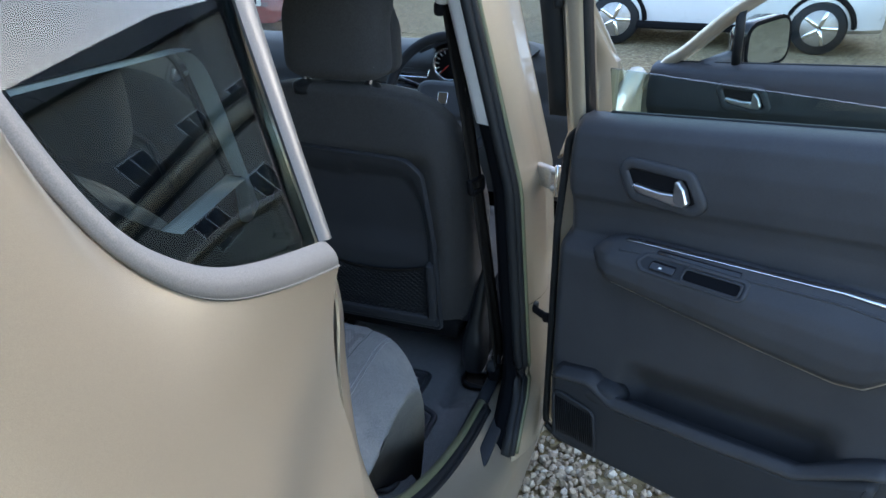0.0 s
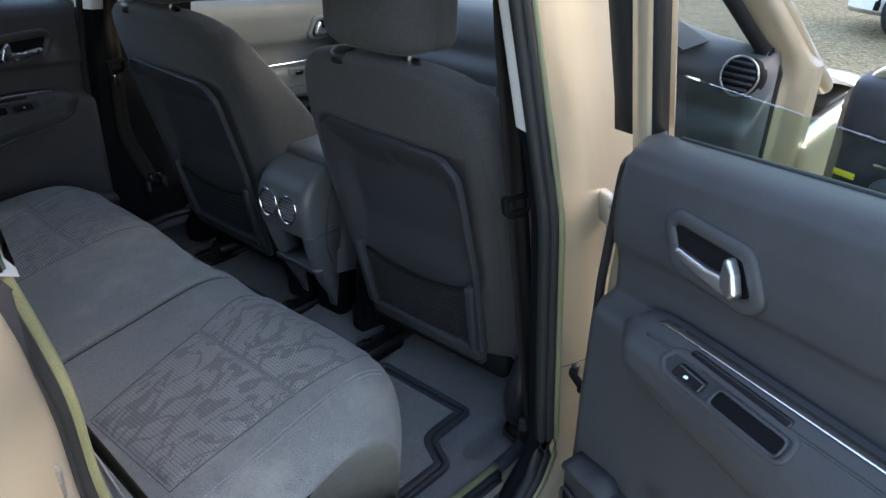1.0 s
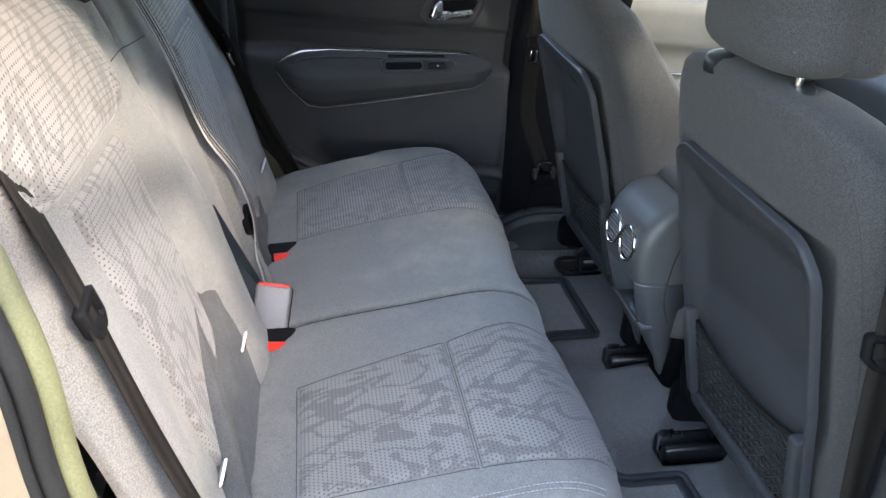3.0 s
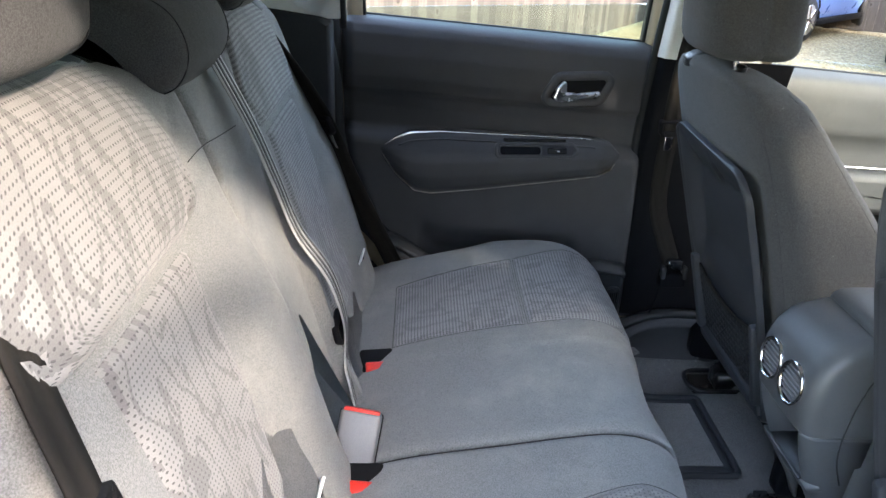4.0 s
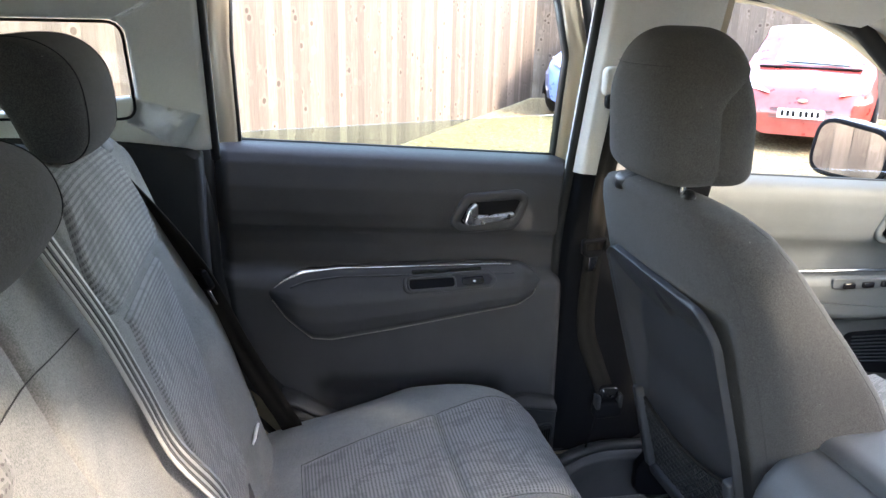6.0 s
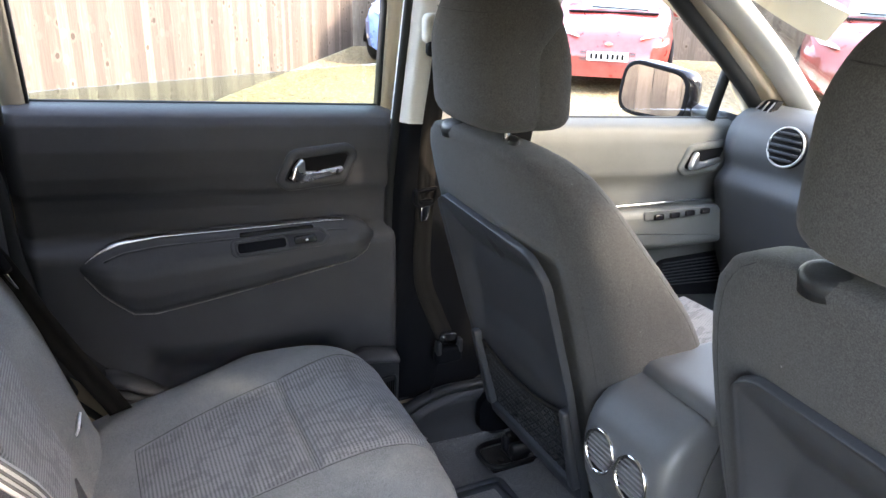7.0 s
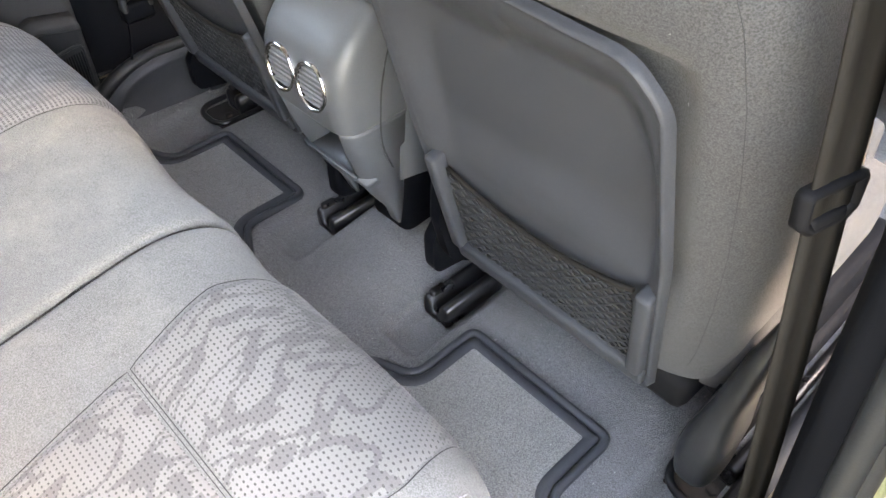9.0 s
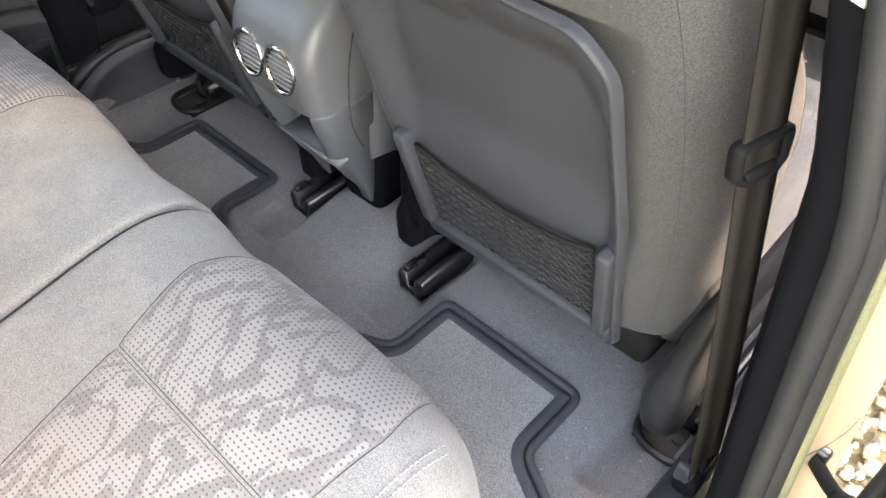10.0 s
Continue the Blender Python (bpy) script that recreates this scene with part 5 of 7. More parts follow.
def front_door(label, W, group, open_glass):
    root = thing("front_door", label, "car door", W(0.4, 0, 0.4), group)
    made = []

    def add(*a, **k):
        made.append(part(*a, **k))
        return made[-1]

    top = lambda s: 1.060 + 0.064 * s

    def lining(u, v):
        s = 1.06 * u
        t, low = top(s), 0.42
        z = t - v * (t - low)
        d = t - z
        n = float(np.interp(d, [0, 0.008, 0.02, 0.05, 0.10, 0.14, 0.155, 0.18, 0.30, 0.64], [-0.03, 0.004, 0.018, 0.028, 0.030, 0.026, 0.014, 0.006, 0.006, 0.01]))
        n -= 0.02 * (1 - smooth01(min(u, 1 - u) * 1.06 / 0.02))
        return W(s, n, z)
    # the far door takes the pad grey with sunlight mixed into its colour
    add("door_lining", solid(grid(lining, 40, 60), 0.006 if W(0, 0, 0).x > 0 else -0.006), M_SUNLIT_PAD if W(0, 0, 0).x < 0 else M_DOOR_GREY, root, "grained door lining")
    shell = round_poly([(-0.03, 0.36), (-0.03, 1.03), (1.09, 1.12), (1.10, 0.36)], 0.05, 5)
    add("door_skin", prism(shell, lambda a, b, h: W(a, -0.022 - h, b), 0.12, 0.03, 3), M_PAINT, root, "beige metallic door skin")
    arm = round_poly([(0.13, 0.83), (0.20, 0.858), (0.70, 0.880), (0.85, 0.86), (0.80, 0.79), (0.45, 0.755), (0.16, 0.745)], 0.03, 5)
    add("armrest", prism(arm, lambda a, b, h: W(a, 0.004 + h, b), 0.065, 0.02, 4), M_SUNLIT_PAD if W(0, 0, 0).x < 0 else M_PLASTIC2, root)
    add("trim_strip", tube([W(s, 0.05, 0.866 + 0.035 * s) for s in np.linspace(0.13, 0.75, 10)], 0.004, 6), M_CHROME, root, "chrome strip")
    add("switch_panel", prism(round_poly([(0.29, 0.838), (0.29, 0.862), (0.53, 0.872), (0.53, 0.846)], 0.008, 3), lambda a, b, h: W(a, 0.066 + h, b), 0.006, 0.002), M_SUNLIT_PAD if W(0, 0, 0).x < 0 else M_PLASTIC2, root)
    for i in range(4):
        add("window_switch", prism(round_poly([(0.315 + i * 0.052, 0.846), (0.345 + i * 0.052, 0.846), (0.345 + i * 0.052, 0.860), (0.315 + i * 0.052, 0.860)], 0.003, 2), lambda a, b, h: W(a, 0.071 + h, b), 0.008, 0.002), M_GLOSS, root)
    gr = round_poly([(0.10, 0.55), (0.42, 0.60), (0.42, 0.70), (0.10, 0.70)], 0.03, 4)
    add("speaker_grille", prism(gr, lambda a, b, h: W(a, 0.010 + h, b), 0.012, 0.004), M_BLACK, root)
    for i in range(8):
        add("grille_rib", tube([W(0.12, 0.023, 0.605 + i * 0.0115), W(0.40, 0.023, 0.625 + i * 0.0095)], 0.002, 6), M_PLASTIC, root)
    tip = lambda z: -0.03 + 0.30 * max(0, z - 1.06)
    fp = [(-0.02, 0.96), (0.035, 1.05), (0.10, 1.10), (0.27, 1.25), (0.45, 1.36), (0.62, 1.445), (0.80, 1.495), (1.0, 1.505), (1.055, 1.45), (1.06, 1.12)]
    for nm, off, sq, m in (("window_frame", -0.03, (0.028, 0.022), M_PAINT), ("frame_trim", 0.002, (0.014, 0.018), M_PAINT if W(0, 0, 0).x > 0 else M_RUBBER)):
        add(nm, tube([W(a, tip(b) + off, b) for a, b in catmull(fp, 60)], 0.02, 10, squash=sq), m, root)
    add("quarter_bar", tube([W(0.262, tip(1.07), 1.07), W(0.272, tip(1.24), 1.24)], 0.014, 10), M_RUBBER, root)
    add("sill_seal", tube([W(s, -0.032, top(s) - 0.004) for s in np.linspace(0.05, 1.04, 12)], 0.007, 8), M_RUBBER, root)

    def pane(u, v):
        s = 0.05 + 1.0 * u
        z0 = top(s) - 0.02
        z1 = min(np.interp(s, [0.05, 0.10, 0.27, 0.45, 0.62, 0.80, 1.05], [1.06, 1.10, 1.25, 1.36, 1.445, 1.495, 1.50]), top(s) + open_glass)
        z = z0 + max(z1 - z0, 0.005) * v
        return W(s, tip(z) - 0.018, z)
    g = add("window_pane", solid(grid(pane, 24, 4), 0.004), M_GLASS, root)
    # outside mirror
    c = (0.24, -0.24, 1.118)
    rings = []
    for k, (dn, r) in enumerate(((-0.062, 0.3), (-0.055, 0.72), (-0.03, 0.95), (0.0, 1.0), (0.03, 1.02), (0.045, 0.98))):
        o = round_poly([(-0.115 * r, -0.078 * r), (0.105 * r, -0.085 * r), (0.115 * r, 0.060 * r), (-0.095 * r, 0.085 * r)], 0.05 * r, 6)
        rings.append([W(c[0] + dn - 0.34 * a * smooth01((dn + 0.062) / 0.10), c[1] + a, c[2] + b) for a, b in o])
    add("door_mirror", loft(rings), M_GLOSS, root, "door mirror housing")
    go = round_poly([(-0.100, -0.066), (0.092, -0.072), (0.100, 0.050), (-0.082, 0.074)], 0.045, 6)
    add("mirror_glass", prism(go, lambda a, b, h: W(c[0] + 0.044 + h - 0.34 * a, c[1] + a, c[2] + b), 0.004), M_MIRROR, root, "silvered mirror glass")
    add("mirror_rim", frame_ring(inset_poly(go, -0.012), lambda a, b, h: W(c[0] + 0.042 + h - 0.34 * a, c[1] + a, c[2] + b), 0.013, 0.006, 0.002), M_BLACK, root)
    add("mirror_foot", tube([W(0.17, -0.02, 1.06), W(0.19, -0.10, 1.07), W(0.22, -0.18, 1.08)], 0.024, 10, squash=(0.03, 0.02)), M_PLASTIC2, root)
    if W(0, 0, 0).x > 0:
        add("warning_sticker", box(W(0.048, 0.022, 0.817), (0.058, 0.002, 0.016), 0.0005, 1, Matrix.Rotation(radians(-20), 3, "Z")), M_YELLOW, root, "yellow warning sticker")
    before = set(bpy.data.objects)
    handle_unit(W, root, 0.32, 0.985, 0.026, 1.0, M_SUNLIT_PAD if W(0, 0, 0).x < 0 else None)
    made += [o for o in bpy.data.objects if o not in before and o.parent == root]
    loc = root.location.copy()
    for o in made:
        o.matrix_parent_inverse = Matrix.Translation(-loc)
    return root


rear_door("closed rear door with dark lining, window part down", door_space((-0.790, -0.087), 0, -1), "rear doors")
rear_door("open rear door with dark lining, chrome lever and pull recess", door_space((0.925, -0.112), 64, 1, 0.06, 0.028, 1.07), "rear doors", 0.045)
front_door("closed front door beyond the passenger seat, chrome lever", door_space((-0.785, 1.10), 0, -1), "front doors", 0.02)
front_door("open front door in beige metallic paint with dark lining", door_space((0.955, 0.985), 70, 1, 0.03, 0.035), "front doors", 0.5)


# ---- front seats ----
def front_seat(cx, dy, label, rails, skew=0.0):
    root = thing("front_seat", label, "car seat", (cx, 0.2, 0.38), "front seats")
    made = []
    T = lambda x, y, z: (cx + x + skew * max(0.0, 1.2 - z), y + dy * max(0.0, z - 0.6) / 0.6, z)

    def add(*a, **k):
        made.append(part(*a, **k))
        return made[-1]

    rear = lambda z: 0.035 - 0.25 * (z - 0.60)
    zs = [0.50, 0.52, 0.56, 0.64, 0.74, 0.84, 0.94, 1.02, 1.08, 1.13, 1.162, 1.182, 1.195, 1.201]
    hw = [0.150, 0.185, 0.208, 0.226, 0.240, 0.248, 0.250, 0.246, 0.237, 0.220, 0.195, 0.160, 0.115, 0.05]
    hw = [1.10 * w for w in hw]
    hd = [0.050, 0.065, 0.078, 0.088, 0.094, 0.094, 0.090, 0.084, 0.078, 0.072, 0.065, 0.055, 0.042, 0.018]

    def ring(z):
        w, d = np.interp(z, zs, hw), np.interp(z, zs, hd)
        # 0.016 keeps the cloth behind the shell's rim
        yc = rear(z) + np.interp(z, zs, [0.078, 0.085, 0.088, 0.092, 0.096, 0.096, 0.092, 0.086, 0.080, 0.073, 0.065, 0.056, 0.050, 0.046])
        out = []
        for k in range(56):
            a = 2 * math.pi * k / 56
            c, s = math.cos(a), math.sin(a)
            x = w * math.copysign(abs(c) ** 0.62, c)
            y = d * math.copysign(abs(s) ** 0.62, s)
            if y > 0:
                y += 0.078 * smooth01((abs(x) / w - 0.55) / 0.4) * smooth01((1.15 - z) / 0.3) - 0.02 * (1 - (x / w) ** 2)
            yb, cl = yc + y, rear(z) + 0.018 + 0.020 * smooth01((z - 0.70) / 0.08)
            if yb < cl:
                yb += (cl - yb) * smooth01((0.196 - abs(x)) / 0.02) * smooth01((1.050 - z) / 0.03)
            out.append(T(x, yb, z))
        return out
    lv = list(np.linspace(0.50, 0.56, 6)) + list(np.linspace(0.59, 1.12, 34)) + list(np.linspace(1.13, 1.201, 16))
    add("backrest", loft([ring(z) for z in lv]), M_CLOTH, root, "dark grey cloth backrest")
    # piped seams down the sides and over the shoulders
    for k in (2, 26, 50, 34):
        made.append(part("seam", tube([ring(z)[k] for z in np.linspace(0.60, 1.178, 44)], 0.0004, 6), M_SEAM, root))
    # hard shell on the back, raised rim, sunk panel
    sh = round_poly([(-0.166, 0.525), (0.172, 0.525), (0.190, 0.80), (0.186, 1.000), (0.150, 1.038), (-0.150, 1.052), (-0.186, 1.03), (-0.186, 0.80)], [0.02, 0.02, 0.15, 0.045, 0.05, 0.05, 0.03, 0.15], 7)
    edge = np.array(sh)

    def inside(x, z):
        """Distance to the shell's edge."""
        a, b = edge, np.roll(edge, -1, axis=0)
        d = b - a
        q = np.array((x, z)) - a
        t = np.clip((q * d).sum(1) / np.maximum((d * d).sum(1), 1e-12), 0, 1)
        return float(np.min(np.linalg.norm(q - d * t[:, None], axis=1)))

    def half_at(z, sgn):
        xs = []
        for (x0, z0), (x1, z1) in zip(edge, np.roll(edge, -1, axis=0)):
            if (z0 - z) * (z1 - z) <= 0 and z0 != z1:
                xs.append(x0 + (x1 - x0) * (z - z0) / (z1 - z0))
        return max(xs) if sgn > 0 else min(xs)

    def moulded(u, v):
        v = 0.5 - 0.5 * math.cos(math.pi * v) if v > 0.5 else v
        z = edge[:, 1].min() + 1e-4 + (edge[:, 1].max() - edge[:, 1].min() - 2e-4) * v
        xl, xr = half_at(z, -1), half_at(z, 1)
        w = 0.5 - 0.5 * math.cos(math.pi * u)
        x = xl + (xr - xl) * (0.5 * w + 0.5 * u)
        d = inside(x, z)
        slope = 0.014 + 0.060 * smooth01((z - 0.90) / 0.13) + (0.034 if x < 0 else 0.010)
        off = 0.006 - 0.014 * smooth01(d / 0.004) + 0.004 * smooth01((d - 0.005) / 0.004) + (0.010 + 0.016 * smooth01((z - 0.74) / 0.10)) * smooth01((d - 0.008) / slope)
        return T(x, rear(z) + off, z)
    add("back_shell", grid(moulded, 70, 90), M_SHELL, root, "hard plastic shell with a raised rim")
    # net pocket
    for sx, tp in ((-1, 0.742), (1, 0.745)):
        x = sx * 0.158 + 0.004
        bar = add("pocket_bracket", box(T(x, rear(0.66) - 0.006, 0.66), (0.021, 0.026, 0.185), 0.006, 3, Matrix.Rotation(0.245, 3, "X") @ Matrix.Rotation(sx * 0.05, 3, "Y")), M_SHELL, root)
    add("pocket_rail", box(T(0.004, rear(0.56) - 0.004, 0.56), (0.325, 0.022, 0.032), 0.007, 3, Matrix.Rotation(0.245, 3, "X")), M_SHELL, root)
    net = bmesh.new()
    for k in range(18):
        pts = []
        for x in np.linspace(-0.143, 0.143, 96):
            zt = 0.708 + 0.022 * (x / 0.143) ** 2
            z = 0.574 + (zt - 0.574) * (k + 0.5) / 18 + 0.0027 * math.sin(2 * math.pi * x / 0.0165 + math.pi * k)
            pts.append(T(x + 0.004, rear(z) - 0.0045 + 0.0008 * math.cos(2 * math.pi * x / 0.0165), z))
        b = tube(pts, 0.0020, 5, squash=(0.0014, 0.0019))
        me = bpy.data.meshes.new("t")
        b.to_mesh(me)
        b.free()
        net.from_mesh(me)
        bpy.data.meshes.remove(me)
    nt_ = add("net", net, M_NET, root, "black elastic net pocket")
    nt_["kind"] = "stuff"
    add("net_hem", tube([T(x + 0.004, rear(0.715) - 0.006, 0.708 + 0.022 * (x / 0.143) ** 2) for x in np.linspace(-0.144, 0.144, 16)], 0.0035, 6), M_BELT, root)
    # head restraint: rear core, wider front pad, posts, guides
    def hr(w0, y0, d0, z0, z1, fw, ex, crown):
        out = []
        for k in range(25):
            t = 0.5 - 0.5 * math.cos(math.pi * k / 24)
            lo = min(1.0, t / 0.16)
            hi = max(0.0, (t - 0.50) / 0.50)
            e = math.sqrt(1 - (1 - lo) ** 2.4) if lo < 1 else math.sqrt(max(0.0, 1 - hi ** 2.6))
            w = w0 * (0.62 + 0.38 * e if lo < 1 else 0.22 + 0.78 * e) * (1 - 0.05 * t) * (1 + crown * smooth01((t - 0.48) / 0.22))
            d = d0 * (0.50 + 0.50 * e if lo < 1 else 0.20 + 0.80 * e)
            over = smooth01((t - 0.50) / 0.26) if crown > 0 else 0.0
            d *= 1 + 0.34 * over
            y = y0 + fw * math.sin(math.pi * t * 0.9) - 0.004 * t + 0.024 * over
            rg = []
            for m in range(44):
                a = 2 * math.pi * m / 44
                c, s = math.cos(a), math.sin(a)
                rg.append(T(w * math.copysign(abs(c) ** ex, c), y + d * math.copysign(abs(s) ** 0.75, s), z0 + (z1 - z0) * t))
            out.append(rg)
        return out
    add("head_restraint", loft(hr(0.124, -0.070, 0.062, 1.211, 1.440, -0.004, 0.70, 0.03)), M_CLOTH, root, "dark cloth head restraint")
    add("head_pad", loft(hr(0.128, -0.024, 0.050, 1.212, 1.412, 0.004, 0.62, -0.06)), M_CLOTH, root, "front pad of the head restraint")
    made.append(part("seam", tube([T(x, -0.1325 + 2.0 * x * x + 40 * x ** 4, 1.385) for x in np.linspace(-0.085, 0.085, 14)], 0.0008, 6), M_SEAM, root))
    for sx in (1, -1):
        x = sx * 0.080
        made.append(part("post", cyl(T(x, -0.082, 1.17), T(x, -0.079, 1.25), 0.0052, 14), M_CHROME, root, "chrome post"))
        gy, gz = (-0.094, 1.1925) if sx < 0 else (-0.080, 1.193)
        made.append(part("guide", loft([[T(x + r * 1.45 * math.cos(a), gy + r * math.sin(a), gz + h + 0.40 * r * math.sin(a)) for a in np.linspace(0, 2 * math.pi, 26, endpoint=False)] for r, h in ((0.0175, -0.012), (0.0178, 0.002), (0.0170, 0.0046), (0.0135, 0.0066), (0.0085, 0.0072))]), M_HINGE, root, "black post guide"))
    # cushion, side covers, base
    def cush(t):
        y = 0.10 + 0.46 * t
        out = []
        for m in range(36):
            a = 2 * math.pi * m / 36
            c, s = math.cos(a), math.sin(a)
            x = 0.255 * math.copysign(abs(c) ** 0.5, c)
            z = 0.60 + 0.05 * t + 0.075 * math.copysign(abs(s) ** 0.5, s) + (0.03 * (x / 0.255) ** 4 if s > 0 else 0)
            e = 0.75 + 0.25 * math.sin(math.pi * min(t * 1.2 + 0.1, 1)) if t > 0.8 else 1
            out.append(T(x * e, y, 0.60 + (z - 0.60) * e))
        return out
    add("cushion", loft([cush(t) for t in np.linspace(0, 1, 12)]), M_CLOTH, root)
    made.append(part("cushion_centre", grid(lambda u, v: T(-0.15 + 0.30 * u, 0.14 + 0.40 * v, 0.684 + 0.048 * v + 0.004 * math.sin(math.pi * u)), 10, 12, uv=lambda u, v: (0.3 * u, 0.4 * v)), M_PATTERN, root))
    out = 1 if cx > 0 else -1
    for sx in (1, -1):
        rx = rails[0] if sx != out else rails[1]
        cov = round_poly([(0.03, 0.43), (0.10, 0.42), (0.50, 0.44), (0.54, 0.56), (0.20, 0.57), (0.08, 0.56), (0.03, 0.50)], 0.025, 4)
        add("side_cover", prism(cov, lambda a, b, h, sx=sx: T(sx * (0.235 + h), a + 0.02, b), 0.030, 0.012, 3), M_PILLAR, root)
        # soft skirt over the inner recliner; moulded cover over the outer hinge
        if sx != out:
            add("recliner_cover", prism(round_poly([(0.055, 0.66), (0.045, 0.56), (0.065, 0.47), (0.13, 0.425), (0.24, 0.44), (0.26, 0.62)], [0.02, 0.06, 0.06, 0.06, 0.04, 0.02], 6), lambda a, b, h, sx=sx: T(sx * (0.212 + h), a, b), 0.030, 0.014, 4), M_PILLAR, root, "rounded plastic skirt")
        else:
            def hinge(t, sx=sx):
                """Sections up the cover: a broad foot, a knuckle, then a tapering arm along the backrest."""
                z = 0.412 + 0.30 * t
                k = 1.0 if cx > 0 else 0.55
                w = k * np.interp(t, [0, 0.05, 0.2, 0.35, 0.55, 0.8, 1.0], [0.024, 0.029, 0.031, 0.029, 0.020, 0.016, 0.008])
                d = k * np.interp(t, [0, 0.05, 0.2, 0.35, 0.55, 0.8, 1.0], [0.040, 0.048, 0.052, 0.050, 0.038, 0.030, 0.014])
                xo = np.interp(t, [0, 0.2, 0.5, 1.0], [0.252, 0.252, 0.262, 0.282])
                yo = np.interp(t, [0, 0.3, 0.6, 1.0], [0.086, 0.080, 0.082, 0.100]) + (0.0 if cx > 0 else 0.02)
                rg = []
                for m in range(28):
                    q = 2 * math.pi * m / 28
                    c_, s_ = math.cos(q), math.sin(q)
                    bulge = 0.007 * math.exp(-((t - 0.30) / 0.10) ** 2) * max(0.0, sx * c_) * max(0.0, -s_)
                    rg.append(T(sx * xo + (w + bulge) * math.copysign(abs(c_) ** 0.7, c_), yo + (d + bulge) * math.copysign(abs(s_) ** 0.7, s_), z))
                return rg
            add("recliner_cover", loft([hinge(t) for t in np.linspace(0, 1, 26)]), M_HINGE, root, "black grained cover over the hinge")
            add("cover_line", tube([Vector(hinge(t)[16]) + Vector((0, -0.0004, 0)) for t in np.linspace(0.05, 0.6, 14)], 0.0009, 6), M_SEAM, root)
            # bent steel rim round a worn plate under the outer rail
            px = rails[1]
            u_rim = catmull([(px - 0.046, 0.20, 0.374), (px - 0.047, 0.11, 0.374), (px - 0.044, 0.070, 0.374), (px - 0.026, 0.050, 0.374), (px + 0.010, 0.046, 0.374), (px + 0.034, 0.054, 0.374), (px + 0.046, 0.080, 0.374), (px + 0.047, 0.20, 0.374)], 40)
            add("rail_rim", tube(u_rim, 0.0065, 10), M_RAIL, root, "bent black steel rim")
            add("floor_plate", box((px, 0.17, 0.362), (0.088, 0.23, 0.006), 0.002, 1), M_RUST, root, "worn rusty steel plate")
            add("plate_bolt", cyl((px + 0.012, 0.090, 0.364), (px + 0.012, 0.090, 0.371), 0.009, 6, bevel=0.001), M_RUST, root)
        ry = 0.022 if sx != out else 0.112
        sec = [(-0.028, 0.366), (0.028, 0.366), (0.028, 0.402), (0.024, 0.406), (0.011, 0.406), (0.008, 0.380), (-0.008, 0.380), (-0.011, 0.406), (-0.024, 0.406), (-0.028, 0.402)]
        add("seat_rail", loft([[(rx + a * k, y, 0.366 + (b - 0.366) * k) for a, b in sec] for y, k in ((ry, 0.90), (ry + 0.004, 1.0), (ry + 0.5, 1.0))]), M_RAIL, root, "black steel seat rail")
        made.append(part("rail_cap", box((rx - 0.018, ry + 0.022, 0.408), (0.014, 0.030, 0.014), 0.004, 2), M_RAIL, root))
        add("leg", box((rx * 0.97 + cx * 0.03, 0.32, 0.45), (0.03, 0.40, 0.07), 0.008, 2), M_BLACK, root)
    add("seat_pan", box(T(0, 0.30, 0.52), (0.42, 0.46, 0.06), 0.015, 2), M_BLACK, root)
    loc = root.location.copy()
    for o in made:
        o.matrix_parent_inverse = Matrix.Translation(-loc)
    return root


front_seat(0.360, 0.0, "dark grey cloth front seat behind the steering wheel", (0.190, 0.662), 0.045)
front_seat(-0.355, -0.028, "dark grey cloth front passenger seat", (-0.106, -0.565))


# ---- rear bench ----
CUSH, _ = even([(-0.83, 0.605), (-0.75, 0.632), (-0.67, 0.655), (-0.55, 0.680), (-0.43, 0.700), (-0.34, 0.712), (-0.285, 0.703), (-0.245, 0.675), (-0.225, 0.63), (-0.222, 0.57), (-0.235, 0.49), (-0.27, 0.40)], 200)
CUSH_L = _
BACK, _ = even([(-0.72, 0.57), (-0.755, 0.645), (-0.785, 0.74), (-0.830, 0.90), (-0.868, 1.02), (-0.895, 1.11), (-0.925, 1.195), (-0.945, 1.232), (-0.975, 1.252), (-1.01, 1.25), (-1.045, 1.22), (-1.055, 1.10), (-1.02, 0.62)], 200)
BACK_L = _


def at_len(line, total, s):
    t = max(0.0, min(1.0, s / total)) * 199
    i = min(int(t), 198)
    p = line[i] * (1 - t + i) + line[i + 1] * (t - i)
    d = line[i + 1] - line[i]
    d = d / np.linalg.norm(d)
    return p, np.array((-d[1], d[0]))


def len_at(line, total, axis, value, lim=199):
    k = int(np.argmin(np.abs(line[:lim, axis] - value)))
    return total * k / 199


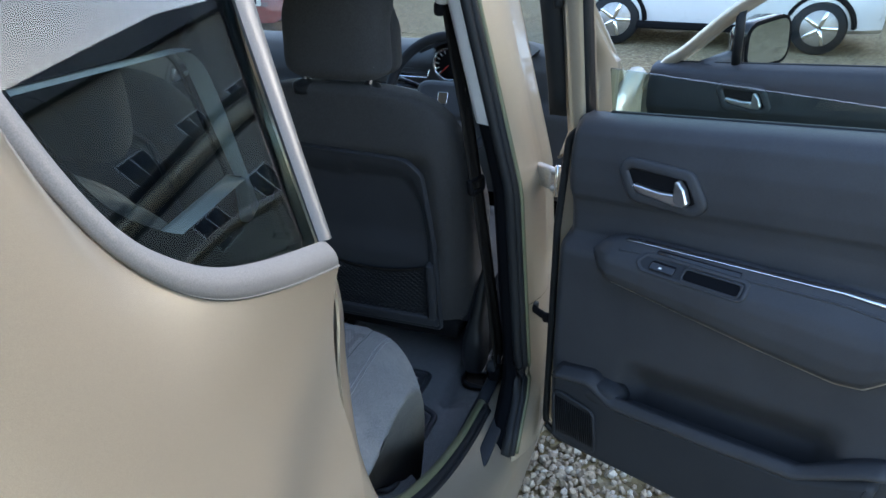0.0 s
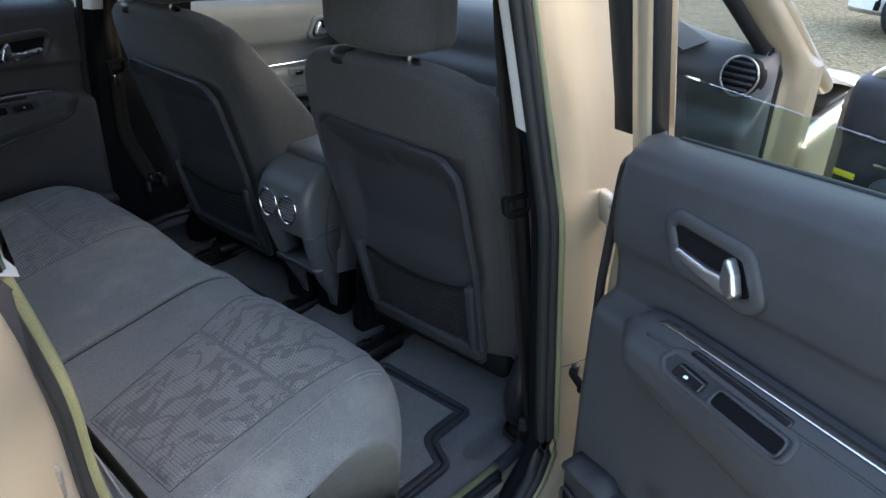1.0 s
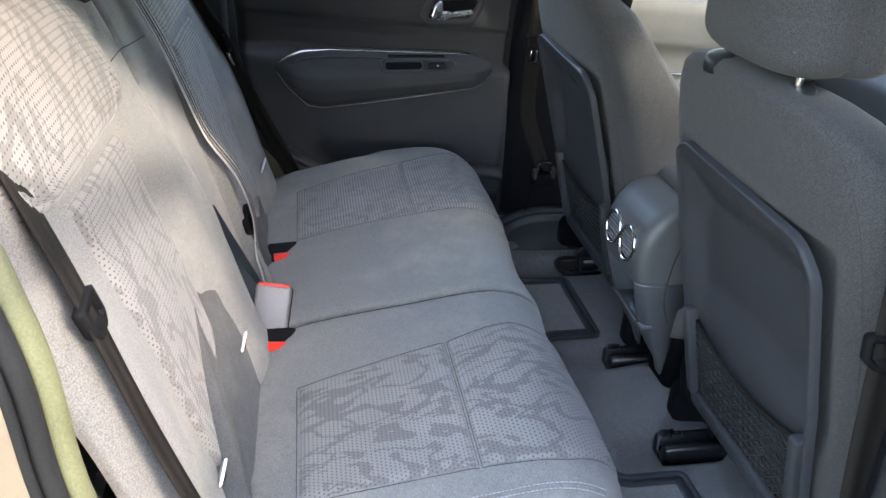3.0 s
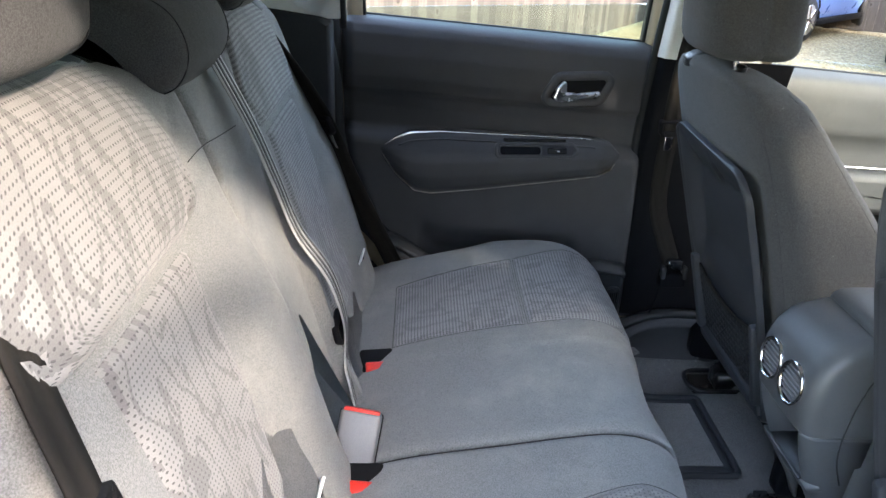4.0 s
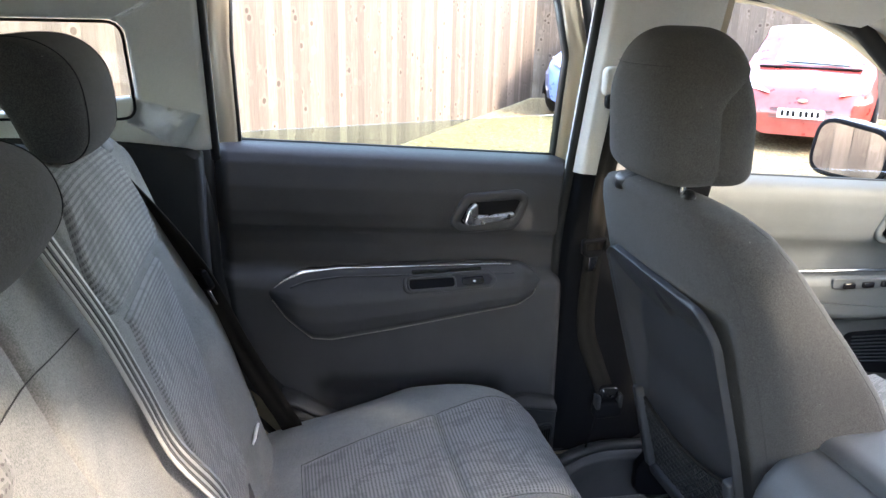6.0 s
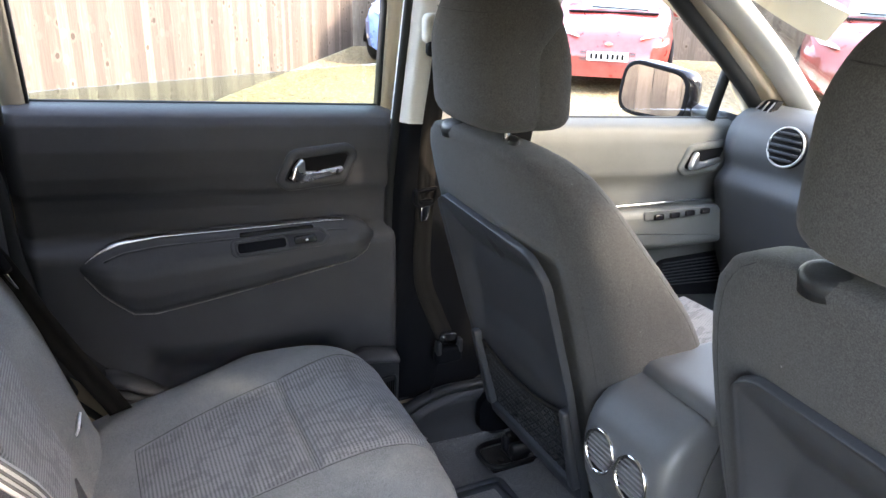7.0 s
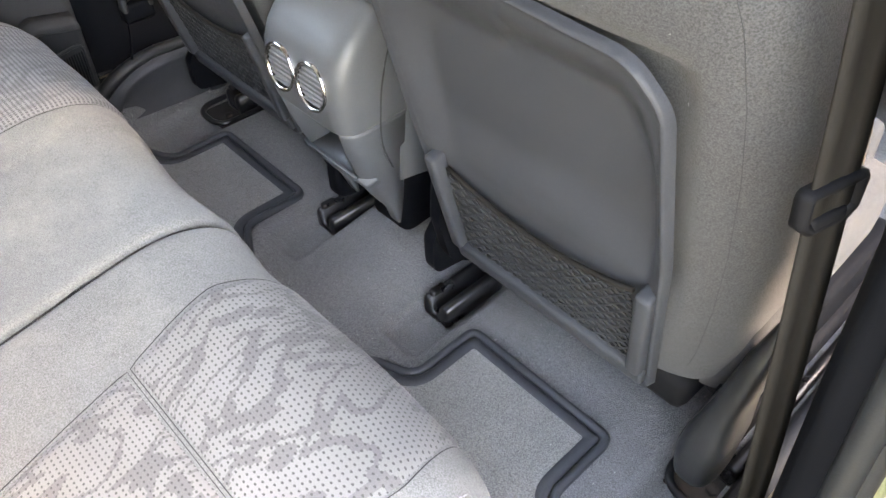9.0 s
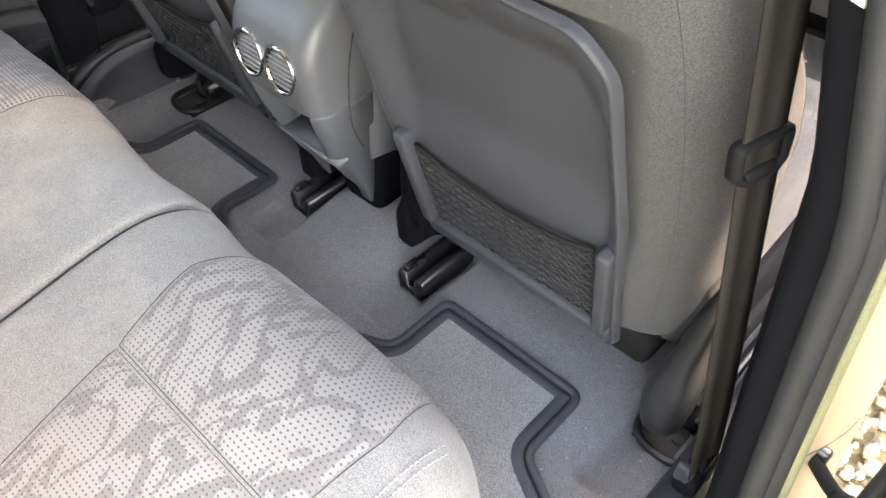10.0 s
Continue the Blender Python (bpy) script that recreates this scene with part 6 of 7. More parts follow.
def cush_pt(x, s, off=0.0):
    (y, z), n = at_len(CUSH, CUSH_L, s)
    n = n if n[1] > 0 or n[0] > 0 else -n
    off2 = off
    dip = 0.007 * math.exp(-((x - 0.08) / 0.007) ** 2)                      # joint between the two cushions
    dip += 0.0025 * math.exp(-((y + 0.43) / 0.007) ** 2) * (0.20 < x < 0.54 or -0.56 < x < -0.22) * (z > 0.6)
    puff = 0.010 * (math.cos((x - 0.37) * 5.2) if x > 0.08 else math.cos((x + 0.38) * 5.0) if x < -0.18 else 0.3) * smooth01((y + 0.8) / 0.2)
    lum = 0.004 * noise.noise((x * 7, y * 7, 1.0))
    q = off2 - dip + puff + lum
    yy, zz = y + n[0] * q, z + n[1] * q
    xo = (x - 0.50) / 0.155 if x > 0 else (-x - 0.53) / 0.165
    e = max(0.0, min(1.0, xo))
    fr = smooth01((yy + 0.62) / 0.30)
    yy += 0.008 * fr - (0.10 * e ** 2.2) * fr - 0.020 * fr * smooth01((x - 0.06) / 0.12)
    zz -= (0.055 if x > 0 else 0.030) * e ** 2.5
    if x < 0:
        zz += 0.016 * math.exp(-((x + 0.58) / 0.08) ** 2) * smooth01((yy + 0.85) / 0.15) * smooth01((z - 0.60) / 0.06)
    # the middle place steps back a little between the two outer ones
    yy -= 0.012 * math.exp(-((x + 0.05) / 0.10) ** 2) * fr
    return (x, yy, zz)


bench = thing("rear_bench", "grey cloth rear bench seat with dotted panels", "car seat", (0, -0.5, 0.40))
BM = []


def badd(*a, **k):
    BM.append(part(*a, **k))
    return BM[-1]


def end_cap(bm):
    """Closes the open sides of a cushion sheet."""
    bmesh.ops.holes_fill(bm, edges=[e for e in bm.edges if e.is_boundary], sides=0)
    bmesh.ops.recalc_face_normals(bm, faces=bm.faces)
    return bm


for x0, x1, nx in ((0.0815, 0.655, 70), (-0.695, 0.0785, 90)):
    badd("cushion", end_cap(grid(lambda u, v, x0=x0, x1=x1: cush_pt(x0 + (x1 - x0) * u, v * CUSH_L), nx, 110)), M_CLOTH_REAR, bench, "plain grey cloth cushion")

for sgn in (1, -1):
    ys = [-0.680, -0.43, -0.31, -0.225]
    lo = [0.268, 0.233, 0.200, 0.215] if sgn > 0 else [-0.482, -0.523, -0.552, -0.545]
    hi = [0.510, 0.512, 0.524, 0.505] if sgn > 0 else [-0.232, -0.252, -0.248, -0.262]
    for ya, yb, gap in ((-0.680, -0.433, 0), (-0.427, -0.2245, 1)):
        s0 = len_at(CUSH, CUSH_L, 0, ya)
        s1 = len_at(CUSH, CUSH_L, 0, yb, 150)

        def pt(u, v, s0=s0, s1=s1, lo=lo, hi=hi):
            s = s0 + (s1 - s0) * v
            (y, z), _n = at_len(CUSH, CUSH_L, s)
            a, b = np.interp(y, ys, lo), np.interp(y, ys, hi)
            e = min(min(u, 1 - u) * (b - a), min(v, 1 - v) * (s1 - s0))
            return cush_pt(a + (b - a) * u, s, -0.001 + 0.0050 * smooth01(e / 0.016))
        badd("seat_panel", grid(pt, 48, 44, uv=lambda u, v, s0=s0, s1=s1, sg=sgn: (0.28 * u + sg, s0 + (s1 - s0) * v)), M_PATTERN if sgn > 0 else M_PATTERN_RIB, bench, "dotted cloth panel with branching pattern")
        rimline = [pt(k / 30, 0.0) for k in range(31)] + [pt(1.0, k / 24) for k in range(1, 25)] + [pt(k / 30, 1.0) for k in range(29, -1, -1)] + [pt(0.0, k / 24) for k in range(23, 0, -1)]
        badd("seam", tube([(x, y, z + 0.0012) for x, y, z in rimline], 0.0006, 6, closed=True), M_SEAM, bench)
# twin rows of stitching along the outer edge of the near cushion
for dx in (0.0, 0.008):
    st = bmesh.new()
    s = len_at(CUSH, CUSH_L, 0, -0.66)
    while s < len_at(CUSH, CUSH_L, 0, -0.26, 150):
        a, b = Vector(cush_pt(0.558 + dx, s, 0.0012)), Vector(cush_pt(0.558 + dx, s + 0.0042, 0.0012))
        t = tube([a, (a + b) / 2 + Vector((0, 0, 0.0006)), b], 0.0009, 4)
        me = bpy.data.meshes.new("t")
        t.to_mesh(me)
        t.free()
        st.from_mesh(me)
        bpy.data.meshes.remove(me)
        s += 0.0062
    o = badd("stitching", st, M_STITCH, bench)
    o["kind"] = "stuff"
badd("joint", tube([cush_pt(0.08, s, -0.003) for s in np.linspace(0.04, CUSH_L * 0.9, 60)], 0.0022, 6), M_SEAM, bench)


def back_pt(x, s, off=0.0):
    (y, z), n = at_len(BACK, BACK_L, s)
    if s < BACK_L * 0.62 and n[0] < 0:
        n = -n
    mid = 0.085
    cxx = 0.385 if x > mid else -0.31 if x < -0.10 else 0.0
    bol = 0.0
    if cxx:
        r = abs(x - cxx)
        bol = 0.022 * smooth01((r - 0.10) / 0.12) * smooth01((1.12 - z) / 0.2) * (s < BACK_L * 0.6)
    dip = 0.010 * math.exp(-((x - mid) / 0.006) ** 2) + 0.006 * math.exp(-((x + 0.12) / 0.006) ** 2) * (z > 1.05)
    seam = 0.0
    if s < BACK_L * 0.6:
        seam = 0.006 * math.exp(-((z - 1.09 - 0.10 * max(0, (abs(x - cxx) - 0.13)) / 0.1) / 0.006) ** 2)
    q = off + bol - dip - seam + 0.004 * noise.noise((x * 6, z * 6, 4.0))
    y, z = y + n[0] * q, z + n[1] * q
    z += (0.030 * math.exp(-((x - 0.385) / 0.17) ** 4) + 0.018 * math.exp(-((x + 0.33) / 0.17) ** 4)) * smooth01((z - 1.05) / 0.18)
    e = max(0.0, (abs(x) - 0.56) / 0.10)
    y -= 0.05 * min(e, 1) ** 2.2
    z -= 0.035 * min(e, 1) ** 2 * smooth01((z - 1.0) / 0.2)
    return (x, y, z)


for x0, x1, nx in ((0.0865, 0.66, 60), (-0.66, 0.0835, 80)):
    badd("backrest", end_cap(grid(lambda u, v, x0=x0, x1=x1: back_pt(x0 + (x1 - x0) * u, v * BACK_L), nx, 120)), M_CLOTH_REAR, bench, "grey cloth rear backrest")
for c, wu, wl in ((0.385, 0.205, 0.115), (-0.31, 0.185, 0.125)):
    su0, su1 = len_at(BACK, BACK_L, 1, 1.095, 110), len_at(BACK, BACK_L, 0, -0.985, 110)
    sl0, sl1 = len_at(BACK, BACK_L, 1, 0.70, 110), len_at(BACK, BACK_L, 1, 1.088, 110)

    def up(u, v, c=c, wu=wu, wl=wl):
        s = su0 + (su1 - su0) * v
        w = wl + (wu - wl) * smooth01(v / 0.14) ** 0.5 - 0.10 * max(0.0, (v - 0.25) / 0.75) ** 1.8
        e = min(min(u, 1 - u) * 2 * w, min(v, 1 - v) * (su1 - su0))
        return back_pt(c + (2 * u - 1) * w, s, -0.002 + 0.008 * smooth01(e / 0.012))

    def low(u, v, c=c, wl=wl):
        s = sl0 + (sl1 - sl0) * v
        w = wl * (0.92 + 0.10 * v)
        e = min(min(u, 1 - u) * 2 * w, min(v, 1 - v) * (sl1 - sl0))
        return back_pt(c + (2 * u - 1) * w, s, -0.002 + 0.0075 * smooth01(e / 0.012))
    badd("backrest_panel", grid(up, 44, 30, uv=lambda u, v, c=c, wu=wu: (c * 7 + 2 * wu * u, 0.17 * v)), M_PATTERN if c > 0 else M_PATTERN_RIB, bench, "dotted cloth shoulder panel")
    badd("backrest_panel", grid(low, 36, 60, uv=lambda u, v, c=c, wl=wl: (c * 5 + 2 * wl * u, 1 + 0.4 * v)), M_PATTERN if c > 0 else M_PATTERN_RIB, bench, "dotted cloth back panel")
badd("joint", tube([back_pt(0.085, s, -0.004) for s in np.linspace(0.06, BACK_L * 0.55, 60)], 0.0025, 6), M_SEAM, bench)


def head_rest(cx, w, prof, pz, label):
    """Hooked rear head restraint on two posts: the profile (y, z) carried across, its ends rounded."""
    prof = [tuple(q) for q in catmull([(a, b) for a, b in prof], 64, True)]
    rings = []
    for t, ins in ((-1, 0.019), (-0.985, 0.013), (-0.95, 0.008), (-0.89, 0.004), (-0.80, 0.001), (-0.68, 0), (-0.3, 0), (0, 0), (0.3, 0), (0.68, 0), (0.80, 0.001), (0.89, 0.004), (0.95, 0.008), (0.985, 0.013), (1, 0.019)):
        rings.append([(cx + t * w, a - 0.014 * t * t, b) for a, b in (inset_poly(prof, ins) if ins > 0 else prof)])
    badd("head_restraint", loft(rings), M_CLOTH, bench, label)
    for sx in (-1, 1):
        BM.append(part("seam", tube([(cx + sx * w * 0.74, a - 0.014 * 0.55, b) for a, b in inset_poly(prof, -0.0002)], 0.0008, 6, closed=True), M_SEAM, bench))
        BM.append(part("post", cyl((cx + sx * 0.065, -1.005, 1.20), (cx + sx * 0.065, -1.043, pz), 0.006, 12), M_CHROME, bench, "chrome post"))
        BM.append(part("guide", box((cx + sx * 0.065, -1.005, 1.252), (0.036, 0.028, 0.016), 0.005, 2), M_PLASTIC2, bench))


HIGH = [(-0.950, 1.268), (-0.925, 1.272), (-0.908, 1.30), (-0.912, 1.365), (-0.940, 1.402), (-0.99, 1.414), (-1.085, 1.400), (-1.103, 1.375), (-1.085, 1.357), (-1.03, 1.358), (-0.995, 1.335), (-0.972, 1.285)]
LOW = [(-0.945, 1.214), (-0.915, 1.226), (-0.900, 1.262), (-0.915, 1.304), (-0.955, 1.326), (-1.02, 1.330), (-1.085, 1.318), (-1.10, 1.290), (-1.04, 1.272), (-0.995, 1.262), (-0.965, 1.232)]
head_rest(-0.325, 0.11, HIGH, 1.37, "raised rear head restraint")
head_rest(0.025, 0.13, LOW, 1.30, "lowered rear head restraint")
head_rest(0.435, 0.115, [(a, b + 0.032) for a, b in HIGH], 1.40, "raised rear head restraint")
# seam across the middle of the backrest
badd("seam", tube(catmull([back_pt(x, len_at(BACK, BACK_L, 1, z, 110), 0.002) for x, z in ((0.17, 1.150), (0.10, 1.147), (0.03, 1.143), (-0.045, 1.137))], 20), 0.0007, 6), M_SEAM, bench)
# release tab and child-seat anchor labels
badd("release_tab", box((-0.47, -0.955, 1.248), (0.05, 0.02, 0.03), 0.006, 2, Matrix.Rotation(radians(40), 3, "X")), M_PLASTIC2, bench)
for x, z in ((0.225, 0.715), (0.50, 0.715), (-0.49, 0.72)):
    p = back_pt(x, len_at(BACK, BACK_L, 1, z, 110), 0.006)
    badd("anchor_label", box(p, (0.034, 0.004, 0.022), 0.001, 1, Matrix.Rotation(radians(-20), 3, "X") @ Matrix.Rotation(radians(25), 3, "Y")), M_LABEL, bench, "small white anchor label")
    BM.append(part("label_bar", box((p[0], p[1] + 0.003, p[2]), (0.012, 0.003, 0.010), 0.001), M_BLACK, bench))
for o in BM:
    o.matrix_parent_inverse = Matrix.Translation(-bench.location)


# ---- belts ----
def upright_buckle():
    """The pair by the middle place: a grey shell leaning on the backrest, a red one at its foot."""
    c = Vector((0.070, -0.726, 0.676))
    root = thing("belt_buckle", "grey belt buckle with red top leaning on the bench", "seat belt buckle", c, "rear buckles")
    R = Matrix.Rotation(radians(-30), 3, "Y") @ Matrix.Rotation(radians(-9), 3, "X")
    part("housing", box((0, 0, 0), (0.022, 0.064, 0.098), 0.006, 3, R), M_SILVER, root, "silver-grey plastic shell")
    part("rear_shell", box(R @ Vector((-0.010, 0, -0.002)), (0.014, 0.068, 0.100), 0.006, 3, R), M_BLACK, root)
    part("button", box(R @ Vector((0.001, 0, 0.0490)), (0.018, 0.056, 0.006), 0.002, 2, R), M_RED, root, "red release button")
    part("stalk", box(R @ Vector((-0.004, 0, -0.052)), (0.012, 0.03, 0.05), 0.004, 2, R), M_BLACK, root)


def tucked_buckle(x, y, z, turn, label):
    """Only the button end looks out of the gap between cushion and backrest."""
    root = thing("belt_buckle", label, "seat belt buckle", (x, y, z), "rear buckles")
    R = Matrix.Rotation(radians(turn), 3, "Z") @ Matrix.Rotation(radians(18), 3, "Y")
    part("housing", box(R @ Vector((0, 0, -0.006)), (0.056, 0.066, 0.034), 0.008, 3, R), M_BLACK, root)
    part("button", box(R @ Vector((0.018, 0, 0.008)), (0.020, 0.048, 0.012), 0.003, 2, R), M_RED, root, "red release button")
    part("rim", box(R @ Vector((0.0285, 0, 0.000)), (0.003, 0.046, 0.006), 0.001, 1, R), M_RED, root)


upright_buckle()
tucked_buckle(0.112, -0.716, 0.640, -6, "red belt buckle button in the gap of the bench")
tucked_buckle(-0.205, -0.708, 0.643, 8, "red belt buckle button in the gap of the bench")


def seat_belt(label, line, across, width, mat, tongue=None, tdir=None, stripes=False, foot=None):
    root = thing("seat_belt", label, "seat belt", line[0], "seat belts")
    turn = [Vector(across).lerp(Vector(foot or across), min(1.0, i / 20)) for i in range(40)]
    made = [part("webbing", ribbon(catmull(line, 40), width, 0.0022, turn), mat, root)]
    if stripes:
        ac = Vector(across).normalized()
        for k in (-0.30, 0.0, 0.30):
            made.append(part("stripe", ribbon([Vector(p) + ac * (k * width) + Vector((0, 0.0013, 0.0004)) for p in catmull(line, 40)], 0.005, 0.0016, across), M_BELT_LINE, root))
    if tongue:
        t = Vector(tdir).normalized()
        a = Vector(across).normalized()
        n = t.cross(a)
        rot = Matrix((a, n, t)).transposed()
        T0 = Vector(tongue)
        lie = lambda p, q, h: T0 + a * p + t * q + n * h
        made.append(part("tongue", join(frame_ring(round_poly([(-0.032, -0.018), (0.032, -0.018), (0.030, 0.014), (0.018, 0.024), (-0.018, 0.024), (-0.030, 0.014)], 0.008, 4), lambda p, q, h: lie(p, q, h - 0.006), 0.009, 0.012, 0.003), box(lie(0, 0.016, 0), (0.036, 0.011, 0.014), 0.004, 3, rot)), M_BLACK, root, "black tongue grip"))
        made.append(part("blade", join(box(Vector(tongue) + t * 0.040, (0.022, 0.003, 0.036), 0.0012, 1, rot)), M_CHROME, root, "steel tongue"))
    for o in made:
        o.matrix_parent_inverse = Matrix.Translation(-root.location)
    return root


# middle belt, down the backrest
bl = [back_pt(-0.042 - 0.19 * (1.225 - z), len_at(BACK, BACK_L, 1, z, 110), 0.019) for z in (1.225, 1.13, 1.04, 0.95, 0.86, 0.77)]
seat_belt("grey middle seat belt hanging down the backrest", bl + [(-0.120, -0.758, 0.71), (-0.10, -0.748, 0.67), (-0.10, -0.74, 0.63)], (1, 0, -0.1), 0.046, M_BELT_GREY, (-0.127, -0.772, 0.765), (0.15, 0.25, -1), stripes=True)
# far outer belt
seat_belt("black outer seat belt beside the closed door", [(-0.44, -0.985, 1.275), (-0.495, -0.925, 1.18), (-0.552, -0.845, 1.03), (-0.578, -0.79, 0.88), (-0.605, -0.735, 0.75), (-0.64, -0.69, 0.635), (-0.65, -0.69, 0.58)], (0.85, 0.5, 0.1), 0.046, M_BELT, (-0.556, -0.838, 1.005), (-0.15, 0.4, -1), foot=(0.35, 0.85, 0.3))
# near outer belt
seat_belt("black outer seat belt at the open door side", [(0.44, -0.985, 1.262), (0.54, -0.93, 1.19), (0.60, -0.86, 1.05), (0.625, -0.815, 0.92), (0.635, -0.775, 0.80), (0.64, -0.735, 0.68), (0.645, -0.71, 0.60)], (1.0, 0.13, 0.1), 0.046, M_BELT, (0.600, -0.855, 1.03), (-0.1, 0.25, -1))
# front belts on the pillars
for sx in (1, -1):
    seat_belt("brown-black front seat belt on the door pillar", ([(0.605, -0.045, 1.38)] if sx > 0 else [(-0.612, -0.058, 1.315)]) + [(sx * 0.632, -0.055, 1.25), (sx * 0.660, -0.060, 1.12), (sx * 0.682, -0.058, 0.98), (sx * 0.708, -0.050, 0.80)] + ([(0.728, -0.030, 0.62), (0.736, -0.01, 0.50), (0.738, 0.0, 0.43)] if sx > 0 else [(-0.708, -0.018, 0.70), (-0.704, 0.008, 0.635), (-0.702, 0.012, 0.60)]), (0.25 * sx, 1, 0.0), 0.046, M_BELT, (sx * 0.680, -0.058, 0.990), (sx * 0.1, 0.03, -1))
    an = thing("belt_guide", "pale belt guide loop on the pillar", "belt guide", (0.600, -0.035, 1.40) if sx > 0 else (-0.608, -0.060, 1.335), "belt guides")
    part("cover", box((0, 0, 0), (0.03, 0.085, 0.055), 0.012, 3), M_TRIM_LIGHT, an)
    part("slot", box((sx * -0.006, 0, -0.035), (0.024, 0.075, 0.03), 0.008, 2), M_BLACK, an)
    rt = thing("belt_retractor", "black belt anchor at the foot of the pillar", "belt anchor", (sx * 0.700, 0.015, 0.590) if sx < 0 else (0.728, 0.0, 0.475), "belt anchors")
    part("body", box((0, 0, 0), (0.032, 0.066, 0.040), 0.008, 3), M_PILLAR, rt)
    part("cover", box((0, 0, 0.040), (0.026, 0.046, 0.034), 0.010, 3), M_GLOSS, rt, "shiny webbing loop")
    for dy in (-0.027, 0.027):
        part("lug", box((-sx * 0.006, dy, 0.022), (0.022, 0.012, 0.034), 0.004, 2), M_PLASTIC, rt)


# ---- floor mats ----
def floor_mat(cx, sgn, label):
    root = thing("floor_mat", label, "floor mat", (cx, -0.05, 0.385), "floor mats")
    w = 0.142
    corners = [(-w, 0.045), (w, 0.045), (w, -0.085), (w + 0.075, -0.125), (w + 0.07, -0.42), (-w - 0.07, -0.42), (-w - 0.075, -0.115), (-w, -0.085)]
    radii = [0.025, 0.025, 0.03, 0.035, 0.03, 0.03, 0.035, 0.03]

    def outline(d):
        """The mat's outline drawn in by d, its corners mitred and rounded again."""
        out, rr, m = [], [], len(corners)
        for k in range(m):
            a, b, c = [Vector(corners[(k + q) % m]) for q in (-1, 0, 1)]
            e, f = (b - a).normalized(), (c - b).normalized()
            n0, n1 = Vector((e.y, -e.x)), Vector((f.y, -f.x))
            mid = (n0 + n1).normalized()
            out.append(tuple(b + mid * (d / max(0.35, mid.dot(n0)))))
            rr.append(max(0.005, radii[k] + (d if e.x * f.y - e.y * f.x > 0 else -d)))
        return round_poly(out, rr, 6)

    def rim(d0, d1, h):
        rings = [[pl(a, b, z) for a, b in outline(d)] for d, z in ((d0, 0), (d0, h * 0.6), (d0 + 0.0025, h), (d1 - 0.0025, h), (d1, h * 0.6), (d1, 0))]
        return loft(rings, caps=False)
    pl = lambda a, b, h: (a, b + 0.05, h)
    part("carpet", prism(outline(0.030), pl, 0.006), M_MAT, root, "grey carpet pile")
    part("edging", rim(0.0, 0.013, 0.0098), M_EDGE, root, "raised black rubber rim")
    part("edge_band", rim(0.0148, 0.034, 0.0075), M_EDGE, root, "flat rubber band inside the rim")



floor_mat(0.398, 1, "grey carpet mat with black rubber edging on the floor")
floor_mat(-0.334, -1, "grey carpet mat with black rubber edging on the floor")


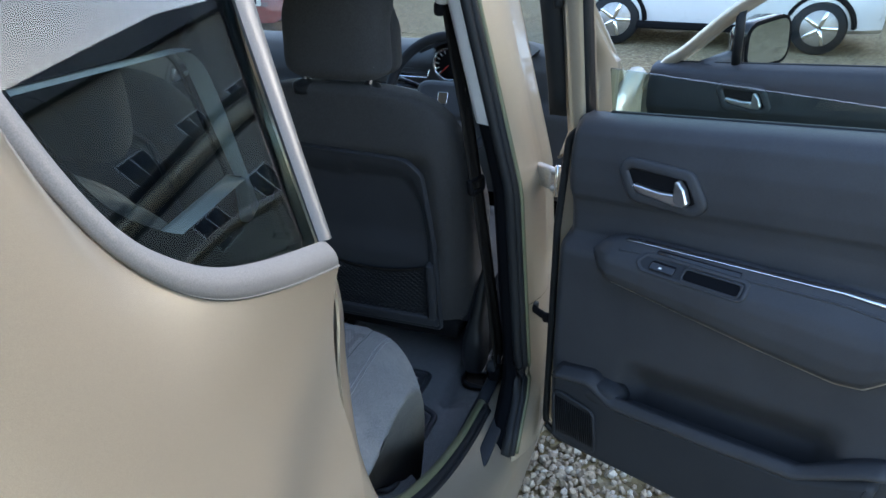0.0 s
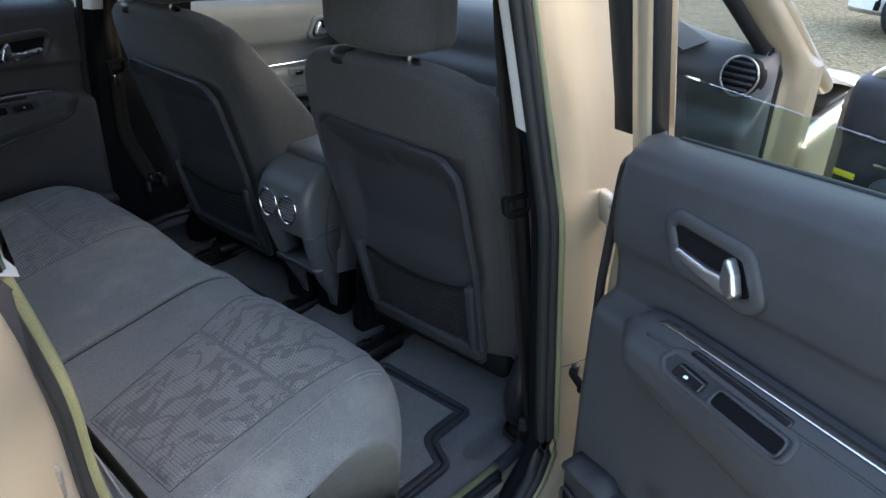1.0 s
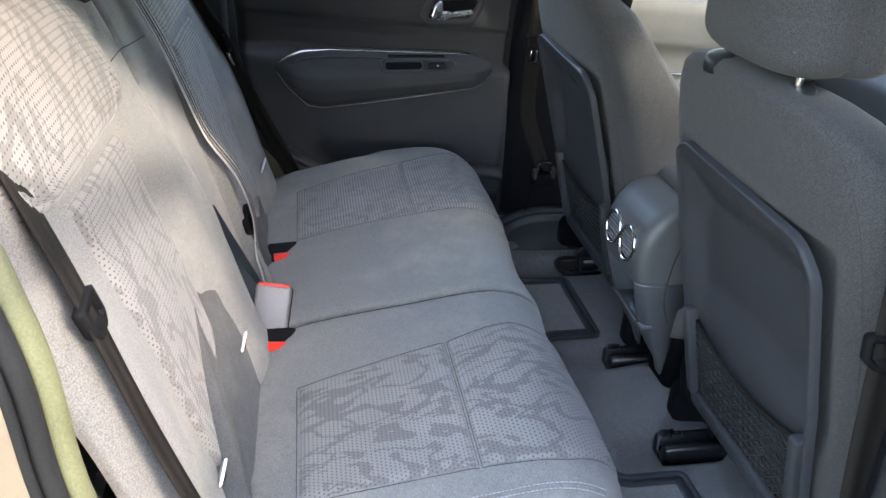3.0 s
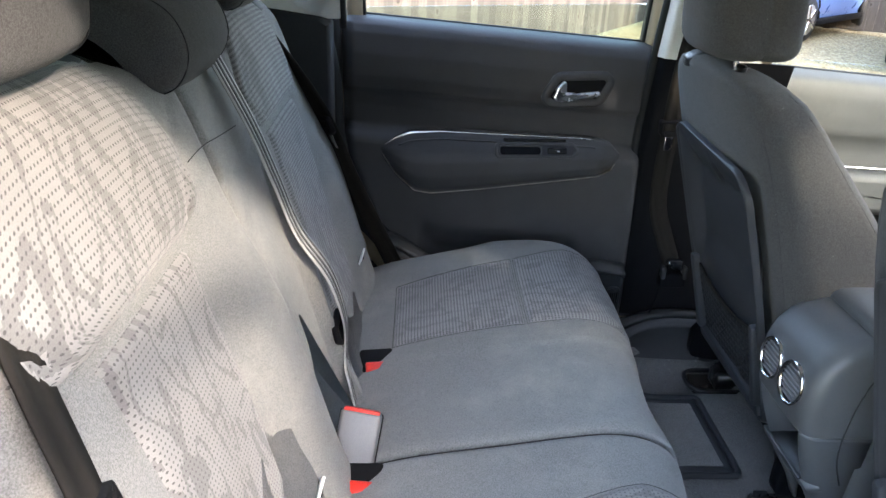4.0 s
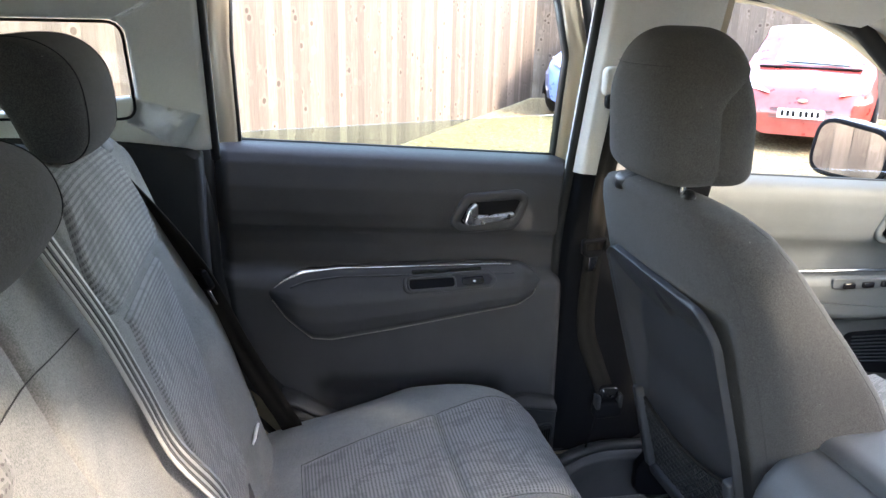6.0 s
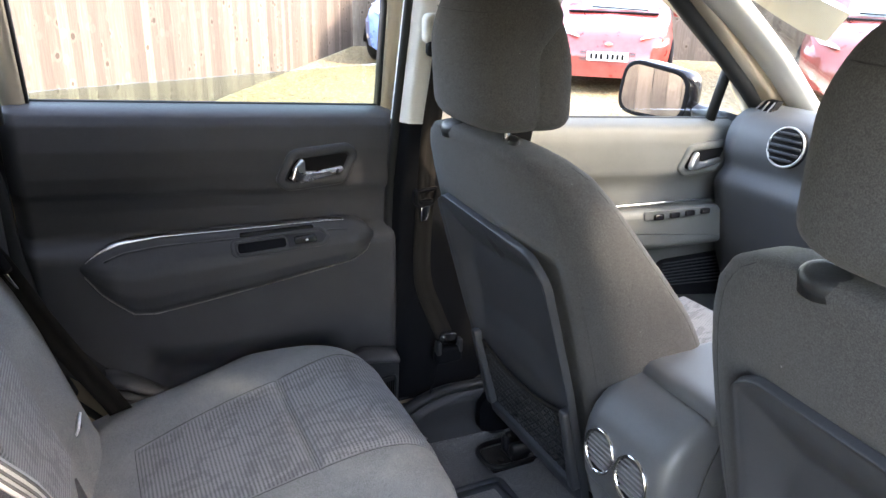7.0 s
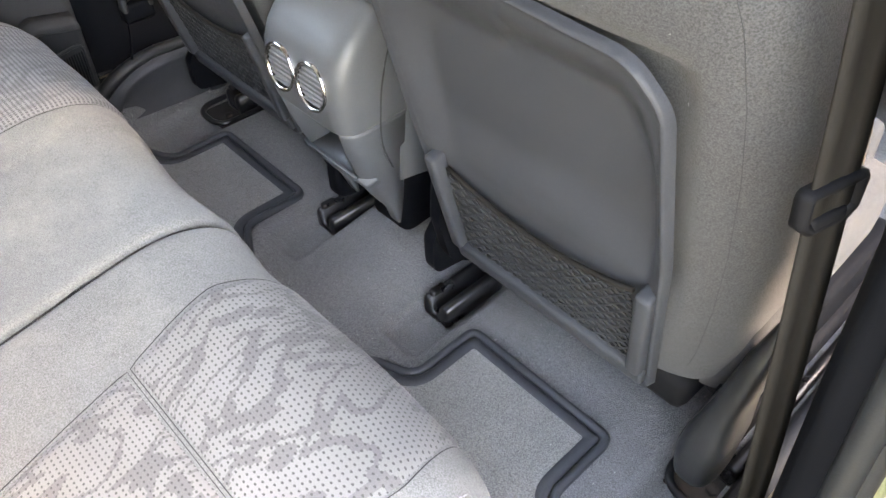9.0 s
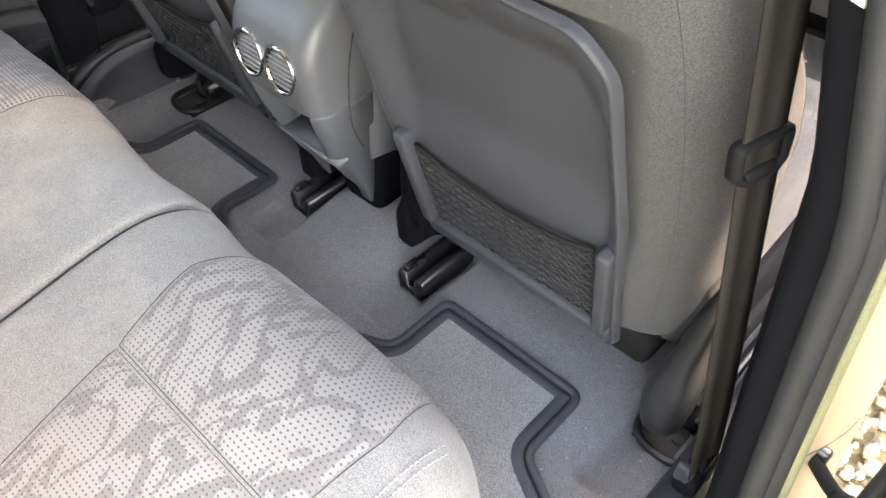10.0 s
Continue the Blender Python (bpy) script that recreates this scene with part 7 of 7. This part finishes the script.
# ---- centre console ----
def console():
    cx = -0.018
    root = thing("centre_console", "dark grey centre console with rear air vents", "console", (cx, 0.1, 0.42))
    made = []

    def add(*a, **k):
        made.append(part(*a, **k))
        return made[-1]

    # the long housing runs forward under the dashboard
    def ring(y, w, z0, z1, r):
        o = round_poly([(-w, z0), (w, z0), (w * 0.93, z1), (-w * 0.93, z1)], [0.01, 0.01, r, r], 6)
        return [(cx + a, y, b) for a, b in o]
    st = [(0.066, 0.088, 0.565, 0.858, 0.03), (0.10, 0.090, 0.560, 0.862, 0.03), (0.36, 0.094, 0.50, 0.856, 0.03), (0.42, 0.098, 0.40, 0.78, 0.03), (0.70, 0.11, 0.40, 0.80, 0.03), (0.95, 0.13, 0.40, 0.95, 0.03)]
    add("housing", loft([ring(*q) for q in st]), M_CONSOLE, root, "moulded dark grey housing")

    # rear head: plan sections stacked upwards, full at the vents, rolling forward to the lid
    def rear_y(z):
        return float(np.interp(z, [0.455, 0.500, 0.548, 0.575, 0.62, 0.66, 0.70, 0.735, 0.765, 0.79, 0.815, 0.835, 0.850, 0.860, 0.867], [0.072, 0.054, 0.022, 0.006, -0.012, -0.026, -0.037, -0.043, -0.044, -0.041, -0.032, -0.018, 0.000, 0.018, 0.040]))

    def half_w(z):
        return float(np.interp(z, [0.455, 0.500, 0.548, 0.60, 0.66, 0.72, 0.78, 0.82, 0.845, 0.860, 0.867], [0.066, 0.074, 0.079, 0.083, 0.089, 0.094, 0.0945, 0.0925, 0.089, 0.084, 0.078]))

    def plan(z, x0, x1, front):
        """A rounded plan section of the head between x0 and x1."""
        y = rear_y(z)
        r = min(0.034, 0.45 * (front - y))
        o = round_poly([(x0, front), (x1, front), (x1, y), (x0, y)], [0.002, 0.002, r if x1 > 0 else 0.006, r if x0 < 0 else 0.006], 7)
        return [(cx + a, b, z) for a, b in o]
    add("vent_head", loft([plan(z, -half_w(z), half_w(z), 0.075) for z in np.concatenate([[0.700, 0.702, 0.71], np.linspace(0.72, 0.867, 24)])]), M_CONSOLE, root, "rounded vent head")
    def cheek_ring(z, sx):
        w, y, r = half_w(z), rear_y(z), min(0.034, 0.45 * (0.075 - rear_y(z)))
        o = [(w - 0.021, 0.075), (w, 0.075)]
        for f in np.linspace(1, 0, 12):
            a = w - 0.021 * (1 - f)
            d = max(0.0, a - (w - r))
            o.append((a, y + r - math.sqrt(max(0.0, r * r - d * d))))
        return [(cx + sx * a, b, z) for a, b in o]
    for sx in (1, -1):
        add("cheek", loft([cheek_ring(z, sx) for z in np.linspace(0.458, 0.6995, 26)]), M_CONSOLE, root)
    add("armrest_lid", loft([[(cx + a, y, b) for a, b in round_poly([(-0.088, 0.860), (0.088, 0.860), (0.080, 0.886 - k), (-0.080, 0.886 - k)], [0.004, 0.004, 0.018, 0.018], 4)] for y, k in ((0.044, 0.016), (0.048, 0.008), (0.058, 0.002), (0.08, 0.0), (0.20, 0.0), (0.36, 0.0))]), M_CONSOLE, root, "smooth armrest lid")
    for sx in (1, -1):
        add("side_line", tube([(cx + sx * (half_w(z) + 0.0002), y, z) for y, z in catmull([(0.062, 0.835), (0.040, 0.79), (0.028, 0.73), (0.030, 0.66), (0.052, 0.60)], 22)], 0.0014, 6), M_SEAM, root)
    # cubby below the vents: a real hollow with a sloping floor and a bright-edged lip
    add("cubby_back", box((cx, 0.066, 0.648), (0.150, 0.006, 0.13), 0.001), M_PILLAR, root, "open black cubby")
    add("cubby_floor", loft([[(cx + sx * half_w(0.59) * 0.98, y, z) for sx, y, z in ((-1, 0.07, 0.585), (1, 0.07, 0.585), (1, 0.003, 0.580), (-1, 0.003, 0.580))], [(cx + sx * half_w(0.59) * 0.98, y, z) for sx, y, z in ((-1, 0.07, 0.597), (1, 0.07, 0.597), (1, -0.001, 0.594), (-1, -0.001, 0.594))]]), M_CONSOLE, root)
    add("cubby_lip", tube([(cx + a, -0.003, 0.596) for a in np.linspace(-0.062, 0.062, 9)], 0.0035, 8), M_CONSOLE, root)
    add("lip_line", tube([(cx + a, -0.0062, 0.5985) for a in np.linspace(-0.060, 0.060, 9)], 0.0010, 6), M_SILVER, root)
    # added black box stands for the dark undercut above the carpeted tunnel
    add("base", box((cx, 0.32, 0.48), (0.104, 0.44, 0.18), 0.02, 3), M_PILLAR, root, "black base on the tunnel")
    tilt = Matrix.Rotation(radians(-5), 3, "X")
    for dx in (-0.0365, 0.0365):
        c = Vector((cx + dx, -0.0445, 0.765))
        P = lambda a, b, h, c=c: c + tilt @ Vector((a, -h, b))
        circ = lambda r, h, P=P: [P(r * math.cos(q), r * 1.06 * math.sin(q), h) for q in np.linspace(0, 2 * math.pi, 44, endpoint=False)]
        add("air_vent", loft([circ(0.0325, -0.020), circ(0.0325, 0.0006), circ(0.029, 0.0006), circ(0.029, -0.016)], caps=True), M_BLACK, root, "round air vent")
        add("vent_ring", loft([circ(0.0345, -0.004), circ(0.0348, 0.0012), circ(0.0338, 0.0034), circ(0.0318, 0.0036), circ(0.0296, 0.0010), circ(0.0290, -0.004)], caps=False), M_CHROME, root, "chrome vent ring")
        for i in range(7):
            d = -0.0234 + i * 0.0078
            hw = math.sqrt(max(0.0, 0.0292 ** 2 - (d / 1.06) ** 2))
            add("slat", loft([[P(a, d + q, h) for q, h in ((0.0004, -0.0046), (0.0014, -0.0046), (0.0007, -0.0002), (0.0003, 0.0008), (-0.0009, 0.0010), (-0.0013, -0.0002))] for a in np.linspace(-hw, hw, 6)]), M_SLAT, root)
        for a in (-0.010, 0.010):
            add("vane", box(P(a, 0, -0.0085), (0.0014, 0.004, 0.050), 0.0004, 1), M_SLAT, root)
    for o in made:
        o.matrix_parent_inverse = Matrix.Translation(-root.location)


console()


# ---- dashboard and wheel ----
def dashboard():
    root = thing("dashboard", "dark grey dashboard with chrome-ringed air vents", "dashboard", (0, 1.0, 0.5))
    made = []

    def add(*a, **k):
        made.append(part(*a, **k))
        return made[-1]
    prof = [(1.28, 0.60), (1.00, 0.58), (0.90, 0.70), (0.86, 0.86), (0.845, 0.93), (0.87, 0.97), (0.86, 1.02), (0.875, 1.08), (0.93, 1.115), (1.05, 1.115), (1.28, 1.03)]
    pr = catmull(prof, 60)
    rings = []
    for x in np.linspace(-0.735, 0.775, 40):
        hood = 0.05 * math.exp(-((x - 0.40) / 0.16) ** 2)
        bow = 0.06 * (x / 0.75) ** 2
        rings.append([(x, y - bow * 0.6 - (hood * 1.4 if z > 1.05 else 0), z + (hood if z > 1.06 else 0)) for y, z in pr])
    add("panel", loft(rings), M_DASH, root)
    def vent(c, r, nrm):
        c, nrm = Vector(c), Vector(nrm).normalized()
        x = nrm.cross(Vector((0, 0, 1))).normalized()
        y = x.cross(nrm)
        add("air_vent", cyl(c - nrm * 0.05, c + nrm * 0.006, r * 1.1, 28, bevel=0.004), M_BLACK, root)
        add("vent_ring", tube([c + nrm * 0.006 + (x * math.cos(a) + y * math.sin(a)) * r * 1.08 for a in np.linspace(0, 2 * math.pi, 48, endpoint=False)], 0.0030, 8, closed=True), M_STEEL, root, "chrome vent ring")
        for i in range(5):
            d = (i - 2) * r * 0.36
            h = math.sqrt(max(0, r * r - d * d)) * 0.95
            add("slat", tube([c + nrm * 0.010 + y * d - x * h, c + nrm * 0.012 + y * d, c + nrm * 0.010 + y * d + x * h], 0.0042, 6), M_PLASTIC, root)
    vent((-0.548, 0.835, 1.055), 0.044, (0.1, -1, 0.25))
    vent((0.730, 0.815, 1.075), 0.044, (-0.1, -1, 0.2))
    for i, x in enumerate((0.02, 0.17)):
        o = round_poly([(x - 0.065, 1.015), (x + 0.055, 1.015), (x + 0.068, 1.075), (x - 0.055, 1.075)], 0.012, 4)
        add("centre_vent", frame_ring(o, lambda a, b, h: (a, 0.868 - h + 0.2 * (b - 1.03), b), 0.007, 0.016, 0.003), M_CHROME, root, "chrome-edged centre vent")
        add("vent_cavity", prism(inset_poly(o, 0.005), lambda a, b, h: (a, 0.866 - h + 0.2 * (b - 1.03), b), 0.006), M_BLACK, root)
        for k in range(3):
            add("slat", box((x, 0.857 + 0.2 * (k * 0.015), 1.03 + k * 0.015), (0.105, 0.006, 0.004), 0.001), M_PLASTIC2, root)
    for sx, x in ((1, 0.735), (-1, -0.70)):
        g = round_poly([(x - 0.03, 1.085), (x + 0.03, 1.085), (x + 0.03, 1.14), (x - 0.01, 1.14)], 0.006, 3)
        add("demister_grille", prism(g, lambda a, b, h: (a, 0.905 - h + 0.9 * (b - 1.10), b), 0.02, 0.003), M_BLACK, root)
        for k in range(3):
            add("slat", tube([(x - 0.018 + k * 0.018, 0.872, 1.088), (x - 0.012 + k * 0.018, 0.916, 1.137)], 0.0025, 6), M_PLASTIC2, root)
    # instrument dials under the hood
    for x, r in ((0.33, 0.052), (0.50, 0.062)):
        c = Vector((x, 0.775, 1.085))
        add("dial", cyl(c + Vector((0, 0.03, 0)), c, r, 32, bevel=0.002), M_BLACK, root, "black instrument dial")
        add("dial_ring", tube([(c.x + r * math.cos(a), c.y - 0.006, c.z + r * math.sin(a)) for a in np.linspace(0, 2 * math.pi, 40, endpoint=False)], 0.006, 8, closed=True), M_CHROME, root)
        for k in range(13):
            a = radians(-40 + k * 260 / 12)
            add("tick", box((c.x + 0.8 * r * math.cos(a), c.y - 0.003, c.z + 0.8 * r * math.sin(a)), (0.010, 0.003, 0.0022), 0, 1, Matrix.Rotation(-a, 3, "Y")), M_LABEL, root)
        add("needle", box((c.x - 0.018, c.y - 0.005, c.z - 0.018), (0.045, 0.003, 0.0025), 0, 1, Matrix.Rotation(radians(-45), 3, "Y")), M_RED, root)
    add("binnacle", solid(grid(lambda u, v: (0.24 + 0.36 * u, 0.74 + 0.16 * v, 1.12 + 0.055 * math.sin(math.pi * u) - 0.0 * v), 16, 4), 0.01), M_PLASTIC, root)
    add("screen_panel", box((0.09, 0.862, 0.94), (0.22, 0.02, 0.10), 0.01), M_GLOSS, root)
    for i in range(5):
        add("button", box((0.02 + i * 0.036, 0.848, 0.905), (0.026, 0.01, 0.014), 0.003), M_PLASTIC, root)
    for o in made:
        o.matrix_parent_inverse = Matrix.Translation(-root.location)


dashboard()


def steering_wheel():
    c = Vector((0.395, 0.545, 1.035))
    nrm = Vector((0, -1, 0.45)).normalized()
    x = Vector((1, 0, 0))
    y = nrm.cross(x) * -1
    if y.z < 0:
        y = -y
    root = thing("steering_wheel", "dark leather steering wheel with a plain badge", "steering wheel", c)
    P = lambda a, b, h=0.0: x * a + y * b + nrm * h
    part("rim", tube([P(0.182 * math.cos(t), 0.182 * math.sin(t)) for t in np.linspace(0, 2 * math.pi, 56, endpoint=False)], 0.0155, 12, closed=True), M_PLASTIC, root)
    hub = round_poly([(-0.085, -0.07), (0.085, -0.07), (0.095, 0.045), (-0.095, 0.045)], 0.045, 6)
    part("hub", prism(hub, lambda a, b, h: P(a, b, h - 0.03), 0.05, 0.018, 4), M_PLASTIC2, root)
    for a0, b0, a1, b1 in ((0.08, 0.0, 0.175, 0.01), (-0.08, 0.0, -0.175, 0.01), (0.04, -0.06, 0.06, -0.17), (-0.04, -0.06, -0.06, -0.17)):
        part("spoke", tube([P(a0, b0), P((a0 + a1) / 2, (b0 + b1) / 2, -0.008), P(a1, b1)], 0.014, 10, squash=(0.02, 0.012)), M_PLASTIC2, root)
    part("badge", prism(round_poly([(-0.014, -0.018), (0.014, -0.018), (0.016, 0.018), (-0.016, 0.018)], 0.006, 4), lambda a, b, h: P(a, b - 0.01, 0.019 + h), 0.004, 0.001), M_CHROME, root, "chrome badge")
    part("column", cyl(P(0, 0, -0.02), P(0, 0, -0.24), 0.05, 16), M_PLASTIC, root)
    for sx in (-1, 1):
        part("stalk", tube([P(sx * 0.05, 0.02, -0.06), P(sx * 0.16, 0.05, -0.07), P(sx * 0.20, 0.06, -0.065)], [0.008, 0.008, 0.010], 10), M_GLOSS, root)


steering_wheel()


# ---- yard, laid out ----
build_ground()
fence((-1.2, -3.6), (-12.3, 3.75), "weathered close-boarded timber fence in full sun", 5)
fence((-12.3, 3.75), (-5.2, 14.6), "weathered close-boarded timber fence behind parked cars", 9)
parked_car("parked_car", "small red hatchback facing the open car", M_CAR_RED, (-8.06, 6.10, 0.0), 231, (0.93, 0.93, 0.93))
parked_car("parked_car", "red hatchback parked beside another", M_CAR_RED, (-5.5, 8.2, 0.0), 215)
parked_car("parked_car", "blue hatchback parked by the fence", M_CAR_BLUE, (-10.7, 4.9, 0.0), 222)
parked_car("parked_car", "white hatchback with alloy wheels", M_CAR_WHITE, (1.1, 8.95, 0.0), -90)
house((0, 27.5, 0), 8, (14, 8, 5.2), "white rendered house beyond the yard", M_RENDER)
house((15.2, 4.7, 0), 130, (16, 7, 5.7), "buff brick house beside the yard", M_BRICK)
house((12.75, 21.76, 0), 112, (13.6, 7, 9.7), "tall buff brick house across the yard", M_BRICK)
build_stones()
